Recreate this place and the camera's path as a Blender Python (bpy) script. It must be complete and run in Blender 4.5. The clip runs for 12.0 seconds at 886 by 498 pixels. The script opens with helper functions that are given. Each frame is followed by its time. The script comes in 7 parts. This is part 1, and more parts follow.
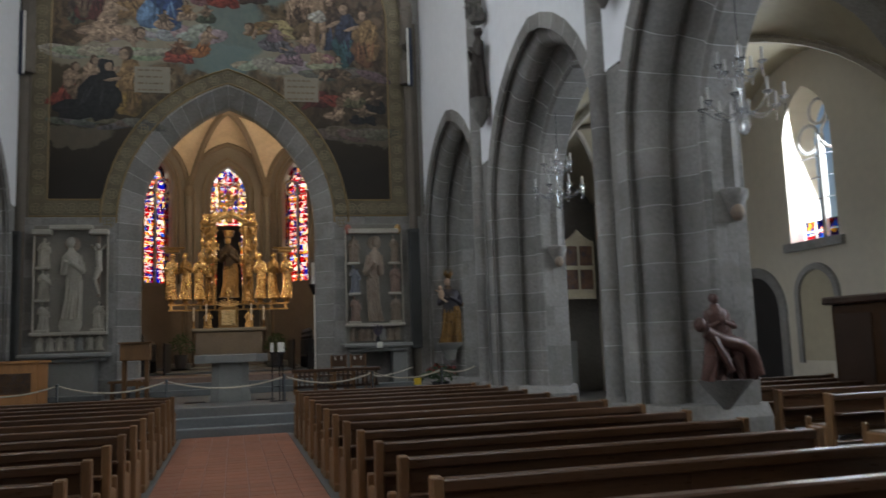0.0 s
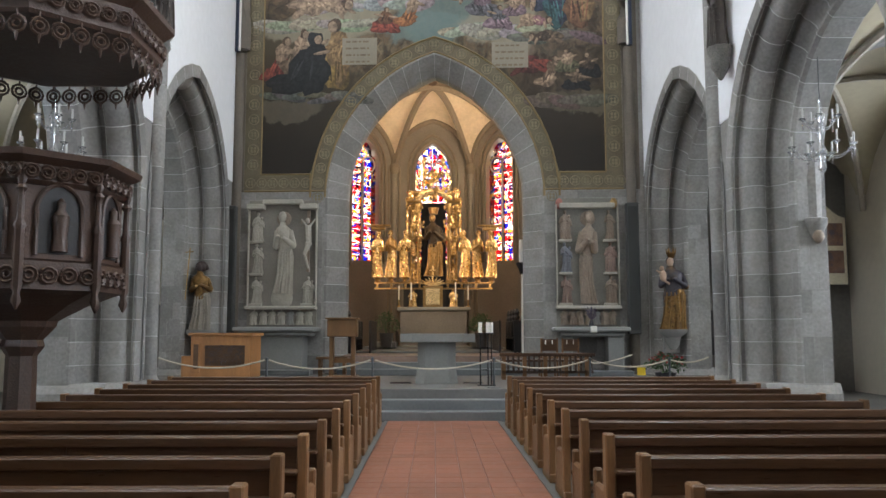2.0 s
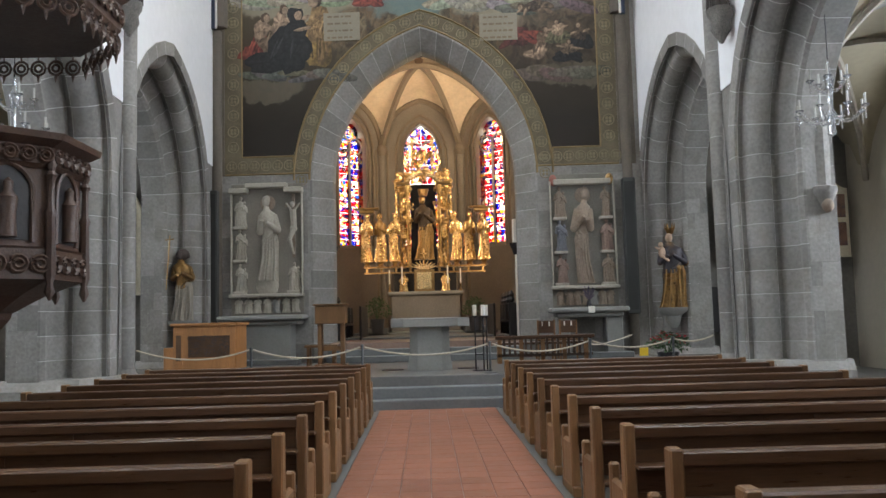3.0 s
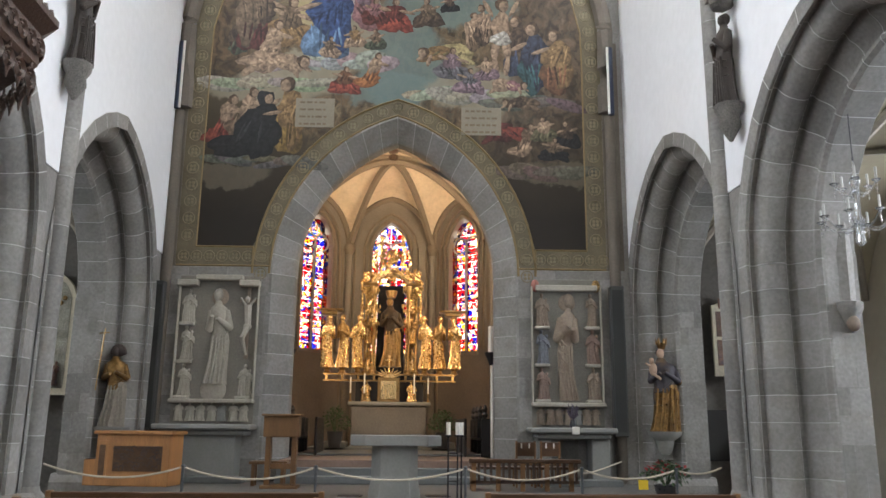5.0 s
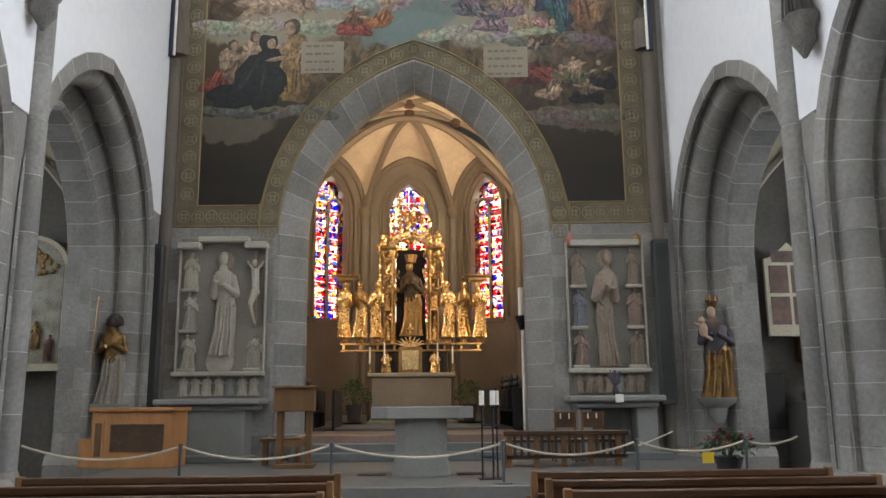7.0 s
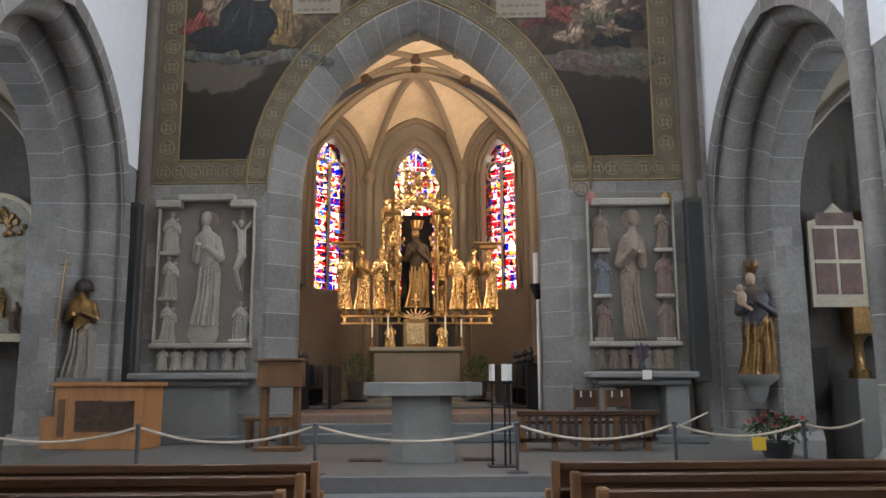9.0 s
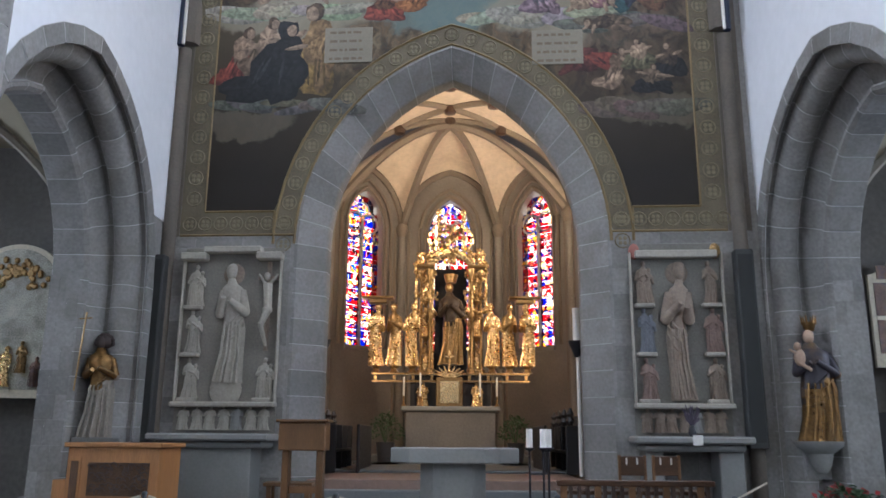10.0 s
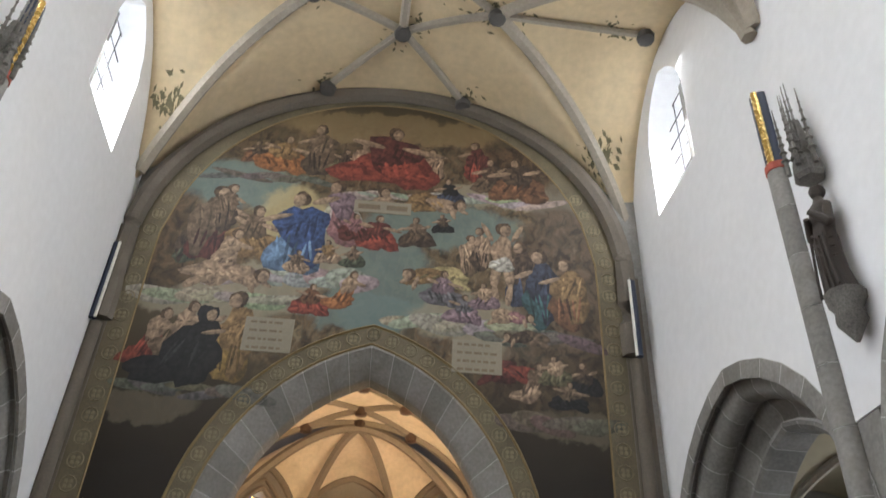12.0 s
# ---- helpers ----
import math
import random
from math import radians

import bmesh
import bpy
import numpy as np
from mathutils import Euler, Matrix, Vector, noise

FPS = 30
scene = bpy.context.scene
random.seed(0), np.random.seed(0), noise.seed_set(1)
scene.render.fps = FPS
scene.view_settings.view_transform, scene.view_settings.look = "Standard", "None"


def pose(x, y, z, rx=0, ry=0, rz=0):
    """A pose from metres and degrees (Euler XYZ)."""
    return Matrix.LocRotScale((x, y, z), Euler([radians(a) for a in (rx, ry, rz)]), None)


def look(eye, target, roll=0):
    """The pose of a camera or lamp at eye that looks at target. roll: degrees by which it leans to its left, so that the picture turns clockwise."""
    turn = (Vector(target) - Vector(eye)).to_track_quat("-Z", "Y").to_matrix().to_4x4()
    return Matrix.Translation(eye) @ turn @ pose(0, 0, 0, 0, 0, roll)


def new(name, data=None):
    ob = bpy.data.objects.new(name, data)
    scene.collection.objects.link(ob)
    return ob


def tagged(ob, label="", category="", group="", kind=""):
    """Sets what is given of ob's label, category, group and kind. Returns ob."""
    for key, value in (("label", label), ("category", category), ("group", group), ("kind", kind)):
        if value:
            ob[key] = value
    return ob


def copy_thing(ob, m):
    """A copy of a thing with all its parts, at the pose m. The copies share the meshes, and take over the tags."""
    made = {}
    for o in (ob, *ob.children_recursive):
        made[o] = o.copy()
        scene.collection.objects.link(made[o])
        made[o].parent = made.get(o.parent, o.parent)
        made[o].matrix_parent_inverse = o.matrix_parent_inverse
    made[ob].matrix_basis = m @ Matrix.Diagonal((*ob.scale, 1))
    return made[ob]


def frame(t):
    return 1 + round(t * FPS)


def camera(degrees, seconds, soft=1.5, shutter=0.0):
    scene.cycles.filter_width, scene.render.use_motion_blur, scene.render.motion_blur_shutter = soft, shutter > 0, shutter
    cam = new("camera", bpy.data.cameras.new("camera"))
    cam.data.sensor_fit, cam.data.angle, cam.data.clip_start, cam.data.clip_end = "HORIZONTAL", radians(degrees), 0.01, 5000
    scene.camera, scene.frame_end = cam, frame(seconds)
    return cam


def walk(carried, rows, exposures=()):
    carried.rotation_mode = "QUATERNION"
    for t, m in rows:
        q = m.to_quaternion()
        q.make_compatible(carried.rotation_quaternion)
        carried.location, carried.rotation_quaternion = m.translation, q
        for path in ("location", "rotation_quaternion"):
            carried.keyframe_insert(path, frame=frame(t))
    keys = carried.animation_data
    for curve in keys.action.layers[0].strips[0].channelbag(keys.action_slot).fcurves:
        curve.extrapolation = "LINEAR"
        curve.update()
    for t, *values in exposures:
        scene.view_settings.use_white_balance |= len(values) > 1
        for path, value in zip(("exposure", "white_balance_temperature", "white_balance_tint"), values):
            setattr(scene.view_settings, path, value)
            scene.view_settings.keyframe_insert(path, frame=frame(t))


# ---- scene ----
cam = camera(58.0, 12.0, shutter=0.4)
PATH = [
    (0, (0.188, 2.272, 1.64), (0.696, 4.192, 1.876), -2.0),
    (0.5, (0.132, 2.667, 1.656), (0.45, 4.623, 1.924), 0.3),
    (1, (0.096, 3.034, 1.602), (0.194, 5.02, 1.816), 0.3),
    (1.5, (0.13, 3.447, 1.602), (0.179, 5.437, 1.793), -0.0),
    (2, (0.067, 3.956, 1.597), (0.089, 5.945, 1.805), 0.0),
    (2.5, (0.081, 4.327, 1.568), (0.125, 6.32, 1.737), -1.5),
    (4.5, (0.001, 6.072, 1.639), (0.079, 8.044, 1.963), -0.4),
    (5, (-0.066, 6.501, 1.706), (0.068, 8.448, 2.143), 0.6),
    (5.5, (-0.095, 6.895, 1.687), (-0.028, 8.844, 2.134), -0.1),
    (6, (-0.107, 7.323, 1.66), (-0.059, 9.285, 2.043), -0.2),
    (6.5, (-0.129, 7.826, 1.653), (-0.009, 9.788, 2.021), 0.2),
    (7, (-0.121, 8.252, 1.647), (-0.027, 10.214, 2.022), -0.5),
    (9, (0.057, 9.987, 1.606), (0.121, 11.96, 1.929), -0.2),
    (9.5, (0.058, 10.364, 1.678), (0.109, 12.323, 2.078), -0.9),
    (10, (0.119, 10.692, 1.698), (0.092, 12.638, 2.157), 0.4),
    (10.5, (0.169, 10.946, 1.768), (0.118, 12.862, 2.339), 1.8),
    (11, (0.175, 11.126, 1.803), (0.318, 12.928, 2.66), 3.7),
    (11.5, (0.041, 11.112, 1.787), (0.194, 12.814, 2.826), 3.6),
    (12, (-0.055, 11.112, 1.741), (0.109, 12.735, 2.898), 2.9),
]
walk(cam, [(t, look(eye, target, roll)) for t, eye, target, roll in PATH],
     [(0.0, -1.18, 6500, 10), (0.3, -1.0, 6500, 10), (0.6, -0.5, 6500, 10), (1.0, 0.12, 6500, 10), (1.6, 0.0, 6500, 10), (5.5, 0.04, 6700, 12), (7.0, -0.12, 6650, 11), (9.0, -0.1, 6350, 14), (10.0, -0.1, 5750, 14), (10.5, -0.12, 6100, 14), (11.0, -0.1, 6400, 12), (11.5, -0.36, 6800, 12), (12.0, -0.28, 6900, 12)])

# ---- world and lights ----
world = bpy.data.worlds.new("sky")
scene.world = world
world.use_nodes = True
_n = world.node_tree.nodes
_sky = _n.new("ShaderNodeTexSky")
_sky.sky_type = 'NISHITA'
_sky.sun_disc = False
_sky.sun_elevation, _sky.sun_rotation = radians(38), radians(115)
world.node_tree.links.new(_sky.outputs[0], _n["Background"].inputs[0])
_n["Background"].inputs[1].default_value = 0.12


def lamp_area(name, eye, target, w, h, power, colour):
    d = bpy.data.lights.new(name, 'AREA')
    d.shape, d.size, d.size_y, d.energy, d.color = 'RECTANGLE', w, h, power, colour
    ob = new(name, d)
    ob.matrix_world = look(eye, target)
    return ob


DAY = (0.86, 0.93, 1.0)
WARM = (1.0, 0.66, 0.34)
BAYS = [21.95, 15.85, 9.65, 3.45]           # bay centres along the nave
XA = 11.6                                   # outer walls of the aisles
PIERS = [18.95, 12.75, 6.55, 0.35]          # pier centres
NX = {-1: 5.35, 1: 5.6}                     # the nave's walls, from its axis
for yc in BAYS:
    for sx in (-1, 1):
        lamp_area("clerestory_daylight", (sx * 6.3, yc + 0.55, 13.6), (0, yc - 1.6, 6.0), 1.7, 2.8, (590 if sx < 0 else 450) if yc > 20 else 720, DAY)
        lamp_area("aisle_daylight", (sx * 12.2, yc + 0.07, 4.9), (sx * 4, yc + 0.3, 1.6), 1.25, 2.9, (250 if sx < 0 else 290) if yc > 20 else (600 if sx < 0 else 920), (0.78, 0.88, 1.0))
# added fill lamp behind the camera; the west wall has no window
lamp_area("west_fill", (0, -4.3, 9.5), (0, 14, 5), 3.5, 6.0, 60, DAY)
for sx in (-1, 1):
    # added warm fill on the retable; no lamp hangs at the jambs
    lamp_area("retable_fill", (sx * 2.75, 27.3, 3.9), (sx * 0.5, 31.8, 5.4), 0.25, 1.4, 80, (1.0, 0.73, 0.45))
    lamp_area("chancel_daylight", (sx * 3.75, 29.0, 7.4), (-sx * 0.5, 31.5, 10.2), 1.1, 2.4, 700 if sx > 0 else 340, (1.0, 0.79, 0.51))

# ---- materials ----


def mat(name, colour, rough=0.7, metal=0.0, vary=0.25, grain=3.0, bump=0.15, spots=0.0, spot=(0.1, 0.09, 0.08), stretch=(1, 1, 1), pieces=0.0, coat=0.0):
    """A surface: base colour varied by two noises and by piece, with fine relief."""
    m = bpy.data.materials.new(name)
    m.use_nodes = True
    t = m.node_tree
    b = t.nodes["Principled BSDF"]
    b.inputs["Metallic"].default_value = metal
    b.inputs["Coat Weight"].default_value = coat
    co = t.nodes.new("ShaderNodeTexCoord")
    mp = t.nodes.new("ShaderNodeMapping")
    mp.inputs["Scale"].default_value = stretch
    geo = t.nodes.new("ShaderNodeNewGeometry")
    t.links.new(geo.outputs["Position"], mp.inputs["Vector"])
    big = t.nodes.new("ShaderNodeTexNoise")
    big.inputs["Scale"].default_value, big.inputs["Detail"].default_value = grain * 0.35, 5
    fine = t.nodes.new("ShaderNodeTexNoise")
    fine.inputs["Scale"].default_value, fine.inputs["Detail"].default_value = grain * 7, 6
    for nz in (big, fine):
        t.links.new(mp.outputs[0], nz.inputs["Vector"])
    add = t.nodes.new("ShaderNodeMath")
    add.operation = 'ADD'
    t.links.new(big.outputs[0], add.inputs[0])
    t.links.new(fine.outputs[0], add.inputs[1])
    rng = t.nodes.new("ShaderNodeMapRange")
    rng.inputs["From Min"].default_value, rng.inputs["From Max"].default_value = 0.65, 1.35
    rng.inputs["To Min"].default_value, rng.inputs["To Max"].default_value = 1 - vary, 1 + vary
    t.links.new(add.outputs[0], rng.inputs["Value"])
    val = rng.outputs[0]
    if pieces:
        info = t.nodes.new("ShaderNodeObjectInfo")
        r2 = t.nodes.new("ShaderNodeMapRange")
        r2.inputs["To Min"].default_value, r2.inputs["To Max"].default_value = 1 - pieces, 1 + pieces
        t.links.new(info.outputs["Random"], r2.inputs["Value"])
        mul = t.nodes.new("ShaderNodeMath")
        mul.operation = 'MULTIPLY'
        t.links.new(val, mul.inputs[0])
        t.links.new(r2.outputs[0], mul.inputs[1])
        val = mul.outputs[0]
    vm = t.nodes.new("ShaderNodeVectorMath")
    vm.operation = 'SCALE'
    vm.inputs[0].default_value = colour
    t.links.new(val, vm.inputs["Scale"])
    col = vm.outputs[0]
    if spots:
        st = t.nodes.new("ShaderNodeTexNoise")
        st.inputs["Scale"].default_value, st.inputs["Detail"].default_value = grain * 0.9, 8
        t.links.new(mp.outputs[0], st.inputs["Vector"])
        r3 = t.nodes.new("ShaderNodeMapRange")
        r3.inputs["From Min"].default_value, r3.inputs["From Max"].default_value = 0.5, 0.72
        r3.inputs["To Max"].default_value = spots
        t.links.new(st.outputs[0], r3.inputs["Value"])
        mx = t.nodes.new("ShaderNodeMix")
        mx.data_type = 'RGBA'
        mx.inputs[7].default_value = (*spot, 1)
        t.links.new(r3.outputs[0], mx.inputs[0])
        t.links.new(col, mx.inputs[6])
        col = mx.outputs[2]
    t.links.new(col, b.inputs["Base Color"])
    rr = t.nodes.new("ShaderNodeMapRange")
    rr.inputs["From Min"].default_value, rr.inputs["From Max"].default_value = 0.3, 0.7
    rr.inputs["To Min"].default_value, rr.inputs["To Max"].default_value = max(0.03, rough - 0.1), min(1, rough + 0.1)
    t.links.new(fine.outputs[0], rr.inputs["Value"])
    t.links.new(rr.outputs[0], b.inputs["Roughness"])
    bp = t.nodes.new("ShaderNodeBump")
    bp.inputs["Strength"].default_value, bp.inputs["Distance"].default_value = bump, 0.02
    t.links.new(fine.outputs[0], bp.inputs["Height"])
    t.links.new(bp.outputs[0], b.inputs["Normal"])
    return m


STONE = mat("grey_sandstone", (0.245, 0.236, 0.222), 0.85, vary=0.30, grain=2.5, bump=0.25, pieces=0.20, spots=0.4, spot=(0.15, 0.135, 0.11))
MORTAR = mat("pale_lime_joint", (0.50, 0.49, 0.47), 0.9, vary=0.2, grain=4)
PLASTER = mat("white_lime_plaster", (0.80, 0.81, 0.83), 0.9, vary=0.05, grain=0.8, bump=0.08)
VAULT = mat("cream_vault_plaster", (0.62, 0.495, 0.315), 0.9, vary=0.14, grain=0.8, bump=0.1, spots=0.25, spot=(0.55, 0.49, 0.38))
# vault plaster darkened: the low light of the aisles is in its colour
AISLEVAULT_DIM = mat("dimmed_aisle_vault_plaster", (0.38, 0.33, 0.235), 0.9, vary=0.10, grain=0.8, bump=0.1)
CHVAULT = mat("chancel_vault_plaster", (0.62, 0.51, 0.39), 0.9, vary=0.16, grain=1.2, bump=0.1, spots=0.35, spot=(0.38, 0.30, 0.2))
RIB = mat("grey_rib_stone", (0.34, 0.30, 0.245), 0.85, vary=0.2, grain=2.0)
# grey stone darkened to hold the shade at the aisles' far ends
AISLESTONE_DIM = mat("shaded_aisle_stone", (0.16, 0.15, 0.135), 0.85, vary=0.3, grain=1.5, bump=0.2, spots=0.4, spot=(0.13, 0.12, 0.10))
PEW = mat("brown_oak", (0.072, 0.032, 0.0125), 0.36, vary=0.35, grain=4.0, bump=0.12, stretch=(0.25, 3, 3), spots=0.3, spot=(0.12, 0.055, 0.02))
PEWEND = mat("golden_oak", (0.175, 0.088, 0.034), 0.45, vary=0.3, grain=4.0, bump=0.12, stretch=(3, 3, 0.3), pieces=0.15)
DARKWOOD = mat("dark_carved_walnut", (0.066, 0.038, 0.026), 0.42, vary=0.35, grain=5, bump=0.3)
LIGHTOAK = mat("light_oak", (0.42, 0.195, 0.07), 0.45, vary=0.25, grain=4.0, stretch=(3, 3, 0.3))
BLACKWOOD = mat("black_stained_wood", (0.018, 0.016, 0.016), 0.5, vary=0.3)
REDFLOOR = mat("red_clay_tile", (0.26, 0.105, 0.064), 0.55, vary=0.18, grain=2.0, pieces=0.12, bump=0.15)
CHFLOOR = mat("worn_brown_floor_tile", (0.23, 0.155, 0.118), 0.4, vary=0.2, grain=2.0)
FLOORSTONE = mat("grey_floor_slab", (0.135, 0.131, 0.123), 0.6, vary=0.2, grain=2.0)
STEP = mat("grey_step_stone", (0.145, 0.153, 0.152), 0.65, vary=0.2, grain=2.5)
# dark spots in the gold stand for shade in the folds and recesses
GOLD = mat("old_gilding", (0.76, 0.54, 0.26), 0.27, 1.0, vary=0.35, grain=4, bump=0.15, spots=0.25, spot=(0.25, 0.15, 0.06))
DARKGOLD = mat("worn_gilding", (0.33, 0.215, 0.095), 0.34, 0.95, vary=0.35, grain=4, bump=0.12)
RELIEF = mat("carved_grey_stone", (0.39, 0.36, 0.30), 0.8, vary=0.22, grain=3, bump=0.15, spots=0.3, spot=(0.2, 0.18, 0.15))
ALTARSTONE = mat("pale_altar_stone", (0.24, 0.24, 0.225), 0.7, vary=0.15, grain=3)
IRON = mat("black_iron", (0.03, 0.03, 0.035), 0.5, 0.6)
WHITE = mat("white_wax", (0.8, 0.78, 0.72), 0.5, vary=0.04)
ROPE = mat("natural_rope", (0.52, 0.46, 0.36), 0.9, vary=0.2, grain=30)


# ---- building tools ----
def link(name, bm, material, parent=None, label="", smooth=False):
    bmesh.ops.recalc_face_normals(bm, faces=bm.faces)
    me = bpy.data.meshes.new(name)
    bm.to_mesh(me)
    bm.free()
    if smooth:
        me.shade_smooth()
        me.set_sharp_from_angle(angle=radians(40))
    me.materials.append(material)
    ob = new(name, me)
    if parent is not None:
        ob.parent = parent
    if label:
        ob["label"] = label
    return ob


def part(name, bm, material, parent, label="", smooth=False):
    return link(name, bm, material, parent, label, smooth)


def thing(name, label, category, group="", kind="", at=None):
    ob = new(name)
    if at is not None:
        ob.matrix_world = at
    return tagged(ob, label, category, group, kind)


def box(bm, x0, x1, y0, y1, z0, z1, bevel=0.0):
    r = bmesh.ops.create_cube(bm, size=1.0)
    for v in r["verts"]:
        v.co = Vector(((x0 + x1) / 2 + v.co.x * (x1 - x0), (y0 + y1) / 2 + v.co.y * (y1 - y0), (z0 + z1) / 2 + v.co.z * (z1 - z0)))
    if bevel:
        ed = {e for v in r["verts"] for e in v.link_edges}
        bmesh.ops.bevel(bm, geom=list(ed), offset=bevel, segments=1, affect='EDGES')
    return bm


def bx(*a, bevel=0.0):
    return box(bmesh.new(), *a, bevel=bevel)


def rod(bm, a, b, r0, r1=None, n=8):
    a, b = Vector(a), Vector(b)
    r1 = r0 if r1 is None else r1
    m = Matrix.Translation((a + b) / 2) @ (b - a).to_track_quat('Z', 'Y').to_matrix().to_4x4()
    bmesh.ops.create_cone(bm, cap_ends=True, segments=n, radius1=r0, radius2=r1, depth=(b - a).length, matrix=m)
    return bm


def ball(bm, c, rx, ry, rz, n=10):
    bmesh.ops.create_uvsphere(bm, u_segments=n, v_segments=max(5, n * 2 // 3), radius=1.0, matrix=Matrix.Translation(c) @ Matrix.Diagonal((rx, ry, rz, 1)))
    return bm


def lathe(bm, prof, n=14, at=(0, 0, 0)):
    """Turns a profile of (radius, height) about z."""
    rings = []
    for r, z in prof:
        rings.append([bm.verts.new((at[0] + r * math.cos(2 * math.pi * k / n), at[1] + r * math.sin(2 * math.pi * k / n), at[2] + z)) for k in range(n)])
    for a, b in zip(rings, rings[1:]):
        for k in range(n):
            bm.faces.new((a[k], a[(k + 1) % n], b[(k + 1) % n], b[k]))
    bm.faces.new(rings[0])
    bm.faces.new(rings[-1])
    return bm


def tube(bm, pts, r, n=6):
    """A round bar along points."""
    pts = [Vector(p) for p in pts]
    rings = []
    for i, p in enumerate(pts):
        d = (pts[min(i + 1, len(pts) - 1)] - pts[max(i - 1, 0)]).normalized()
        s = d.cross(Vector((0, 0, 1)))
        s = s.normalized() if s.length > 1e-3 else Vector((1, 0, 0))
        u = s.cross(d).normalized()
        rings.append([bm.verts.new(p + r * (math.cos(2 * math.pi * k / n) * s + math.sin(2 * math.pi * k / n) * u)) for k in range(n)])
    for a, b in zip(rings, rings[1:]):
        for k in range(n):
            bm.faces.new((a[k], a[(k + 1) % n], b[(k + 1) % n], b[k]))
    bm.faces.new(rings[0])
    bm.faces.new(rings[-1])
    return bm


def strip(bm, us, lo, hi, d0, d1, M):
    """A wall of thickness d0..d1 between the curves lo(u) and hi(u)."""
    rows = []
    for u in us:
        a, b = lo(u), max(lo(u) + 0.001, hi(u))
        rows.append([bm.verts.new(M @ Vector(p)) for p in ((u, d0, a), (u, d0, b), (u, d1, b), (u, d1, a))])
    for p, q in zip(rows, rows[1:]):
        for k in range(4):
            bm.faces.new((p[k], p[(k + 1) % 4], q[(k + 1) % 4], q[k]))
    bm.faces.new(rows[0])
    bm.faces.new(rows[-1])
    return bm


def span(a, b, n):
    return [a + (b - a) * i / n for i in range(n + 1)]


def arch_curve(w, c, spring, z0, n=12, uc=0.0, jamb=4):
    """Points (u, z) of a pointed arch of half width w; its two centres lie c beyond the middle."""
    R = w + c
    top = math.acos(c / R)
    left = [(uc - w, z0 + (spring - z0) * i / jamb) for i in range(jamb)]
    left += [(uc + c - R * math.cos(top * i / n), spring + R * math.sin(top * i / n)) for i in range(n + 1)]
    right = [(2 * uc - u, z) for u, z in reversed(left[:-1])]
    return left + right


def arch_z(u, w, c, spring):
    """Height of the arch over u, measured from its middle."""
    R = w + c
    return spring + math.sqrt(max(0.0, R * R - (abs(u) + c) ** 2)) if abs(u) < w else -1e3


def swept_arch(bm, prof, w, c, spring, z0, M, uc=0.0, n=12, jamb=4, first=0, last=None):
    """Sweeps a profile of (offset outwards, depth) along a pointed arch."""
    curves = [arch_curve(w + o, c, spring, z0, n, uc, jamb) for o, d in prof]
    total = len(curves[0])
    last = total - 1 if last is None else last
    rows = [[bm.verts.new(M @ Vector((curves[j][i][0], prof[j][1], curves[j][i][1]))) for j in range(len(prof))] for i in range(first, last + 1)]
    for p, q in zip(rows, rows[1:]):
        for j in range(len(prof) - 1):
            bm.faces.new((p[j], p[j + 1], q[j + 1], q[j]))
    return bm


def side(sx):
    """Wall frame of a side of the nave: u along the nave, d outwards from the nave."""
    return Matrix(((0, sx, 0, sx * NX[sx]), (1, 0, 0, 0), (0, 0, 1, 0), (0, 0, 0, 1)))


SKEW = pose(0, 25.0, 0, 0, 0, -3.3)            # frame of the chancel wall

# ---- large structure ----
ZFLOOR, ZSANCT, ZCHAN = 0.0, 0.54, 1.0
SPRING, AW, AC = 4.27, 2.76, 0.5               # arcade arches: springing, half width at the nave face, centre offset
TOPZ = 17.4
VSPR = 11.0                                    # springing of the nave vault


def vault_main(x):
    return VSPR + 5.05 * math.sqrt(max(0.0, 1 - (x / 5.62) ** 2)) ** 0.92


def vault_cross(y):
    d = min(abs(y - yc) for yc in (28.1, *BAYS, -2.75))
    return VSPR + 4.75 * math.sqrt(max(0.0, 1 - min(1.0, d / 3.12) ** 2))


def vault_z(x, y):
    return max(vault_main(x), vault_cross(y))


# floor, steps, chancel floor
link("floor", bx(-13, 13, -5, 37, -0.3, 0.0), FLOORSTONE)
tagged(bpy.data.objects["floor"], "worn grey stone church floor", "floor", kind="structure")
for i in range(3):
    y0, y1 = 18.55 + 0.35 * i, 18.55 + 0.35 * (i + 1) if i < 2 else 24.6
    st = link("sanctuary_step_%d" % (i + 1), bx(-5.2, 5.4, y0, y1, 0.002, 0.18 * (i + 1), bevel=0.012), STEP if i < 2 else FLOORSTONE)
    tagged(st, "grey stone step up to the sanctuary", "step", kind="structure")
for i in range(3):
    st = link("chancel_step_%d" % (i + 1), bx(-2.33, 2.38, 23.9 + 0.33 * i, 36.2 - 0.01 * i, ZSANCT + 0.002, ZSANCT + 0.155 * (i + 1), bevel=0.012), STEP if i < 2 else CHFLOOR)
    tagged(st, "grey stone step up to the chancel", "step", kind="structure")

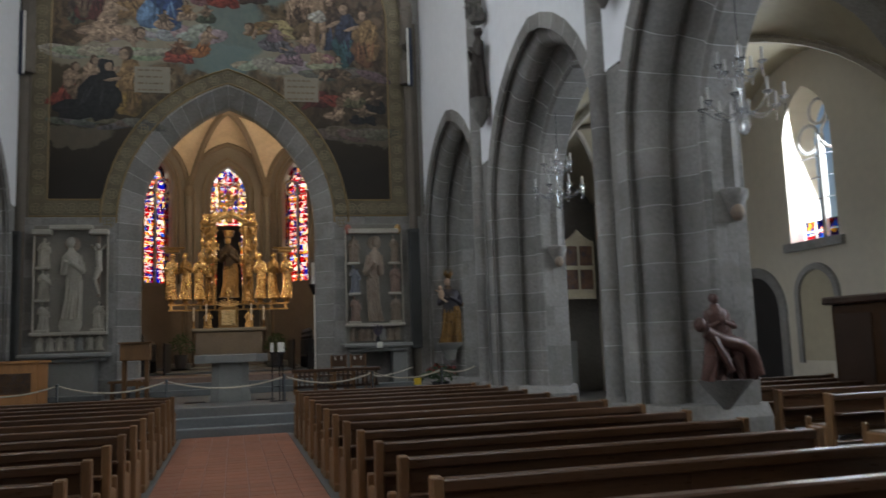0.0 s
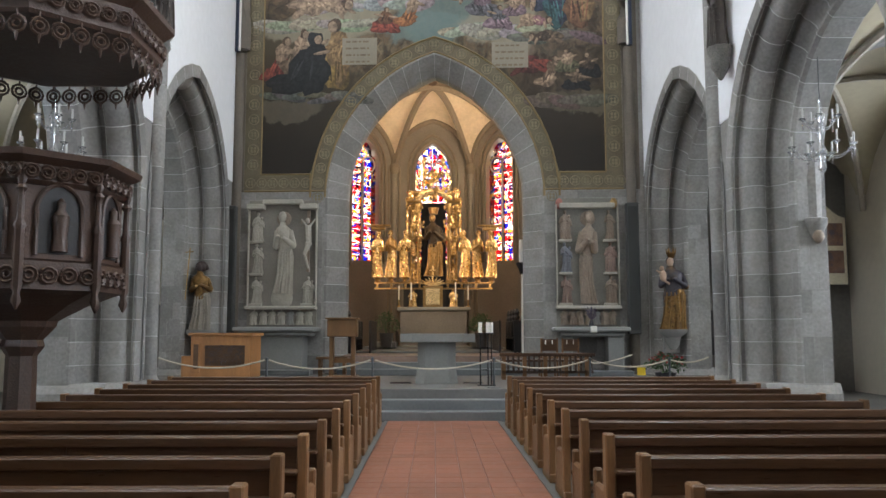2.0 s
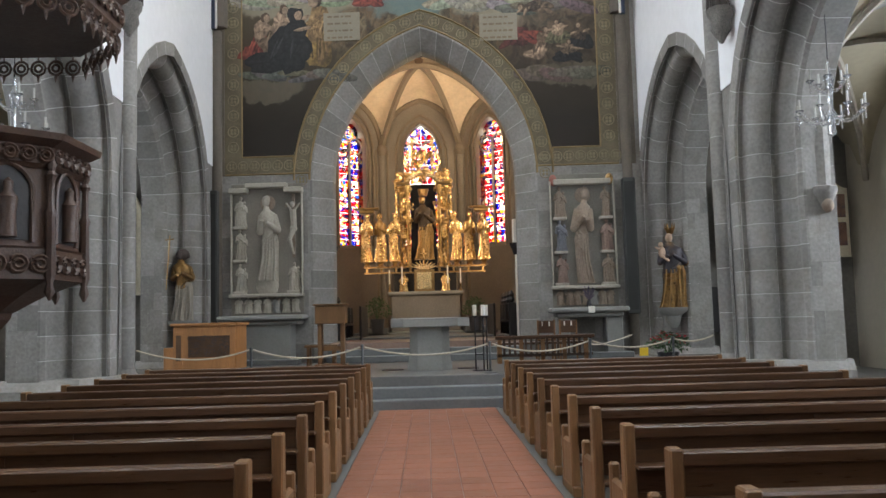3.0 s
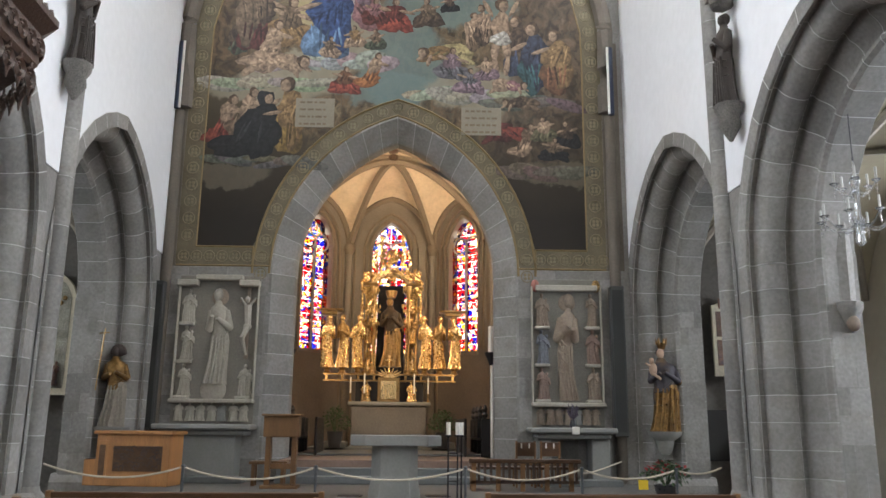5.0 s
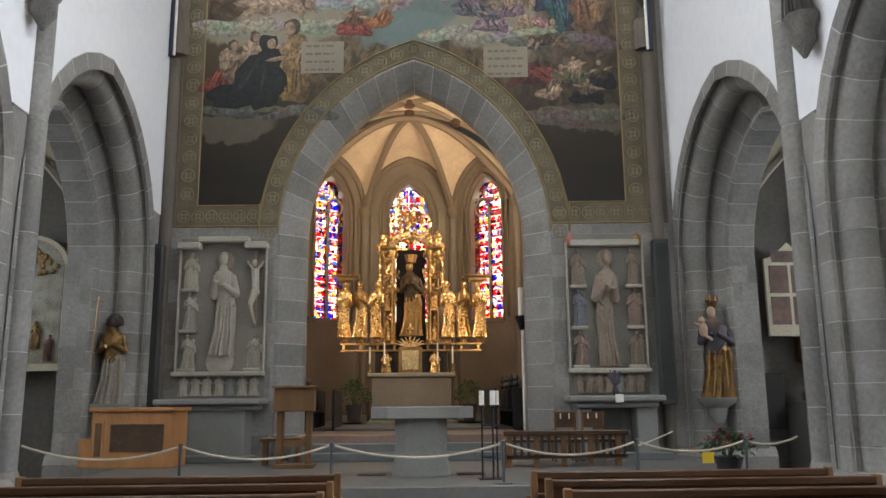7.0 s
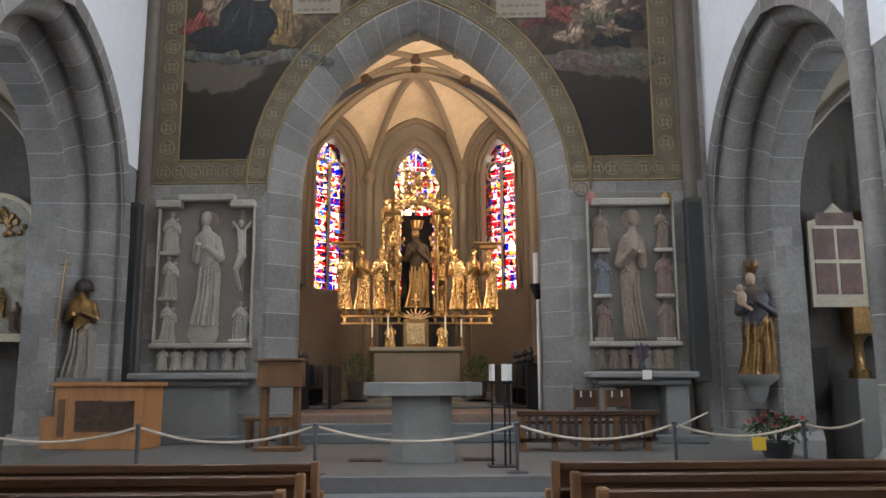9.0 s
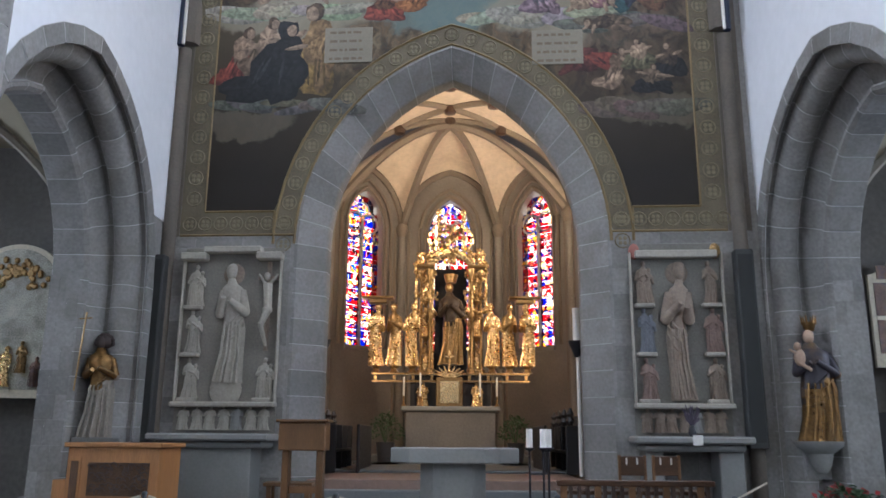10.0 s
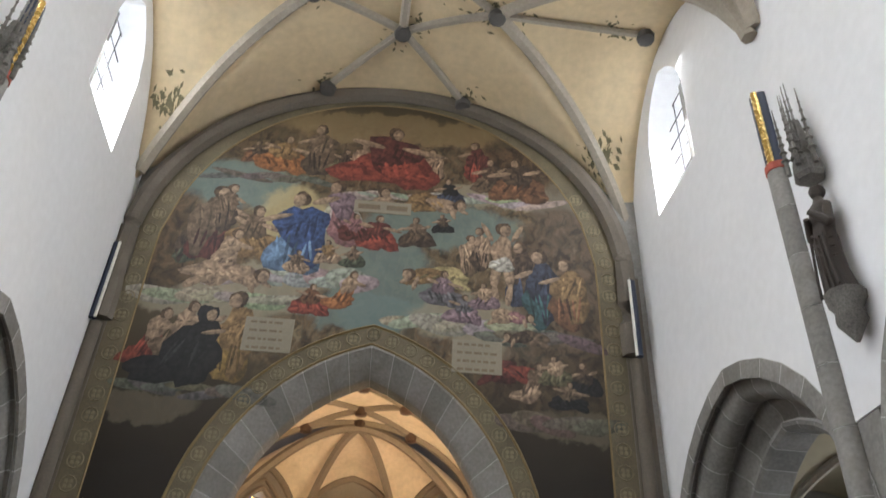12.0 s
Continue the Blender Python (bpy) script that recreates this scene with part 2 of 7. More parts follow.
# clerestory walls with arcade openings and windows
EDGES = [26.0, *PIERS, -5.2]
for sx, nm in ((-1, "wall_north"), (1, "wall_south")):
    M = side(sx)
    bm = bmesh.new()
    for k, yc in enumerate(BAYS):
        e0, e1 = EDGES[k + 1], EDGES[k]
        strip(bm, [e0] + span(yc - 2.9, yc + 2.9, 44) + [e1], lambda u: max(5.62, arch_z(u - yc, AW, AC, SPRING)), lambda u: 11.4, 0.0, 1.35, M)
        wc, ww = yc + 0.55, 0.95
        strip(bm, [e0, wc - ww], lambda u: 11.398, lambda u: TOPZ, 0.002, 1.35, M)
        strip(bm, [wc + ww, e1], lambda u: 11.398, lambda u: TOPZ, 0.002, 1.35, M)
        strip(bm, span(wc - ww, wc + ww, 16), lambda u: 11.398, lambda u: 11.95, 0.002, 1.35, M)
        strip(bm, span(wc - ww, wc + ww, 16), lambda u: arch_z(u - wc, ww + 0.01, 0.6, 13.75), lambda u: TOPZ, 0.002, 1.35, M)
    strip(bm, [EDGES[-1], EDGES[-2]], lambda u: 0.0, lambda u: TOPZ, 0.0, 1.35, M)
    w = link(nm, bm, PLASTER)
    tagged(w, "white plastered clerestory wall above the pointed arcade", "wall", kind="structure")
    for yc in BAYS:
        wc = yc + 0.55
        wn = thing("window_clerestory", "tall pointed clerestory window with pale leaded glass", "window", "clerestory windows", "structure")
        bm = bmesh.new()
        for u in span(wc - 0.5, wc + 0.5, 2):
            box(bm, *sorted((sx * (NX[sx] + 0.50), sx * (NX[sx] + 0.515))), u - 0.008, u + 0.008, 11.9, 15.2)
        for z in span(12.4, 14.8, 5):
            box(bm, *sorted((sx * (NX[sx] + 0.49), sx * (NX[sx] + 0.505))), wc - 0.93, wc + 0.93, z - 0.01, z + 0.01)
        part("lead_grid", bm, IRON, wn)
        part("mullion", bx(*sorted((sx * (NX[sx] + 0.45), sx * (NX[sx] + 0.58))), wc - 0.06, wc + 0.06, 11.9, 14.9, bevel=0.02), STONE, wn)

# arcade mouldings, one per bay and side, cut into stones
PROF = [(0.22, -0.012), (-0.06, -0.012), (-0.065, 0.03), (-0.01, 0.07), (-0.01, 0.14), (-0.09, 0.15), (-0.18, 0.18), (-0.26, 0.25), (-0.31, 0.35), (-0.32, 0.45), (-0.29, 0.52), (-0.19, 0.56), (-0.19, 0.64), (-0.30, 0.68),
        (-0.36, 0.76), (-0.46, 0.83), (-0.56, 0.85), (-0.60, 0.80), (-0.66, 0.80), (-0.72, 0.86), (-0.72, 1.38)]


def stone_arch(name, label, prof, w, c, spring, z0, M, uc, n, jamb, group=""):
    """A moulded arch on jambs: a pale joint core and separate stones, one per course."""
    root = thing(name, label, "arch", group, "structure")
    core = bmesh.new()
    swept_arch(core, [(o + 0.008, d + 0.008) for o, d in prof], w, c, spring, z0, M, uc, n, jamb)
    part("joint", core, MORTAR, root)
    total = len(arch_curve(w, c, spring, z0, n, uc, jamb)) - 1
    curves = [arch_curve(w + o, c, spring, z0, n, uc, jamb) for o, d in prof]
    for i in range(total):
        bm = bmesh.new()
        rows = []
        for f in (0.014, 0.986):
            rows.append([bm.verts.new(M @ Vector((curves[j][i][0] * (1 - f) + curves[j][i + 1][0] * f, prof[j][1], curves[j][i][1] * (1 - f) + curves[j][i + 1][1] * f))) for j in range(len(prof))])
        for j in range(len(prof) - 1):
            bm.faces.new((rows[0][j], rows[0][j + 1], rows[1][j + 1], rows[1][j]))
        part("stone", bm, STONE, root, smooth=True)
    return root


for sx in (-1, 1):
    for k, yc in enumerate(BAYS):
        stone_arch("arcade_arch", "grey sandstone pointed arcade arch with moulded jambs", PROF, AW, AC, SPRING, 0.62, side(sx), yc, 8, 9, "nave arcade arches")

# piers: core, plinth and flat face stones
for sx in (-1, 1):
    for yc in PIERS + [25.05]:
        p = thing("pier", "grey sandstone pier with chamfered plinth and pale joints", "pier", "nave piers", "structure")
        x0, x1 = NX[sx] + 0.88, NX[sx] + 1.40
        hw = 3.1 - (AW - 0.72)
        part("core", bx(*sorted((sx * (NX[sx] + 0.02), sx * (x1 - 0.02))), yc - 0.30, yc + 0.30, 0.0, 5.63), STONE, p)
        part("core", bx(*sorted((sx * x0, sx * x1)), yc - hw + 0.012, yc + hw - 0.012, 0.0, SPRING + 0.2), MORTAR, p)
        bm = bmesh.new()
        lo = [(NX[sx] - 0.30, 0.55), (NX[sx] + 0.2, hw + 0.10), (NX[sx] + 1.5, hw + 0.10)]
        ring = lambda s, z: [bm.verts.new((sx * x, yc + y * s2, z)) for s2 in (1, -1) for x, y in (lo if s2 == 1 else reversed(lo)) for x, y in [(x if s == 0 else x + (0.13 if x < NX[sx] else 0.02), y - s * 0.12)]]
        r0, r1, r2 = ring(0, 0.0), ring(0, 0.55), ring(1, 0.72)
        for a, b in ((r0, r1), (r1, r2)):
            for k in range(6):
                bm.faces.new((a[k], a[(k + 1) % 6], b[(k + 1) % 6], b[k]))
        bm.faces.new(r2)
        part("plinth", bm, STONE, p)
        z = 0.72
        row = 0
        while z < SPRING - 0.05:
            h = 0.405
            for s2 in (-1, 1):
                cut = x0 + (0.20 if row % 2 else 0.34)
                for a, b in ((x0 + 0.02, cut), (cut + 0.012, x1 + 0.004)):
                    ya = yc + s2 * (hw - 0.05)
                    yb = yc + s2 * (hw + 0.004)
                    part("stone", bx(*sorted((sx * a, sx * b)), *sorted((ya, yb)), z + 0.006, z + h - 0.006), STONE, p)
            part("stone", bx(*sorted((sx * (x1 - 0.05), sx * (x1 + 0.004))), yc - hw, yc + hw, z + 0.006, z + h - 0.006), STONE, p)
            z += h
            row += 1

# wall shafts on the nave side of the piers, with gilded and blue bands where the ribs begin
GILT_BAND = mat("gilded_band", (0.85, 0.62, 0.25), 0.25, 1.0)
BLUE_BAND = mat("dark_blue_band", (0.02, 0.03, 0.06), 0.5)
RED_BAND = mat("red_band", (0.42, 0.08, 0.05), 0.6)
for sx in (-1, 1):
    for yc in PIERS:
        s = thing("wall_shaft", "slender grey sandstone wall shaft with a gilded band under the vault rib", "shaft", "vault shafts", "structure")
        x = sx * (NX[sx] - 0.02)
        ya = yc + 0.28
        z = 0.72
        while z < 9.45:
            h = min(0.81, 9.5 - z)
            bm = rod(bmesh.new(), (x, ya, z + 0.006), (x, ya, z + h - 0.006), 0.165, n=14)
            part("stone", bm, STONE, s, smooth=True)
            z += h
        part("joint", rod(bmesh.new(), (x, ya, 0.7), (x, ya, 9.5), 0.157, n=14), MORTAR, s, smooth=True)
        part("foot", lathe(bmesh.new(), [(0.26, 0.0), (0.26, 0.12), (0.2, 0.2), (0.17, 0.3)], 12, (x, ya, 0.5)), STONE, s, smooth=True)
        part("collar", rod(bmesh.new(), (x, ya, 9.5), (x, ya, 9.62), 0.18, n=14), RED_BAND, s, "red painted collar")
        part("band", rod(bmesh.new(), (x, ya, 9.62), (x, ya, 11.05), 0.15, n=14), BLUE_BAND, s, "dark blue shaft band", smooth=True)
        part("gilding", rod(bmesh.new(), (x - sx * 0.115, ya - 0.06, 9.62), (x - sx * 0.115, ya - 0.06, 11.05), 0.06, n=10), GILT_BAND, s, "gilded strip", smooth=True)

# chancel wall with its great arch
CW, CC, CSPR = 2.38, 1.25, 5.2                # inner half width of the chancel arch
bm = bmesh.new()
strip(bm, span(-5.75, -2.86, 6), lambda u: 0.0, lambda u: TOPZ, 0.0, 0.72, SKEW)
strip(bm, span(2.92, 5.9, 6), lambda u: 0.0, lambda u: TOPZ, 0.0, 0.72, SKEW)
strip(bm, span(-2.86, 2.92, 60), lambda u: arch_z(u - 0.03, 2.89, CC, CSPR) if abs(u - 0.03) < 2.889 else CSPR, lambda u: TOPZ, 0.0, 0.72, SKEW)
w = link("wall_chancel", bm, STONE)
tagged(w, "stone wall between nave and chancel with a great pointed arch", "wall", kind="structure")
stone_arch("chancel_arch", "great pointed chancel arch of grey ashlar with splayed jambs", [(0.54, -0.006), (0.48, -0.01), (0.10, 0.30), (0.02, 0.37), (0.0, 0.40), (0.0, 0.73)], CW, CC, CSPR, ZSANCT, SKEW, 0.06, 11, 10)

# nave vault
bm = bmesh.new()
xs = [-5.7 + 11.4 * i / 48 for i in range(49)]
ys = [-5 + 31.2 * i / 150 for i in range(151)]
grid = [[bm.verts.new((x, y, vault_z(x, y))) for y in ys] for x in xs]
for i in range(48):
    for j in range(150):
        bm.faces.new((grid[i][j], grid[i + 1][j], grid[i + 1][j + 1], grid[i][j + 1]))
v = link("ceiling_nave", bm, VAULT, smooth=True)
tagged(v, "cream plastered nave vault with painted foliage round its bosses", "vault", kind="structure")


def rib(bm, pts, r=0.11):
    return tube(bm, pts, r, 6)


# the wall rib's own dark stone, also laid on for shade in the wall's corners
RIB_AND_SHADE = mat("dark_rib_and_corner_shade", (0.14, 0.118, 0.095), 0.8, vary=0.25, grain=3)
ribs = thing("vault_ribs", "pale grey vault ribs meeting at dark bosses", "vault ribs", kind="structure")


def vault_rib(a, b, r=0.10, n=14):
    pts = []
    for i in range(n + 1):
        t = i / n
        x, y = a[0] + (b[0] - a[0]) * t, a[1] + (b[1] - a[1]) * t
        pts.append((x, y, vault_z(x, y) - 0.05))
    part("rib", rib(bmesh.new(), pts, r), RIB, ribs, smooth=True)


BOSSMAT = mat("dark_painted_boss", (0.09, 0.085, 0.08), 0.7)
LEAF = mat("painted_vine", (0.15, 0.13, 0.075), 0.9)
for yc in BAYS:
    for s in (1, -1):
        for q in (1, -1):
            vault_rib((s * (NX[s] - 0.05), yc + q * 3.0), (s * 1.95, yc), 0.15)
            vault_rib((s * 1.62, yc + q * 2.75), (0.0, yc + q * 1.0))
            vault_rib((s * 1.95, yc), (0.0, yc + q * 1.0))
        vault_rib((s * 1.95, yc), (s * 5.3, yc), 0.08)
    vault_rib((0, yc + 1.0), (0, yc - 1.0))
    for x, y in ((0, yc + 1.0), (0, yc - 1.0), (1.95, yc), (-1.95, yc), (1.62, yc + 2.75), (-1.62, yc + 2.75), (5.2, yc), (-5.0, yc)):
        part("boss", lathe(bmesh.new(), [(0.05, -0.2), (0.18, -0.17), (0.2, -0.04), (0.16, 0.05)], 10, (x, y, vault_z(x, y) - 0.05)), BOSSMAT, ribs, "dark painted boss", smooth=True)
for yp in PIERS:
    pts = [(5.5 * math.cos(math.pi * i / 30), yp, vault_main(5.5 * math.cos(math.pi * i / 30)) - 0.05) for i in range(31)]
    part("rib", rib(bmesh.new(), pts, 0.14), RIB, ribs, smooth=True)
# dark wall rib over the painting
pts = [SKEW @ Vector((5.2, -0.02, z)) for z in (9.3, 10.0, 10.5)] + [SKEW @ Vector((5.22 * math.cos(math.pi * i / 40), -0.06, VSPR - 0.05 + (vault_main(5.6 * math.cos(math.pi * i / 40)) - VSPR))) for i in range(41)] + [SKEW @ Vector((-5.2, -0.02, z)) for z in (10.5, 10.0, 9.3)]
part("rib", tube(bmesh.new(), pts, 0.21, 8), RIB_AND_SHADE, ribs, "dark moulded wall rib", smooth=True)
# painted vine round the bosses: flat leaves lying on the plaster
vine = bmesh.new()
rv = random.Random(5)
for yc in BAYS[:2]:
    for x, y, n, sp in ((0, yc + 1.0, 60, 0.9), (1.95, yc, 60, 0.8), (-1.95, yc, 60, 0.8), (1.62, yc + 2.6, 40, 0.7), (-1.62, yc + 2.6, 40, 0.7), (4.9, yc + 2.3, 70, 0.55), (-4.9, yc + 2.3, 70, 0.55), (4.6, yc, 40, 0.5), (-4.6, yc, 40, 0.5)):
        for _ in range(n):
            a, d = rv.uniform(0, 6.28), abs(rv.gauss(0, sp * 0.55))
            px, py = x + d * math.cos(a), y + d * math.sin(a) * 0.7
            if abs(px) > 5.3:
                continue
            r = rv.uniform(0.035, 0.10)
            th = rv.uniform(0, 6.28)
            q = [(px + r * math.cos(th) * f + r * 0.4 * math.sin(th) * g, py + r * math.sin(th) * f - r * 0.4 * math.cos(th) * g) for f, g in ((1, 0), (0, 1), (-1, 0), (0, -1))]
            vine.faces.new([vine.verts.new((u, v, vault_z(u, v) - 0.012)) for u, v in q])
tagged(link("painted_vine", vine, LEAF), "olive green painted vine leaves on the vault", "painting", kind="stuff")

# aisles: outer walls, end walls, vaults
for sx, nm in ((-1, "wall_aisle_north"), (1, "wall_aisle_south")):
    xo = XA * sx
    M = Matrix(((0, sx, 0, xo), (1, 0, 0, 0), (0, 0, 1, 0), (0, 0, 0, 1)))
    bm = bmesh.new()
    cuts = []
    for yc in BAYS:
        wc = yc + 0.07
        cuts.append((wc, 0.70))
    edges = [-5.0]
    for wc, ww in sorted(cuts):
        strip(bm, [edges[-1], wc - ww], lambda u: 0.0, lambda u: 9.0, 0.0, 0.8, M)
        strip(bm, span(wc - ww, wc + ww, 12), lambda u: 0.0, lambda u: 3.48, 0.0, 0.8, M)
        strip(bm, span(wc - ww, wc + ww, 12), lambda u: arch_z(u - wc, ww + 0.01, 0.5, 5.6), lambda u: 9.0, 0.0, 0.8, M)
        edges.append(wc + ww)
    strip(bm, [edges[-1], 26.0], lambda u: 0.0, lambda u: 9.0, 0.0, 0.8, M)
    # wall plaster in a darker copy, so the aisle's dimness sits in the colour
    tagged(link(nm, bm, mat("dimmed_aisle_plaster", (0.52, 0.47, 0.38), 0.9, vary=0.08, grain=0.8)), "plastered aisle wall with tall pointed windows", "wall", kind="structure")
    xa, xb = sorted((sx * 5.2, sx * 12.4))
    tagged(link("wall_aisle_end", bx(xa if sx < 0 else 5.9, xb if sx > 0 else -5.75, 26.0, 26.5, 0, 9), AISLESTONE_DIM), "grey stone end wall of the aisle, coloured dark for shade", "wall", kind="structure")
    bm = bmesh.new()
    xi = NX[sx] + 1.3

    def aisle_z(x, y, xi=xi):
        m = (abs(x) - (xi + XA) / 2) / ((XA - xi) / 2)
        d = min(abs(y - yc) for yc in (28.1, *BAYS, -2.75)) / 3.12
        return 4.2 + 3.2 * max(math.sqrt(max(0, 1 - m * m)), math.sqrt(max(0, 1 - min(1, d) ** 2)))
    xs = span(xi, XA + 0.1, 20)
    ys = span(-5, 26.2, 120)
    g = [[bm.verts.new((sx * x, y, aisle_z(x, y))) for y in ys] for x in xs]
    for i in range(20):
        for j in range(120):
            bm.faces.new((g[i][j], g[i + 1][j], g[i + 1][j + 1], g[i][j + 1]))
    tagged(link("ceiling_aisle", bm, AISLEVAULT_DIM, smooth=True), "plastered groin vault of the side aisle", "vault", kind="structure")
    tr = thing("aisle_ribs", "grey stone ribs and transverse arches of the aisle vault", "vault ribs", kind="structure")
    for yp in PIERS:
        half = (XA - xi) / 2
        pts = [(xi + half - half * math.cos(math.pi * i / 20), 3.55 + 3.75 * math.sin(math.pi * i / 20) ** 0.8) for i in range(21)]
        bm = bmesh.new()
        rows = [[bm.verts.new((sx * (x + dx), yp + dy, z + dz)) for dy, dz in ((-0.3, 0.5), (-0.3, 0.06), (-0.2, -0.06), (0.2, -0.06), (0.3, 0.06), (0.3, 0.5))] for x, z in pts for dx in (0,)]
        for p, q in zip(rows, rows[1:]):
            for k in range(5):
                bm.faces.new((p[k], p[k + 1], q[k + 1], q[k]))
        part("transverse_arch", bm, STONE, tr, smooth=True)
    for yc in BAYS:
        for sa in (0, 1):
            for sb in (-1, 1):
                pts = []
                for i in range(13):
                    t = i / 12
                    x = (xi + XA) / 2 + (xi + 0.05 - (xi + XA) / 2) * (1 - t) * (1 if sa else -1)
                    y = yc + sb * 3.05 * (1 - t)
                    pts.append((sx * x, y, aisle_z(x, y) - 0.03))
                part("rib", rib(bmesh.new(), pts, 0.08), RIB, tr, smooth=True)
tagged(link("wall_west", bx(-12.4, 12.4, -5.6, -5.0, 0, TOPZ), PLASTER), "plain white west wall", "wall", kind="structure")

# chancel: side walls, apse with three tall windows, vault
APSE = [(-3.55, 25.6), (-3.55, 33.2), (-1.55, 35.2), (1.55, 35.2), (3.55, 33.2), (3.55, 25.6)]
CHWALL = mat("chancel_ashlar", (0.20, 0.174, 0.148), 0.85, vary=0.22, grain=2.5, bump=0.2, spots=0.3, spot=(0.2, 0.16, 0.12))
AWINS = {}
for k in range(5):
    a, b = Vector((*APSE[k], 0)), Vector((*APSE[k + 1], 0))
    L = (b - a).length
    ux = (b - a) / L
    out = Vector((-ux.y, ux.x, 0))
    M = Matrix(((ux.x, out.x, 0, (a.x + b.x) / 2), (ux.y, out.y, 0, (a.y + b.y) / 2), (0, 0, 1, 0), (0, 0, 0, 1)))
    bm = bmesh.new()
    ww = 0.66
    uc = {0: 0.4, 4: -0.4}.get(k, 0.0)
    z0, zs = 4.3, 8.0
    e = 0.3
    strip(bm, [-L / 2 - e, uc - ww], lambda u: 0.0, lambda u: 12.0, 0.0, 0.5, M)
    strip(bm, [uc + ww, L / 2 + e], lambda u: 0.0, lambda u: 12.0, 0.0, 0.5, M)
    strip(bm, span(uc - ww, uc + ww, 14), lambda u: 0.0, lambda u: z0, 0.0, 0.5, M)
    strip(bm, span(uc - ww, uc + ww, 14), lambda u: arch_z(u - uc, ww + 0.01, 0.55, zs), lambda u: 12.0, 0.0, 0.5, M)
    tagged(link("wall_apse_%d" % (k + 1), bm, CHWALL), "warm-lit ashlar wall of the chancel apse", "wall", kind="structure")
    AWINS[k] = (M, uc, ww, z0, zs)
BOSS = Vector((0, 32.9, 10.75))
bm = bmesh.new()
CHRIB = mat("brown_chancel_rib", (0.19, 0.152, 0.118), 0.85, vary=0.2, grain=2.0)
cr = thing("chancel_ribs", "stone ribs of the chancel vault with dark bosses", "vault ribs", kind="structure")


def up(p, q, t):
    return Vector((p.x + (q.x - p.x) * t, p.y + (q.y - p.y) * t, p.z + (q.z - p.z) * math.sin(t * math.pi / 2) ** 0.9))


for k in (1, 2, 3):
    a, b = APSE[k], APSE[k + 1]
    L = math.dist(a, b)
    cur = [(u, z) for u, z in arch_curve(L / 2, 0.35 * L / 2.8, 8.1, 8.05, 8, 0, 1)]
    rows = []
    for u, z in cur:
        f = u / L + 0.5
        P = Vector((a[0] + (b[0] - a[0]) * f, a[1] + (b[1] - a[1]) * f, z))
        rows.append([bm.verts.new(up(P, BOSS, i / 8)) for i in range(9)])
    for p, q in zip(rows, rows[1:]):
        for i in range(8):
            bm.faces.new((p[i], p[i + 1], q[i + 1], q[i]))
    pts = []
    for u, z in cur:
        f = u / L + 0.5
        pts.append((a[0] + (b[0] - a[0]) * f * 1.0, a[1] + (b[1] - a[1]) * f - 0.05, z))
    part("rib", rib(bmesh.new(), pts, 0.11), CHRIB, cr, smooth=True)
for k in (1, 2, 3, 4):
    P = Vector((*APSE[k], 8.05))
    part("rib", rib(bmesh.new(), [up(P, BOSS, i / 10) - Vector((0, 0, 0.05)) for i in range(11)], 0.13), CHRIB, cr, smooth=True)
    n = Vector((0, 31.5, 0)) - Vector((P.x, P.y, 0))
    n.normalize()
    q = Vector((P.x, P.y, 0)) + n * 0.1
    part("shaft", rod(bmesh.new(), (q.x, q.y, ZCHAN), (q.x, q.y, 8.0), 0.13, n=10), CHWALL, cr, smooth=True)
    for e in (-1, 1):
        w = q + Vector((-n.y, n.x, 0)) * 0.24 * e - n * 0.03
        part("side_roll", rod(bmesh.new(), (w.x, w.y, ZCHAN), (w.x, w.y, 8.05), 0.055, n=8), CHRIB, cr, smooth=True)
    part("corbel", lathe(bmesh.new(), [(0.12, -0.3), (0.2, -0.12), (0.22, 0.0), (0.15, 0.14)], 10, (q.x, q.y, 8.1)), CHRIB, cr, smooth=True)


def ch_z(x, y):
    d = min(abs(y - yc) for yc in (31.2, 27.9)) / 1.66
    return 8.05 + 2.85 * max(math.sqrt(max(0, 1 - (x / 3.56) ** 2)), 0.93 * math.sqrt(max(0, 1 - min(1, d) ** 2)))


xs, ys = span(-3.55, 3.55, 36), span(25.3, 32.95, 60)
g = [[bm.verts.new((x, y, ch_z(x, y))) for y in ys] for x in xs]
for i in range(36):
    for j in range(60):
        bm.faces.new((g[i][j], g[i + 1][j], g[i + 1][j + 1], g[i][j + 1]))
tagged(link("ceiling_chancel", bm, CHVAULT, smooth=True), "warm cream chancel vault with faded painting", "vault", kind="structure")


def ch_rib(a, b, r=0.10):
    pts = []
    for i in range(15):
        t = i / 14
        x, y = a[0] + (b[0] - a[0]) * t, a[1] + (b[1] - a[1]) * t
        pts.append((x, y, ch_z(x, y) - 0.04))
    part("rib", rib(bmesh.new(), pts, r), CHRIB, cr, smooth=True)


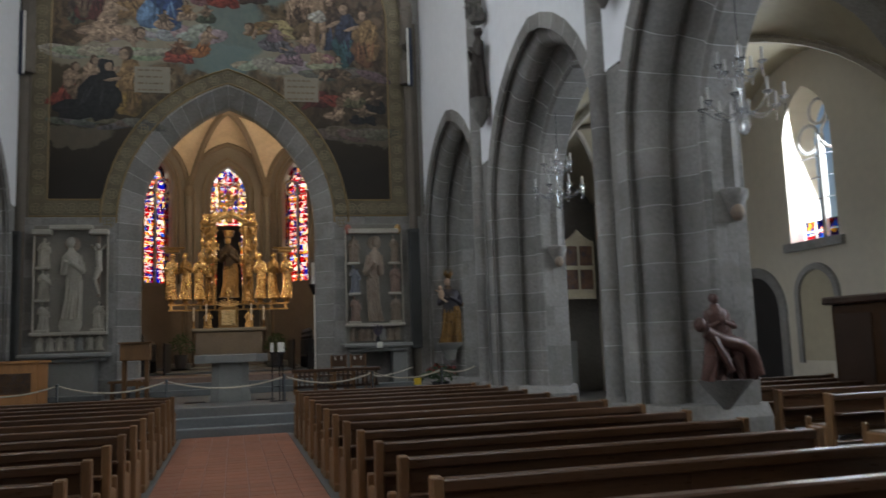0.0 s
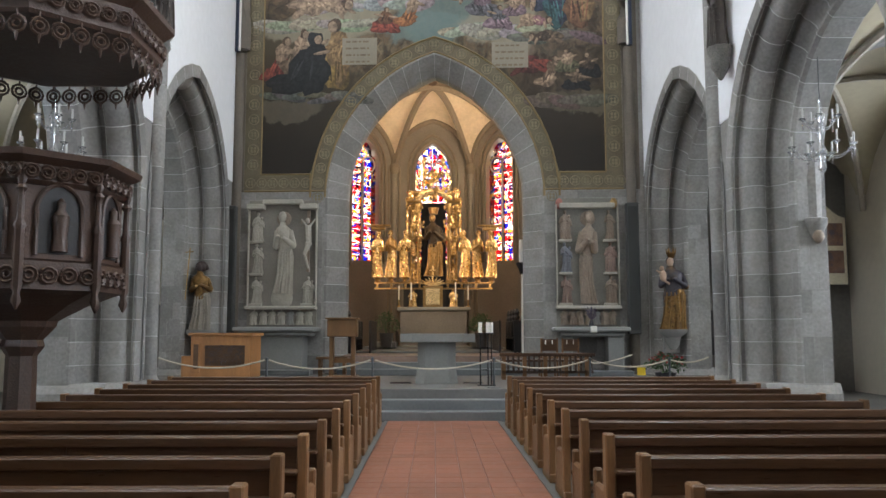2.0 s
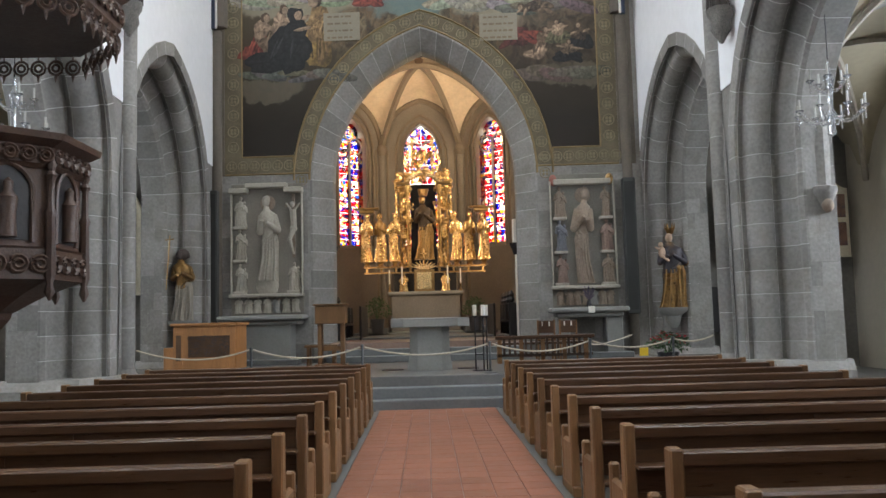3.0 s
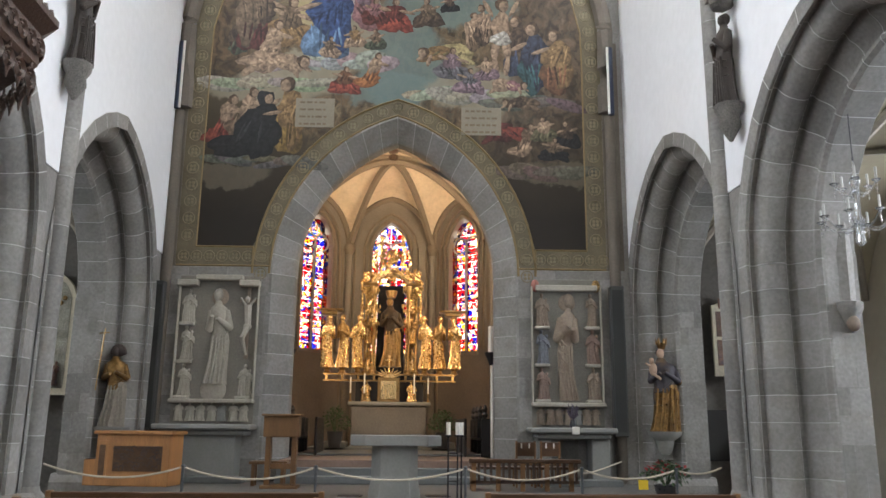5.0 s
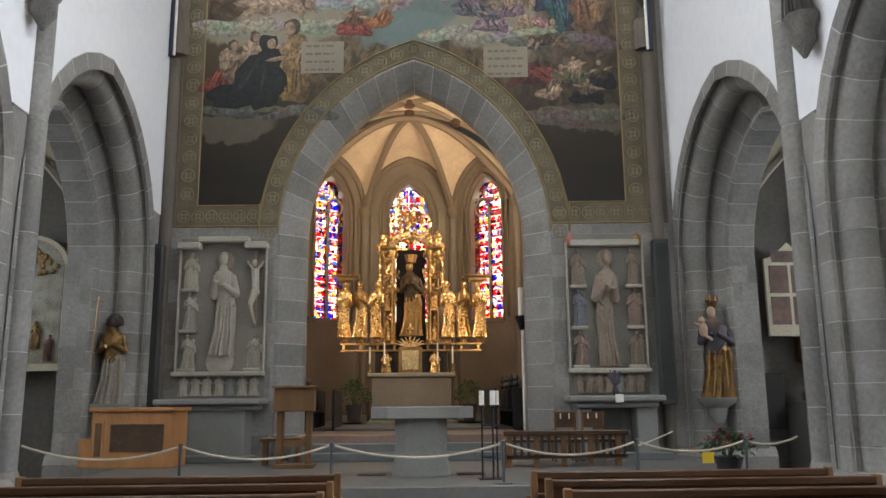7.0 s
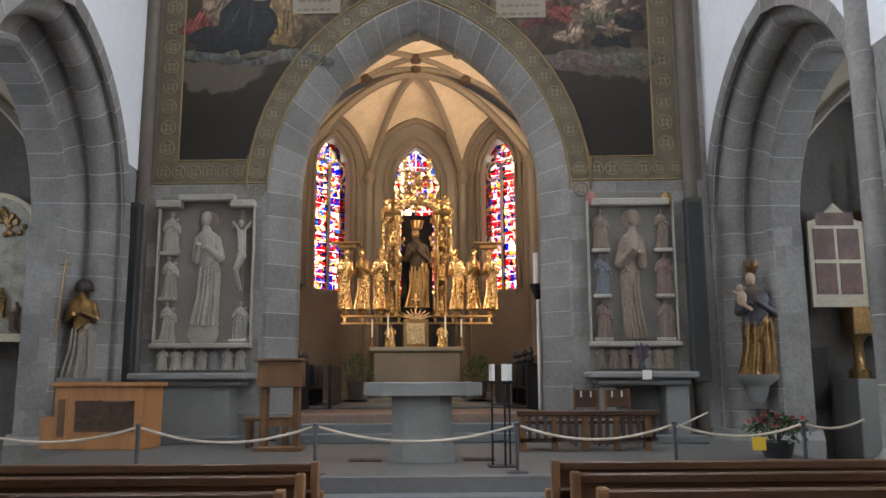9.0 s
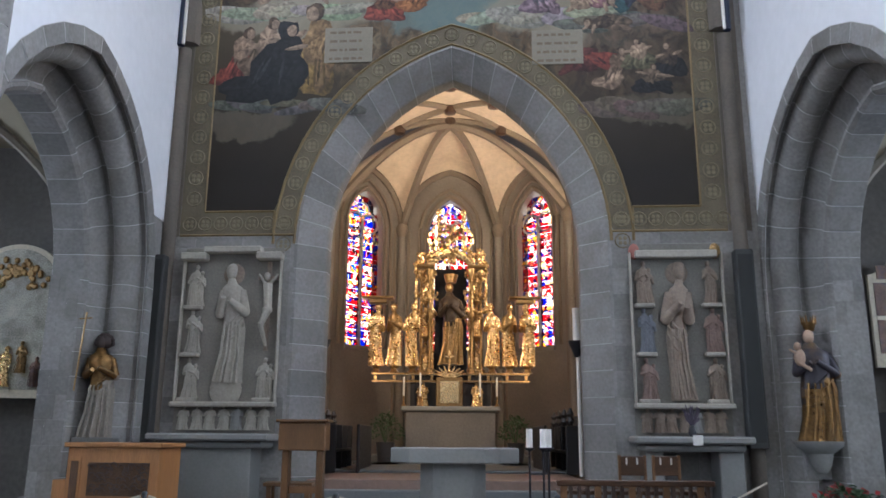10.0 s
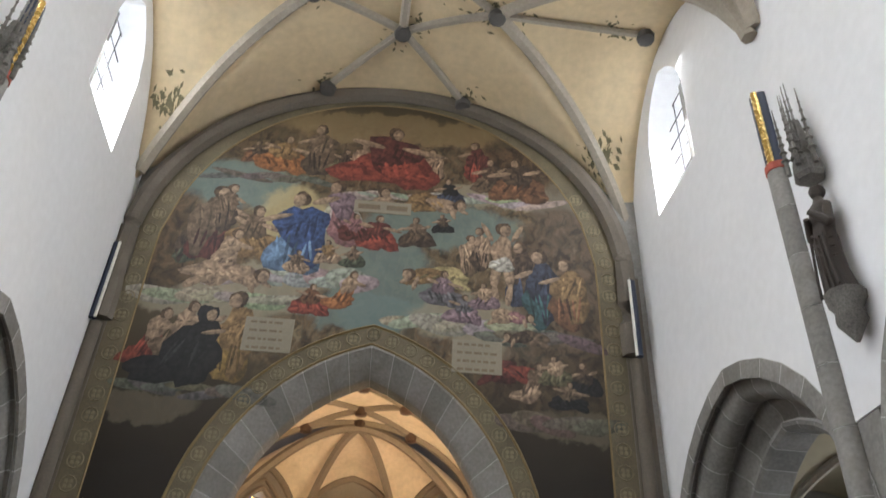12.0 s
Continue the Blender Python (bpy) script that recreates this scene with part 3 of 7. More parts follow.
for y0, y1 in ((32.9, 29.5), (29.5, 26.2)):
    ym = (y0 + y1) / 2
    for s in (-1, 1):
        ch_rib((s * 3.5, y0), (s * 1.2, ym)), ch_rib((s * 3.5, y1), (s * 1.2, ym))
        ch_rib((s * 1.2, ym), (0, ym + 0.8)), ch_rib((s * 1.2, ym), (0, ym - 0.8))
        ch_rib((s * 1.5, y0), (0, ym + 0.8)), ch_rib((s * 1.5, y1), (0, ym - 0.8))
    ch_rib((-3.5, y0), (0, y0), 0.11), ch_rib((3.5, y0), (0, y0), 0.11)
    for x, y in ((0, ym + 0.8), (0, ym - 0.8), (1.2, ym), (-1.2, ym), (1.5, y0), (-1.5, y0), (0, y0)):
        part("boss", lathe(bmesh.new(), [(0.05, -0.2), (0.16, -0.17), (0.19, -0.04), (0.16, 0.05)], 10, (x, y, ch_z(x, y) - 0.04)), DARKWOOD, cr, "dark carved boss")

# ---- pews ----


def make_pew(x0, x1, books=0):
    """A pew: y = 0 at the back of its backrest, which faces the altar side."""
    p = thing("pew", "brown oak church pew with a panelled back and stout end posts", "pew", "rows of pews")
    for x in (x0, x1):
        s = 1 if x == x0 else -1
        part("end_post", bx(*sorted((x, x + s * 0.075)), -0.06, 0.05, 0.0, 0.87, bevel=0.01), PEWEND, p)
        part("end_panel", bx(*sorted((x + s * 0.005, x + s * 0.06)), 0.05, 0.42, 0.0, 0.46, bevel=0.02), PEWEND, p)
        part("end_foot", bx(*sorted((x, x + s * 0.075)), -0.1, 0.46, 0.0, 0.09, bevel=0.01), PEWEND, p)
        part("end_front", bx(*sorted((x, x + s * 0.07)), 0.36, 0.43, 0.0, 0.56, bevel=0.015), PEWEND, p)
    a, b = x0 + 0.06, x1 - 0.06
    part("top_rail", bx(a, b, -0.055, 0.045, 0.775, 0.855, bevel=0.012), PEW, p)
    part("back_panel", bx(a, b, -0.018, 0.018, 0.40, 0.78), PEW, p)
    part("lower_rail", bx(a, b, -0.035, 0.03, 0.36, 0.44, bevel=0.008), PEW, p)
    part("book_shelf", bx(a, b, -0.16, -0.018, 0.60, 0.625, bevel=0.006), PEW, p)
    part("seat", bx(a, b, 0.02, 0.42, 0.43, 0.465, bevel=0.01), PEW, p)
    part("seat_apron", bx(a, b, 0.36, 0.385, 0.34, 0.43), PEW, p)
    part("kneeler", bx(a, b, -0.34, -0.18, 0.13, 0.17, bevel=0.01), PEW, p)
    m = (a + b) / 2
    part("stile", bx(m - 0.05, m + 0.05, -0.028, 0.02, 0.0, 0.78), PEW, p)
    return p


PEWS = [17.6 - 0.967 * k for k in range(20)]
left = make_pew(-4.4, -0.84)
left.location = (0, PEWS[0], 0)
right = make_pew(1.3, 4.8)
right.location = (0, PEWS[0], 0)
for y in PEWS[1:]:
    copy_thing(left, pose(0, y, 0))
    copy_thing(right, pose(0, y, 0))
side_pew = make_pew(7.3, 10.7)
side_pew.location = (0, PEWS[3], 0)
for y in PEWS[4:16]:
    copy_thing(side_pew, pose(0, y, 0))
# clay tile aisle between the pews
walkway = thing("aisle_paving", "red clay tile walkway between dark stone borders", "floor", kind="structure")
part("bed", bx(-0.76, 1.21, -3, 18.54, 0.0, 0.012), MORTAR, walkway)
for x in (-0.82, 1.215):
    part("border", bx(x, x + 0.055, -3, 18.54, 0.0, 0.022), STEP, walkway, "dark grey border stone")
tile = bx(-0.138, 0.138, -0.138, 0.138, 0.0, 0.022, bevel=0.004)
tile_me = bpy.data.meshes.new("tile")
tile.to_mesh(tile_me)
tile.free()
tile_me.materials.append(REDFLOOR)
for i in range(7):
    for j in range(75):
        y = 18.38 - 0.282 * j
        if y > 6.6:
            t = new("tile", tile_me)
            t.parent = walkway
            t.location = (-0.62 + 0.2815 * i, y, 0.002)
rest = bmesh.new()
for i in range(7):
    for j in range(42, 76):
        x, y = -0.62 + 0.2815 * i, 18.38 - 0.282 * j
        box(rest, x - 0.138, x + 0.138, y - 0.138, y + 0.138, 0.002, 0.024)
part("tile_rest", rest, REDFLOOR, walkway)["kind"] = "stuff"

# ---- chancel windows, altars and gilding ----
def glass_mat():
    m = bpy.data.materials.new("stained_glass")
    m.use_nodes = True
    t = m.node_tree
    t.nodes.remove(t.nodes["Principled BSDF"])
    out = t.nodes["Material Output"]
    geo = t.nodes.new("ShaderNodeNewGeometry")
    vor = t.nodes.new("ShaderNodeTexVoronoi")
    vor.inputs["Scale"].default_value = 9.5
    wob = t.nodes.new("ShaderNodeTexNoise")
    wob.inputs["Scale"].default_value = 3.0
    t.links.new(geo.outputs["Position"], wob.inputs["Vector"])
    mixv = t.nodes.new("ShaderNodeVectorMath")
    mixv.operation = 'MULTIPLY_ADD'
    mixv.inputs[1].default_value = (0.2, 0.2, 0.2)
    t.links.new(wob.outputs["Color"], mixv.inputs[0])
    t.links.new(geo.outputs["Position"], mixv.inputs[2])
    t.links.new(mixv.outputs[0], vor.inputs["Vector"])
    large = t.nodes.new("ShaderNodeTexVoronoi")
    large.inputs["Scale"].default_value = 3.2
    t.links.new(mixv.outputs[0], large.inputs["Vector"])
    sepl = t.nodes.new("ShaderNodeSeparateColor")
    t.links.new(large.outputs["Color"], sepl.inputs[0])
    sep = t.nodes.new("ShaderNodeSeparateColor")
    t.links.new(vor.outputs["Color"], sep.inputs[0])
    add = t.nodes.new("ShaderNodeMath")
    add.operation = 'MULTIPLY_ADD'
    add.inputs[1].default_value = 0.32
    t.links.new(sep.outputs[0], add.inputs[0])
    t.links.new(sepl.outputs[1], add.inputs[2])
    fr = t.nodes.new("ShaderNodeMath")
    fr.operation = 'FRACT'
    t.links.new(add.outputs[0], fr.inputs[0])
    ramp = t.nodes.new("ShaderNodeValToRGB")
    ramp.color_ramp.interpolation = 'CONSTANT'
    cols = [(0.62, 0.02, 0.02), (0.98, 0.93, 0.8), (0.10, 0.01, 0.03), (0.97, 0.85, 0.5), (0.7, 0.05, 0.04), (0.04, 0.10, 0.55), (0.03, 0.06, 0.5), (0.08, 0.02, 0.24), (0.9, 0.5, 0.4), (0.10, 0.3, 0.7), (0.95, 0.62, 0.1), (0.02, 0.02, 0.2), (0.66, 0.05, 0.04), (0.5, 0.01, 0.05)]
    el = ramp.color_ramp.elements
    el[0].color = (*cols[0], 1)
    el[1].position, el[1].color = 1 / len(cols), (*cols[1], 1)
    for i in range(2, len(cols)):
        el.new(i / len(cols)).color = (*cols[i], 1)
    t.links.new(fr.outputs[0], ramp.inputs[0])
    tr = t.nodes.new("ShaderNodeBsdfTransparent")
    t.links.new(ramp.outputs[0], tr.inputs[0])
    gl = t.nodes.new("ShaderNodeBsdfGlossy")
    gl.inputs["Roughness"].default_value = 0.15
    mx = t.nodes.new("ShaderNodeMixShader")
    mx.inputs[0].default_value = 0.05
    t.links.new(tr.outputs[0], mx.inputs[1])
    t.links.new(gl.outputs[0], mx.inputs[2])
    t.links.new(mx.outputs[0], out.inputs[0])
    return m


def glow(name, colour, strength):
    m = bpy.data.materials.new(name)
    m.use_nodes = True
    b = m.node_tree.nodes["Principled BSDF"]
    b.inputs["Base Color"].default_value = (0, 0, 0, 1)
    b.inputs["Emission Color"].default_value = (*colour, 1)
    b.inputs["Emission Strength"].default_value = strength
    return m


STAINED = glass_mat()
SKYGLOW = glow("overcast_sky_backdrop", (1.0, 0.97, 0.92), 5.2)
pane_me = bpy.data.meshes.new("pane")
_b = bx(-0.5, 0.5, -0.006, 0.006, -0.5, 0.5)
_b.to_mesh(pane_me)
_b.free()
pane_me.materials.append(STAINED)
for k in (1, 2, 3):
    M, uc, ww, z0, zs = AWINS[k]
    win = thing("window_%d" % k, "tall pointed stained glass window, red, blue and white, in stone tracery", "window", "apse windows", "structure")
    dep = 0.22
    cw = ww / 3.0
    for col in range(6):
        for row in range(22):
            ch = 0.245
            u, z = -ww + (col + 0.5) * cw, z0 + (row + 0.5) * ch
            if arch_z(u, ww, 0.55, zs) < z - 0.02:
                continue
            p = new("pane", pane_me)
            p.parent = win
            p.matrix_world = M @ Matrix.Translation((u, dep, z)) @ Matrix.Diagonal((cw - 0.012, 1, ch - 0.012, 1))
    part("mullion", strip(bmesh.new(), [-0.035, 0.035], lambda u: z0, lambda u: zs + 0.15, dep - 0.06, dep + 0.08, M), STONE, win)
    for i in range(6):
        zb = z0 + 0.245 * (3 * i + 3) - 0.4
        part("saddle_bar", strip(bmesh.new(), [-ww, ww], lambda u: zb, lambda u: zb + 0.03, dep - 0.03, dep - 0.01, M), IRON, win)
    tr = bmesh.new()
    for c, r in (((-0.3, zs + 0.1), 0.29), ((0.3, zs + 0.1), 0.29), ((0, zs + 0.52), 0.22)):
        tube(tr, [M @ Vector((c[0] + r * math.cos(a), dep - 0.03, c[1] + r * math.sin(a))) for a in span(0, 2 * math.pi, 16)], 0.03)
    part("tracery", tr, STONE, win, smooth=True)
    for off in (0.1, 0.3):
        w2 = ww + off
        path = [(-w2, z0)] + [(u, arch_z(u, w2 + 0.005, 0.55, zs)) for u in span(-w2, w2, 18)] + [(w2, z0)]
        bm = bmesh.new()
        tube(bm, [M @ Vector((u, -0.05, z)) for u, z in path], 0.055, 8)
        part("jamb_roll", bm, CHRIB, win, smooth=True)
    part("sill", strip(bmesh.new(), [-ww - 0.05, ww + 0.05], lambda u: z0 - 0.14, lambda u: z0, -0.06, 0.3, M), CHWALL, win)
    sky = bmesh.new()
    strip(sky, [-ww - 0.5, ww + 0.5], lambda u: z0 - 0.5, lambda u: 10.5, 0.9, 0.92, M)
    tagged(link("backdrop_sky", sky, SKYGLOW), "pale bright sky outside the window", "sky", kind="structure")


def robed(bm, h, seed=0, girth=1.0, lean=0.0):
    """Adds a robed standing figure: slots 0 lower robe, 1 upper cloak and arms, 2 head."""
    rg = random.Random(seed)
    n = 24
    prof = [(0.0, 0.14, 0.11), (0.04, 0.13, 0.105), (0.18, 0.115, 0.095), (0.32, 0.112, 0.095), (0.45, 0.118, 0.098), (0.55, 0.102, 0.085), (0.64, 0.11, 0.088), (0.73, 0.122, 0.09), (0.79, 0.112, 0.08), (0.825, 0.055, 0.052), (0.87, 0.04, 0.042)]
    ph, fr = rg.uniform(0, 6), rg.choice((6, 7, 8))
    flip = 1 if seed % 2 else -1

    def sway(z):
        return (flip * 0.03 * math.sin(z * 4.2) + lean * z) * h
    rings = []
    for z, rx, ry in prof:
        k = max(0.0, 1 - z / 0.8)
        rings.append([bm.verts.new((sway(z) + rx * girth * h * math.cos(a) * (1 + 0.2 * k * math.sin(fr * a + ph + 1.2 * z)), ry * girth * h * math.sin(a) * (1 + 0.2 * k * math.sin(fr * a + ph + z)), z * h)) for a in (2 * math.pi * i / n for i in range(n))])
    body = []
    for a, b in zip(rings, rings[1:]):
        for i in range(n):
            body.append(bm.faces.new((a[i], a[(i + 1) % n], b[(i + 1) % n], b[i])))
    body.append(bm.faces.new(rings[0]))
    c = sway(0.9)
    made = set(bm.faces)
    ball(bm, (c, -0.008 * h, 0.925 * h), 0.047 * h, 0.054 * h, 0.066 * h, 12)
    skin = set(bm.faces) - made
    made |= skin
    ball(bm, (c, 0.018 * h, 0.94 * h), 0.056 * h, 0.052 * h, 0.064 * h, 10)
    for s in (-1, 1):
        el = (sway(0.6) + s * 0.135 * h * girth, -0.03 * h, (0.585 + rg.uniform(-.02, .02)) * h)
        rod(bm, (sway(0.76) + s * 0.1 * h * girth, 0, 0.765 * h), el, 0.036 * h, 0.042 * h, 9)
        rod(bm, el, (c + s * 0.025 * h, -0.135 * h, (0.67 + rg.uniform(-.03, .03)) * h), 0.042 * h, 0.022 * h, 9)
        ball(bm, el, 0.043 * h, 0.043 * h, 0.043 * h, 8)
    for k in range(5):
        x = (k - 2) * 0.05 * h * girth + rg.uniform(-.01, .01) * h
        tube(bm, [(sway(0.5) + x * 0.8, -0.09 * h * girth, 0.5 * h), (sway(0.25) + x, -0.1 * h * girth, 0.25 * h), (x * 1.25, -0.115 * h * girth, 0.01 * h)], 0.012 * h, 5)
    for k in range(3):
        z = (0.36 + 0.08 * k) * h
        tube(bm, [(sway(0.5) + flip * 0.115 * h * girth, -0.02 * h, z + 0.12 * h), (sway(0.45) + flip * 0.03 * h, -0.102 * h * girth, z + 0.02 * h), (sway(0.4) - flip * 0.07 * h * girth, -0.085 * h * girth, z - 0.06 * h), (sway(0.4) - flip * 0.118 * h * girth, -0.02 * h, z - 0.06 * h)], 0.011 * h, 5)
    for f in bm.faces:
        q = f.calc_center_median()
        f.material_index = 2 if f in skin else (0 if q.z < (0.46 + 0.8 * q.x / h * flip) * h else 1)


def figure(name, label, category, group, at, h, mats, seed=0, girth=1.0, lean=0.0, extras=None, turn=0.0):
    """A robed standing statue as one mesh; mats: robe, cloak, skin, and what it carries."""
    bm = bmesh.new()
    robed(bm, h, seed, girth, lean)
    if extras:
        seen = set(bm.faces)
        extras(bm)
        for f in bm.faces:
            if f not in seen and f.material_index == 0:
                f.material_index = min(3, len(mats) - 1)
    bmesh.ops.recalc_face_normals(bm, faces=bm.faces)
    me = bpy.data.meshes.new(name)
    bm.to_mesh(me)
    bm.free()
    me.shade_smooth()
    me.set_sharp_from_angle(angle=radians(50))
    for m in mats:
        me.materials.append(m)
    ob = new(name, me)
    ob.matrix_world = Matrix.Translation(at) @ pose(0, 0, 0, 0, 0, turn)
    return tagged(ob, label, category, group)


# people's altar
a = thing("people_altar", "grey stone altar with a thick slab on a broad tapering stem", "altar")
bm = bmesh.new()
hexa = [(-0.40, 20.52), (0.68, 20.52), (0.93, 20.85), (0.93, 21.35), (-0.65, 21.35), (-0.65, 20.85)]
lo_, hi_ = [bm.verts.new((x, y, 1.395)) for x, y in hexa], [bm.verts.new((x, y, 1.575)) for x, y in hexa]
bm.faces.new(lo_), bm.faces.new(hi_)
for i in range(6):
    bm.faces.new((lo_[i], lo_[(i + 1) % 6], hi_[(i + 1) % 6], hi_[i]))
bmesh.ops.bevel(bm, geom=bm.edges[:], offset=0.012, segments=1, affect='EDGES')
part("slab", bm, ALTARSTONE, a, "pale stone altar slab")
bm = bmesh.new()
stem = [[bm.verts.new((x * s + 0.12, 20.95 + y * s, z)) for x, y in ((-0.40, -0.1), (-0.24, -0.26), (0.24, -0.26), (0.40, -0.1), (0.40, 0.26), (-0.40, 0.26))] for z, s in ((ZSANCT, 1.12), (0.9, 1.0), (1.395, 1.0))]
for p, q in zip(stem, stem[1:]):
    for i in range(6):
        bm.faces.new((p[i], p[(i + 1) % 6], q[(i + 1) % 6], q[i]))
part("stem", bm, ALTARSTONE, a)
for x0, x1 in ((-0.85, -0.42), (0.68, 1.1)):
    m_ = link("floor_grating", bx(x0, x1, 20.9, 21.25, ZSANCT + 0.001, ZSANCT + 0.012), IRON)
    tagged(m_, "dark iron floor grating beside the altar", "grating")

# high altar
HIGHSTONE = mat("brown_grey_altar_stone", (0.19, 0.178, 0.162), 0.8, vary=0.25, grain=3)
a = thing("high_altar", "stone high altar with a moulded table slab", "altar")
part("body", bx(-1.08, 1.18, 31.15, 32.3, 1.16, 2.34, bevel=0.02), HIGHSTONE, a)
part("table_slab", bx(-1.2, 1.3, 31.03, 32.3, 2.34, 2.46, bevel=0.03), ALTARSTONE, a)
part("plinth", bx(-1.14, 1.24, 31.08, 32.3, 1.0, 1.16, bevel=0.02), ALTARSTONE, a)
for x in (-0.35, 0.4):
    part("panel_strip", bx(x - 0.03, x + 0.03, 31.13, 31.16, 1.2, 2.3), HIGHSTONE, a)
for x0, x1, z0, z1 in ((-1.9, -1.2, 1.0, 1.28), (1.3, 2.0, 1.0, 1.28), (-2.3, 2.35, 1.0, 1.13)):
    pl = link("altar_footpace", bx(x0, x1, 30.55, 32.2, z0, z1, bevel=0.015), STEP)
    tagged(pl, "dark grey stone footpace of the high altar", "step", kind="structure")
tagged(link("altar_footpace", bx(-3.4, 3.4, 27.2, 35.0, 1.0, 1.06, bevel=0.015), STEP), "dark grey stone footpace of the high altar", "step", kind="structure")

# gilded retable
SHRINEDARK = mat("darkened_shrine_cloak", (0.035, 0.022, 0.014), 0.55, 0.3, vary=0.5, grain=5, spots=0.5, spot=(0.16, 0.10, 0.04))
r = thing("altar_retable", "gilded carved retable with columns, canopy and crown over a dark shrine", "retable")
part("base_rail", bx(-2.0, 2.1, 31.6, 31.85, 3.09, 3.14, bevel=0.01), DARKGOLD, r)
part("base_rail", bx(-2.0, 2.1, 31.55, 31.75, 3.28, 3.33, bevel=0.01), DARKGOLD, r)
for x in span(-1.9, 2.0, 8):
    part("rail_post", bx(x - 0.035, x + 0.035, 31.58, 31.7, 3.15, 3.27), DARKGOLD, r)
part("predella", bx(-1.0, 1.1, 31.8, 32.2, 2.46, 3.3), BLACKWOOD, r)
part("back_wall", bx(-0.40, 0.48, 32.2, 32.3, 3.3, 6.2), BLACKWOOD, r, "dark shrine back")
prof = [(0.11, 0.0), (0.11, 0.08), (0.06, 0.12), (0.045, 0.5), (0.04, 1.4), (0.075, 1.45), (0.075, 1.55), (0.04, 1.6), (0.038, 2.4), (0.07, 2.5), (0.1, 2.62), (0.1, 2.75)]
for x, y in ((-0.74, 31.8), (-0.50, 31.65), (0.60, 31.65), (0.84, 31.8)):
    part("column", lathe(bmesh.new(), prof, 10, (x, y, 3.33)), DARKGOLD, r, "worn gilded turned column", smooth=True)
for x0, x1, z0, z1 in ((-0.88, -0.38, 6.1, 6.19), (0.48, 0.98, 6.1, 6.19)):
    part("entablature", bx(x0, x1, 31.5, 32.1, z0, z1, bevel=0.02), DARKGOLD, r)
for x in (-0.76, -0.5, 0.6, 0.86):
    part("capital", lathe(bmesh.new(), [(0.07, 0), (0.12, 0.1), (0.1, 0.2), (0.14, 0.32)], 9, (x, 31.75, 6.22)), GOLD, r, smooth=True)
bm = bmesh.new()
tube(bm, [(0.03 + 0.6 * math.cos(t), 31.7, 6.05 + 0.42 * math.sin(t)) for t in span(0, math.pi, 14)], 0.09, 7)
part("canopy_arch", bm, GOLD, r, smooth=True)
bm = bmesh.new()
rr = random.Random(3)
for i in range(90):
    t = rr.uniform(0, 1)
    x = rr.gauss(0.03, 0.32 * (1 - 0.55 * t))
    ball(bm, (x, 31.75 + rr.uniform(-.15, .1), 6.3 + 1.0 * t), rr.uniform(.03, .08), .05, rr.uniform(.04, .1), 6)
part("crown_carving", bm, DARKGOLD, r, "worn gilded foliage crown", smooth=True)["kind"] = "stuff"
for s in (-1, 1):
    bm = bmesh.new()
    tube(bm, [(0.03 + s * (0.25 + 0.35 * math.sin(t * 2.6)), 31.7, 6.45 + 0.8 * t) for t in span(0, 1, 10)], 0.035, 6)
    part("scroll", bm, GOLD, r, smooth=True)
for x in (-1.88, 2.0):
    part("side_canopy", bx(x - 0.42, x + 0.42, 31.45, 31.85, 5.26, 5.33, bevel=0.02), DARKGOLD, r)
    part("side_canopy_block", bx(x - 0.25, x + 0.25, 31.5, 31.8, 5.14, 5.26, bevel=0.02), DARKGOLD, r)
for x, y in ((-0.62, 31.9), (0.72, 31.9)):
    part("niche_post", bx(x - 0.05, x + 0.05, y + 0.02, y + 0.12, 3.33, 6.1, bevel=0.01), DARKGOLD, r)
    for i, (zc, hh) in enumerate(((3.42, 0.72), (4.3, 0.82), (5.26, 0.78))):
        part("console", lathe(bmesh.new(), [(0.03, -0.16), (0.09, -0.05), (0.13, -0.03), (0.13, 0.0)], 10, (x, y - 0.1, zc)), DARKGOLD, r, smooth=True)
        figure("shrine_figurine", "small gilded robed figure on a console of the retable", "statue", "shrine figurines", (x, y - 0.1, zc), hh, (GOLD, DARKGOLD, GOLD), seed=70 + i + int(x * 3), girth=0.95, turn=18 if x < 0 else -18)
for i, x in enumerate((-1.89, -1.43, -0.95, 1.12, 1.58, 2.05)):
    figure("gilded_statue", "gilded robed statue standing on a small pedestal of the retable", "statue", "gilded statues of the retable", (x, 31.62, 3.5), 1.66, (GOLD, DARKGOLD if i % 3 == 1 else GOLD, GOLD), seed=i + 4, girth=0.8, turn=(14, -20, 8, -12, 18, -16)[i])
    pd = link("statue_pedestal", lathe(bmesh.new(), [(0.14, 0), (0.09, 0.05), (0.08, 0.1), (0.17, 0.17)], 10, (x, 31.62, 3.33)), DARKGOLD, smooth=True)
    tagged(pd, "small worn gilded pedestal under a statue", "pedestal", "retable pedestals")
figure("shrine_statue", "dark and gold robed statue in the central shrine", "statue", "", (0.04, 31.75, 3.55), 2.2, (DARKGOLD, SHRINEDARK, DARKGOLD, DARKGOLD), seed=41, girth=1.0, extras=lambda bm: lathe(bm, [(0.14, 0), (0.16, 0.08), (0.2, 0.22), (0.05, 0.2)], 9, (0, 0, 2.18)))
spire = [(0.05, 0.0), (0.09, 0.06), (0.05, 0.12), (0.035, 0.5), (0.07, 0.56), (0.035, 0.62), (0.03, 1.05), (0.08, 1.12), (0.045, 1.2), (0.09, 1.32), (0.03, 1.42)]
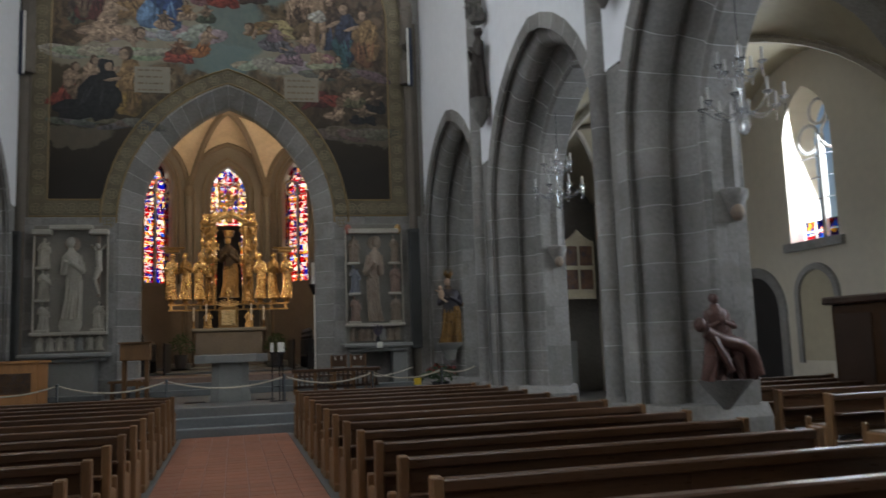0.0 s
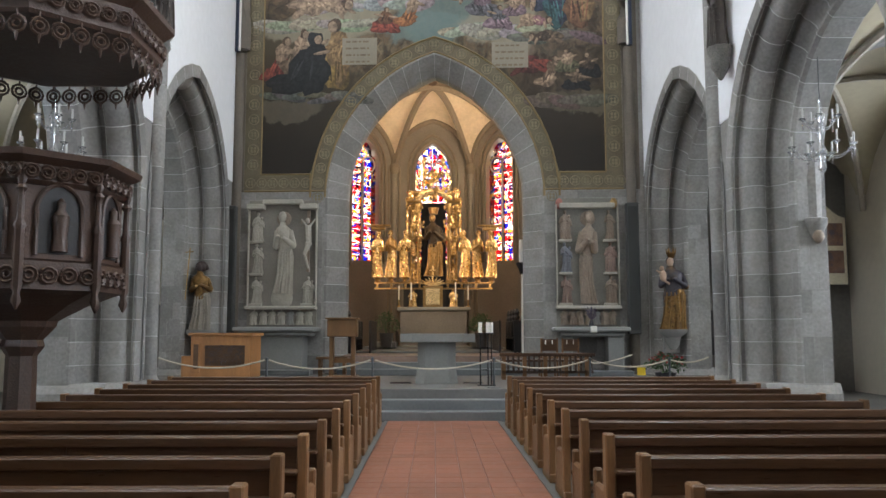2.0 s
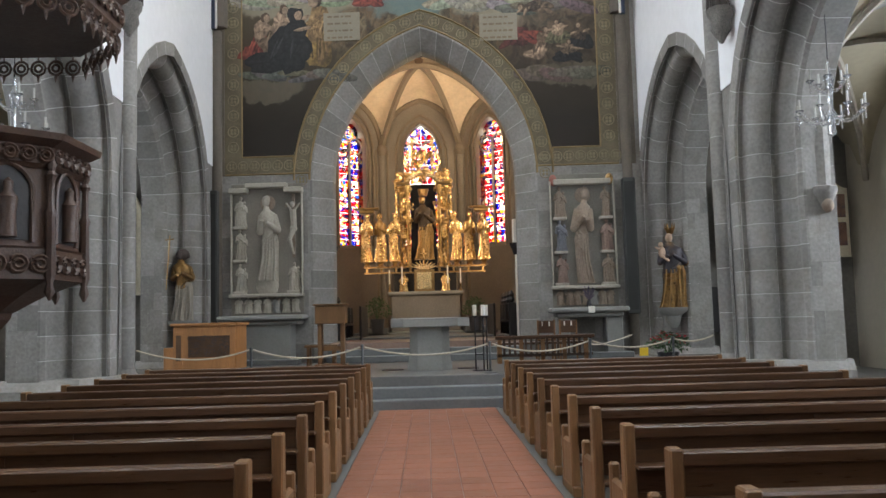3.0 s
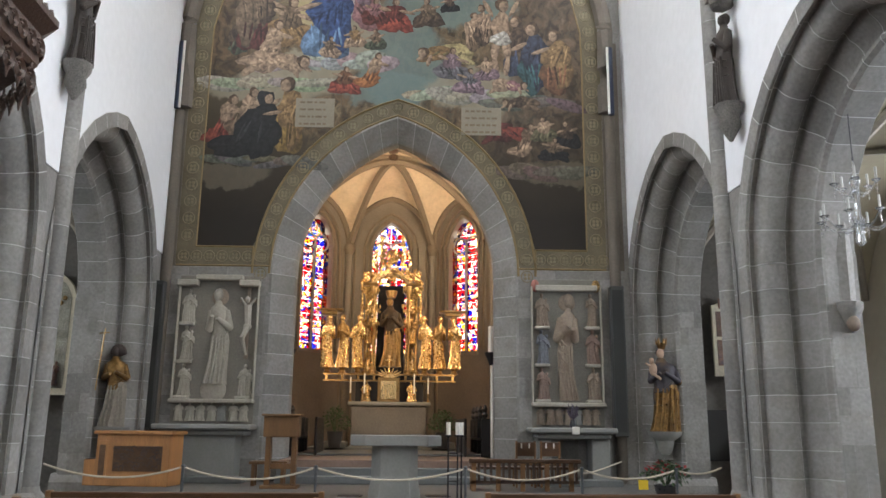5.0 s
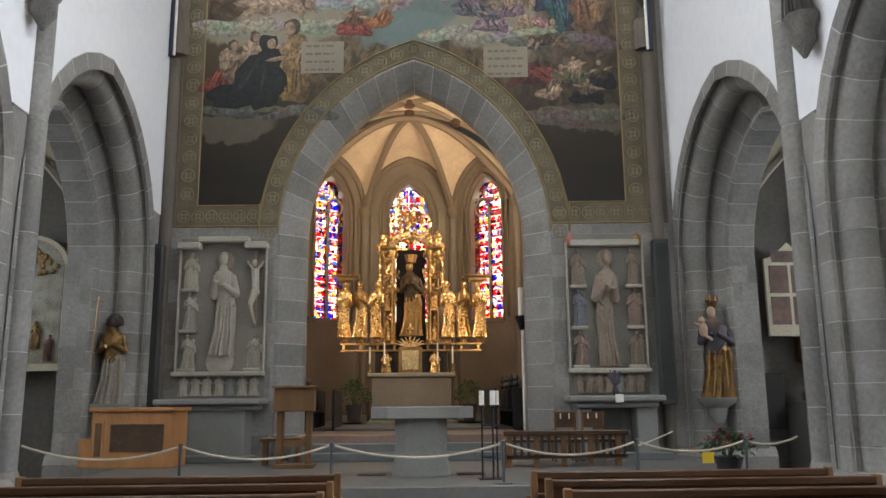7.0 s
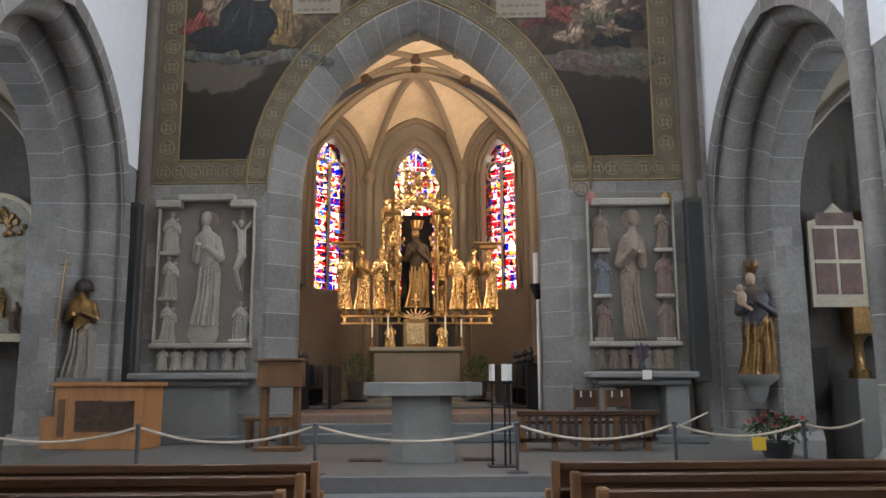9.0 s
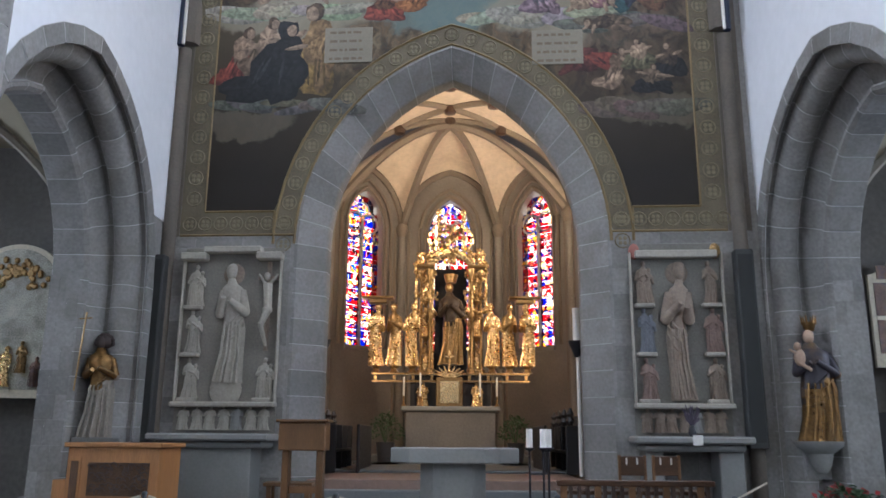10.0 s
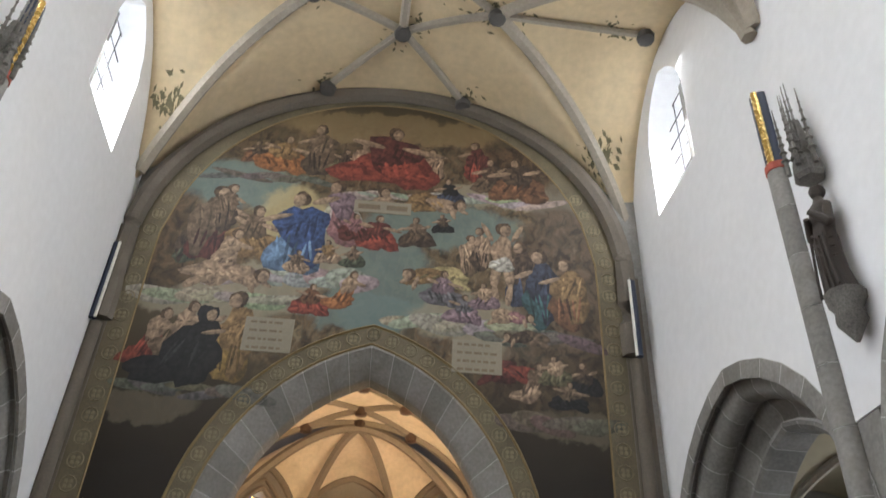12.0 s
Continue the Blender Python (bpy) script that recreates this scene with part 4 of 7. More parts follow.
for x, z0 in ((-0.44, 3.33), (-0.44, 4.75), (0.54, 3.33), (0.54, 4.75), (-0.88, 4.9), (0.98, 4.9), (-0.3, 6.35), (0.38, 6.35)):
    part("spire", lathe(bmesh.new(), spire, 9, (x, 31.72, z0)), GOLD, r, "gilded turned spire", smooth=True)
leaves = bmesh.new()
for i in range(220):
    s_ = rr.choice((-1, 1))
    x = 0.05 + s_ * rr.uniform(0.36, 0.9)
    ball(leaves, (x, 31.68 + rr.uniform(-.08, .12), rr.choice((4.9, 5.35, 5.95, 6.45)) + rr.gauss(0, 0.1)), rr.uniform(.02, .06), .04, rr.uniform(.03, .07), 6)
for i in range(90):
    a_ = rr.uniform(0.1, 3.04)
    ball(leaves, (0.04 + 0.62 * math.cos(a_) * rr.uniform(.8, 1.15), 31.66, 6.05 + 0.5 * math.sin(a_) * rr.uniform(.8, 1.2)), .04, .04, .05, 6)
part("leaf_carving", leaves, DARKGOLD, r, "gilded leaf carving", smooth=True)["kind"] = "stuff"
t = thing("tabernacle", "gilded tabernacle with a rayed crest and cross", "tabernacle")
part("body", bx(-0.32, 0.36, 31.35, 31.8, 2.46, 3.2, bevel=0.02), DARKGOLD, t)
part("door", bx(-0.22, 0.26, 31.33, 31.35, 2.55, 3.1, bevel=0.005), GOLD, t)
bm = bmesh.new()
for i in range(9):
    an = math.pi * (i + 0.5) / 9
    rod(bm, (0.02, 31.45, 3.2), (0.02 + 0.42 * math.cos(an), 31.45, 3.2 + 0.24 * math.sin(an) + 0.06), 0.05, 0.015, 6)
part("crest", bm, GOLD, t, smooth=True)
bm = lathe(bmesh.new(), [(0.1, 0), (0.04, 0.05), (0.03, 0.35), (0.05, 0.4), (0.03, 0.6)], 10, (0.02, 31.4, 3.3))
box(bm, -0.1, 0.14, 31.39, 31.41, 3.72, 3.75)
part("cross", bm, GOLD, t, smooth=True)
for i, x in enumerate((-0.66, 0.72)):
    figure("bust", "gilded half-length bust on the altar table", "statue", "altar busts", (x, 31.5, 2.46), 0.62, (GOLD, GOLD, DARKGOLD), seed=60 + i, girth=1.7)
for i, x in enumerate((-1.13, -0.72, 0.8, 1.22)):
    c = thing("altar_candle", "tall white altar candle on a slim brass stick", "candle", "altar candles")
    y = 31.15 if i in (0, 3) else 31.3
    part("stick", lathe(bmesh.new(), [(0.08, 0), (0.05, 0.03), (0.02, 0.08), (0.02, 0.22), (0.045, 0.25)], 10, (x, y, 2.46)), DARKGOLD, c, smooth=True)
    part("wax", rod(bmesh.new(), (x, y, 2.7), (x, y, 3.3 if i in (1, 2) else 3.18), 0.024, n=10), WHITE, c, smooth=True)

# potted plants beside the altar
GREEN = mat("dark_green_leaf", (0.05, 0.09, 0.035), 0.5, vary=0.4, grain=8)
REDLEAF = mat("red_bract", (0.35, 0.03, 0.03), 0.6, vary=0.3, grain=8)
POT = mat("dark_glazed_pot", (0.04, 0.04, 0.045), 0.35)


def plant(name, label, at, r, h, seed, red=0.0, pot=0.3):
    g = thing(name, label, "plant")
    rg = random.Random(seed)
    part("pot", lathe(bmesh.new(), [(r * 0.42, 0), (r * 0.5, pot * 0.6), (r * 0.56, pot), (r * 0.5, pot), (r * 0.45, pot * 0.9)], 14, at), POT, g, "dark glazed pot", smooth=True)
    for which in ((0, 1) if red else (0,)):
        bm = bmesh.new()
        for _ in range(int(260 * (red if which else 1))):
            a, el = rg.uniform(0, 6.28), rg.uniform(0.35 if which else -0.3, 1.5)
            d = r * rg.uniform(0.45, 1.05) * (1.05 if which else 1)
            c = Vector((at[0] + d * math.cos(el) * math.cos(a), at[1] + d * math.cos(el) * math.sin(a), at[2] + pot + (h - pot) * (0.3 + 0.62 * math.sin(el)) * rg.uniform(.75, 1.08)))
            q = Euler((rg.uniform(-1, 1), rg.uniform(-1, 1), a)).to_matrix()
            L, w = rg.uniform(.05, .11), rg.uniform(.02, .045)
            bm.faces.new([bm.verts.new(c + q @ Vector(v)) for v in ((0, 0, 0), (L * .5, w, .012), (L, 0, -.01), (L * .5, -w, .012))])
        for _ in range(10):
            a = rg.uniform(0, 6.28)
            if not which:
                rod(bm, (at[0], at[1], at[2] + pot * 0.8), (at[0] + r * .5 * math.cos(a), at[1] + r * .5 * math.sin(a), at[2] + h * 0.8), 0.008, n=4)
        part("flowers" if which else "foliage", bm, REDLEAF if which else GREEN, g, "red flower bracts" if which else "")["kind"] = "stuff"
    return g


plant("potted_plant", "dark green potted plant on the chancel floor", (-1.5, 30.3, 1.13), 0.42, 1.15, 1, pot=0.45)
plant("potted_plant", "dark green potted plant on the chancel floor", (1.62, 30.3, 1.13), 0.40, 1.1, 2, pot=0.45)

# choir stalls
for s, x0 in ((-1, -2.75), (1, 2.35)):
    st = thing("choir_stall", "black stained wooden choir stall with carved ends", "choir stall", "choir stalls")
    xa, xb = x0, x0 + 0.45
    part("back", bx(*((xa, xa + 0.06) if s < 0 else (xb + 0.1, xb + 0.16)), 27.0, 29.6, 1.0, 2.2, bevel=0.02), BLACKWOOD, st)
    part("seat", bx(xa, xb + 0.1, 27.0, 29.6, 1.4, 1.46, bevel=0.01), BLACKWOOD, st)
    for y in (27.0, 27.85, 28.7, 29.55):
        part("arm", bx(xa, xb + 0.1, y - 0.04, y + 0.04, 1.0, 1.95, bevel=0.02), BLACKWOOD, st)
        part("finial", lathe(bmesh.new(), [(0.05, 0), (0.09, 0.08), (0.05, 0.16), (0.08, 0.22), (0.02, 0.34)], 8, (xa + 0.1, y, 1.95)), BLACKWOOD, st, smooth=True)
    part("desk_front", bx(*((xb + 0.5, xb + 0.56) if s < 0 else (xa - 0.42, xa - 0.36)), 27.0, 29.4, 1.0, 1.95, bevel=0.02), BLACKWOOD, st)

# wall candles inside the arch
for s, x in ((-1, -2.45), (1, 2.53)):
    c = thing("wall_candle", "thick white candle in a black iron wall bracket", "candle", "arch candles")
    part("wax", rod(bmesh.new(), (x, 26.35, 3.55), (x, 26.35, 4.2), 0.075, n=12), WHITE, c, smooth=True)
    part("cup", lathe(bmesh.new(), [(0.05, -0.32), (0.09, -0.2), (0.16, -0.06), (0.17, 0.0), (0.08, 0.0)], 12, (x, 26.35, 3.55)), IRON, c, smooth=True)
    part("arm", tube(bmesh.new(), [(x, 26.35, 3.3), (x + s * 0.15, 26.38, 3.2), (x + s * 1.05, 26.38, 3.3)], 0.03), IRON, c, smooth=True)
    part("pole", rod(bmesh.new(), (x + s * 0.02, 26.35, ZCHAN), (x + s * 0.02, 26.35, 3.25), 0.045, n=10), WHITE if s > 0 else IRON, c, smooth=True)

# ---- chancel wall: painting, border, reliefs ----
def wall_part(name, bm, material, parent=None, label="", smooth=False):
    """A mesh drawn in the wall's own frame: x along the wall, y into it, z up."""
    ob = link(name, bm, material, parent, label, smooth)
    ob.matrix_world = SKEW
    return ob


FLAT = Matrix.Identity(4)


def paint_top(u):
    return 10.7 + 4.98 * math.sqrt(max(0.0, 1 - (u / 4.64) ** 2)) ** 0.92


def border_top(u):
    return 10.75 + 5.35 * math.sqrt(max(0.0, 1 - (u / 5.1) ** 2)) ** 0.92


def stone_edge(u, extra):
    return arch_z(u - 0.06, 2.90 + extra, CC, CSPR) if abs(u - 0.06) < 2.90 + extra - 0.002 else CSPR


class Painter:
    """Mixes soft brush patches over one another in a node tree."""

    def __init__(self, name):
        self.m = bpy.data.materials.new(name)
        self.m.use_nodes = True
        self.t = self.m.node_tree
        self.co = self.node("ShaderNodeTexCoord").outputs["Object"]
        n1 = self.node("ShaderNodeTexNoise")
        n1.inputs["Scale"].default_value, n1.inputs["Detail"].default_value = 1.7, 4
        n2 = self.node("ShaderNodeTexNoise")
        n2.inputs["Scale"].default_value, n2.inputs["Detail"].default_value = 7.0, 4
        self.join(self.co, n1.inputs["Vector"]), self.join(self.co, n2.inputs["Vector"])
        a = self.vec('SUBTRACT', n1.outputs["Color"], (0.5, 0.5, 0.5))
        b = self.vec('SUBTRACT', n2.outputs["Color"], (0.5, 0.5, 0.5))
        a = self.vec('MULTIPLY', a, (0.7, 0, 0.7))
        b = self.vec('MULTIPLY', b, (0.2, 0, 0.2))
        self.p = self.vec('ADD', self.vec('ADD', self.co, a), b)
        folds = self.node("ShaderNodeTexNoise")
        folds.inputs["Scale"].default_value, folds.inputs["Detail"].default_value, folds.inputs["Distortion"].default_value = 3.4, 5, 0.6
        st = self.vec('MULTIPLY', self.p, (1.5, 1, 0.85))
        self.join(st, folds.inputs["Vector"])
        r = self.node("ShaderNodeMapRange")
        r.inputs["From Min"].default_value, r.inputs["From Max"].default_value = 0.36, 0.64
        r.inputs["To Min"].default_value, r.inputs["To Max"].default_value = 0.3, 1.15
        self.join(folds.outputs[0], r.inputs["Value"])
        self.folds = r.outputs[0]
        self.col = None
        fig = self.node("ShaderNodeTexNoise")
        fig.inputs["Scale"].default_value, fig.inputs["Detail"].default_value, fig.inputs["Distortion"].default_value = 4.4, 4, 0.8
        self.join(self.vec('MULTIPLY', self.p, (1.35, 1, 1)), fig.inputs["Vector"])
        ramp = self.node("ShaderNodeValToRGB")
        el = ramp.color_ramp.elements
        el[0].position, el[0].color = 0.33, (0.012, 0.01, 0.009, 1)
        el[1].position, el[1].color = 0.68, (0.34, 0.29, 0.22, 1)
        for p, c in ((0.42, (0.07, 0.035, 0.02)), (0.48, (0.15, 0.08, 0.04)), (0.53, (0.27, 0.16, 0.09)), (0.58, (0.10, 0.10, 0.10)), (0.62, (0.22, 0.15, 0.09))):
            el.new(p).color = (*c, 1)
        self.join(fig.outputs[0], ramp.inputs[0])
        self.fig = ramp.outputs[0]

    def node(self, kind):
        return self.t.nodes.new(kind)

    def join(self, a, b):
        self.t.links.new(a, b)

    def vec(self, op, a, b):
        v = self.node("ShaderNodeVectorMath")
        v.operation = op
        self.join(a, v.inputs[0])
        if isinstance(b, tuple):
            v.inputs[1].default_value = b
        else:
            self.join(b, v.inputs[1])
        return v.outputs[0]

    def tone(self, colour, amount=0.4):
        v = self.node("ShaderNodeVectorMath")
        v.operation = 'SCALE'
        v.inputs[0].default_value = colour
        if amount > 0.1:
            self.join(self.folds, v.inputs["Scale"])
        else:
            v.inputs["Scale"].default_value = 0.95
        mx = self.node("ShaderNodeMix")
        mx.data_type = 'RGBA'
        mx.inputs[0].default_value = amount
        self.join(v.outputs[0], mx.inputs[6])
        self.join(self.fig, mx.inputs[7])
        return mx.outputs[2]

    def patch(self, u, z, ru, rz, colour, amount=0.4, strength=0.92):
        d = self.vec('SUBTRACT', self.p, (u, 0, z))
        d = self.vec('DIVIDE', d, (ru, 1e3, rz))
        ln = self.node("ShaderNodeVectorMath")
        ln.operation = 'LENGTH'
        self.join(d, ln.inputs[0])
        r = self.node("ShaderNodeMapRange")
        r.interpolation_type = 'SMOOTHSTEP'
        r.inputs["From Min"].default_value, r.inputs["From Max"].default_value = 1.14, 0.86
        r.inputs["To Max"].default_value = strength
        self.join(ln.outputs["Value"], r.inputs["Value"])
        mx = self.node("ShaderNodeMix")
        mx.data_type = 'RGBA'
        self.join(r.outputs[0], mx.inputs[0])
        self.join(self.col, mx.inputs[6])
        self.join(self.tone(colour, 0.12 if sum(colour) < 0.1 else amount), mx.inputs[7])
        self.col = mx.outputs[2]

    def ground(self, top, bottom, z0, z1):
        s = self.node("ShaderNodeSeparateXYZ")
        self.join(self.p, s.inputs[0])
        r = self.node("ShaderNodeMapRange")
        r.inputs["From Min"].default_value, r.inputs["From Max"].default_value = z0, z1
        self.join(s.outputs[2], r.inputs["Value"])
        mx = self.node("ShaderNodeMix")
        mx.data_type = 'RGBA'
        mx.inputs[6].default_value, mx.inputs[7].default_value = (*bottom, 1), (*top, 1)
        self.join(r.outputs[0], mx.inputs[0])
        self.col = mx.outputs[2]

    def finish(self, rough=0.75):
        b = self.t.nodes["Principled BSDF"]
        g = self.node("ShaderNodeGamma")
        g.inputs[1].default_value = 1.36
        hs = self.node("ShaderNodeHueSaturation")
        hs.inputs["Saturation"].default_value = 1.12
        self.join(self.col, hs.inputs["Color"])
        self.join(hs.outputs[0], g.inputs[0])
        self.join(self.vec('MULTIPLY', g.outputs[0], (1.22, 1.20, 1.10)), b.inputs["Base Color"])
        b.inputs["Roughness"].default_value = rough
        return self.m


P = Painter("wall_painting")
P.ground((0.11, 0.09, 0.062), (0.036, 0.026, 0.018), 6.6, 9.6)
P.patch(0.0, 11.6, 4.7, 3.4, (0.20, 0.172, 0.13), amount=0.25)
CLOUD, SKYB, GREY = (0.33, 0.31, 0.265), (0.20, 0.255, 0.26), (0.18, 0.165, 0.14)
# sky and clouds
for args in ((-3.3, 12.9, 1.3, 0.7, SKYB), (0.1, 10.6, 1.1, 1.3, SKYB), (1.3, 12.2, 1.7, 0.6, SKYB), (-0.2, 9.9, 1.6, 0.45, SKYB), (2.0, 9.9, 1.3, 0.6, CLOUD), (-3.2, 9.85, 1.5, 0.45, CLOUD),
             (-2.4, 10.5, 1.3, 0.4, CLOUD), (-1.0, 11.6, 0.5, 1.0, CLOUD), (0.0, 14.9, 2.6, 0.5, (0.30, 0.24, 0.16)), (2.8, 13.1, 1.6, 0.35, CLOUD), (3.9, 12.6, 0.6, 1.0, GREY), (-3.9, 7.6, 0.9, 0.3, GREY),
             (4.0, 7.75, 1.0, 0.3, GREY), (3.1, 9.4, 1.1, 0.4, CLOUD)):
    P.patch(*args, amount=0.07, strength=0.8)
# brown dusk behind the groups at the sides
for args in ((3.9, 11.0, 1.1, 1.9, (0.15, 0.12, 0.10)), (-4.3, 11.3, 0.7, 1.3, (0.15, 0.115, 0.085)), (3.5, 8.7, 1.3, 0.8, (0.13, 0.105, 0.085)), (-3.6, 14.2, 1.2, 0.5, (0.14, 0.11, 0.08)), (2.9, 14.0, 1.2, 0.6, (0.14, 0.10, 0.075))):
    P.patch(*args, amount=0.12, strength=0.75)
P.patch(-1.95, 12.2, 0.75, 0.75, (0.44, 0.39, 0.27), amount=0.07, strength=0.8)
bm = bmesh.new()
us = span(-4.6, 4.6, 92)
strip(bm, us, lambda u: max(5.84, stone_edge(u, 0.44)) if abs(u - 0.06) < 3.33 else 5.84, paint_top, -0.008, 0.002, FLAT)
mural = wall_part("wall_painting", bm, P.finish())
tagged(mural, "large wall painting with clouds and robed groups, ochre and blue", "painting")


def fresco_paint():
    """Painted plaster: the figure's own colours with a fine brush grain."""
    m = bpy.data.materials.new("fresco_colours")
    m.use_nodes = True
    t = m.node_tree
    b = t.nodes["Principled BSDF"]
    at = t.nodes.new("ShaderNodeAttribute")
    at.attribute_name = "paint"
    co = t.nodes.new("ShaderNodeTexCoord")
    nz = t.nodes.new("ShaderNodeTexNoise")
    nz.inputs["Scale"].default_value, nz.inputs["Detail"].default_value, nz.inputs["Distortion"].default_value = 9.0, 5, 0.7
    t.links.new(co.outputs["Object"], nz.inputs["Vector"])
    r = t.nodes.new("ShaderNodeMapRange")
    r.inputs["From Min"].default_value, r.inputs["From Max"].default_value = 0.33, 0.67
    r.inputs["To Min"].default_value, r.inputs["To Max"].default_value = 0.38, 1.12
    t.links.new(nz.outputs[0], r.inputs["Value"])
    v = t.nodes.new("ShaderNodeVectorMath")
    v.operation = 'SCALE'
    t.links.new(at.outputs["Color"], v.inputs[0])
    t.links.new(r.outputs[0], v.inputs["Scale"])
    t.links.new(v.outputs[0], b.inputs["Base Color"])
    b.inputs["Roughness"].default_value = 0.7
    return m


FRESCO = fresco_paint()
RED, BLOOD, RUST, ORANGE, OCHRE, GOLDEN = (0.21, 0.045, 0.03), (0.10, 0.028, 0.022), (0.15, 0.07, 0.035), (0.27, 0.11, 0.04), (0.22, 0.135, 0.06), (0.24, 0.15, 0.045)
YELLOW, FLESH, PINK, MAUVE, SLATE, WHITE_ = (0.36, 0.29, 0.14), (0.30, 0.205, 0.135), (0.24, 0.12, 0.12), (0.19, 0.13, 0.15), (0.12, 0.115, 0.125), (0.40, 0.38, 0.33)
SKYBLUE, BLUE, NAVY, TEAL, MOSS, OLIVE = (0.10, 0.17, 0.27), (0.035, 0.065, 0.16), (0.035, 0.042, 0.07), (0.03, 0.075, 0.08), (0.06, 0.07, 0.045), (0.12, 0.11, 0.06)
UMBER, EARTH, DARK, HAIR = (0.07, 0.045, 0.03), (0.14, 0.095, 0.06), (0.012, 0.012, 0.013), (0.085, 0.052, 0.03)
brush = random.Random(17)
LAYER = [0]


def dab(bm, lay, u, z, ru, rz, turn, colour, folds=0.35, n=18, rough=0.12, rim=0.74):
    """One brushed shape: a ragged oval, lit from the upper left, with folds running along it."""
    LAYER[0] += 1
    d = -0.009 - 0.000012 * LAYER[0]
    ca, sa = math.cos(turn), math.sin(turn)
    ph = brush.uniform(0, 6.28)
    edge = [1 + rough * brush.uniform(-1, 1) + rough * math.sin(3 * 2 * math.pi * k / n + ph) for k in range(n)]
    tone = [1 + folds * math.sin(k * 2.4 + ph) + folds * brush.uniform(-0.7, 0.7) for k in range(n)]

    def at(k, f):
        a = 2 * math.pi * k / n
        x, y = ru * f * edge[k % n] * math.cos(a), rz * f * edge[k % n] * math.sin(a)
        return Vector((u + ca * x - sa * y, d, z + sa * x + ca * y)), math.cos(a), math.sin(a)
    rings = []
    for f in (0.38, 0.75, 1.0):
        row = []
        for k in range(n):
            p, cx, cy = at(k, f)
            lit = (1 + 0.28 * f * (0.7 * (cy * ca + cx * sa) - 0.7 * (cx * ca - cy * sa))) * (1 + (tone[k] - 1) * (1.25 - 0.5 * f)) * (rim if f == 1.0 else 1.0)
            row.append((bm.verts.new(p), lit))
        rings.append(row)
    c = (bm.verts.new((u, d, z)), 1.12)

    def face(vs):
        fc = bm.faces.new([v for v, _ in vs])
        for lp, (_, lit) in zip(fc.loops, vs):
            lp[lay] = (*[min(0.6, max(0.004, q * lit)) for q in colour], 1)
    for k in range(n):
        j = (k + 1) % n
        face((c, rings[0][k], rings[0][j]))
        for a, b in zip(rings, rings[1:]):
            face((a[k], b[k], b[j], a[j]))


def limb(bm, lay, a, b, r, colour):
    m, dx, dz = ((a[0] + b[0]) / 2, (a[1] + b[1]) / 2), b[0] - a[0], b[1] - a[1]
    dab(bm, lay, m[0], m[1], math.hypot(dx, dz) / 2 + r * 0.6, r, math.atan2(dz, dx), colour, 0.15, 10, 0.05)


def face_of(bm, lay, u, z, r, turn, hair=HAIR):
    dab(bm, lay, u - 0.12 * r * turn, z + 0.15 * r, 1.12 * r, 1.2 * r, 0, hair, 0.2, 12, 0.08)
    dab(bm, lay, u + 0.2 * r * turn, z - 0.1 * r, 0.8 * r, 1.02 * r, 0, FLESH, 0.12, 12, 0.04)
    dab(bm, lay, u + 0.35 * r * turn, z - 0.05 * r, 0.42 * r, 0.5 * r, 0, tuple(1.05 * q for q in FLESH), 0.05, 8, 0.04)


def streaks(bm, lay, u, z, w, h, lean, colour, n=5):
    for i in range(n):
        x = u + w * (-0.8 + 1.6 * (i + brush.uniform(0.2, 0.8)) / n)
        k = brush.choice((0.4, 0.55, 1.5, 1.8))
        dab(bm, lay, x, z + brush.uniform(-.12, .12) * h, 0.05 * w + 0.012, h * brush.uniform(0.5, 0.85), lean + brush.uniform(-.22, .22), tuple(q * k for q in colour), 0.1, 8, 0.05)


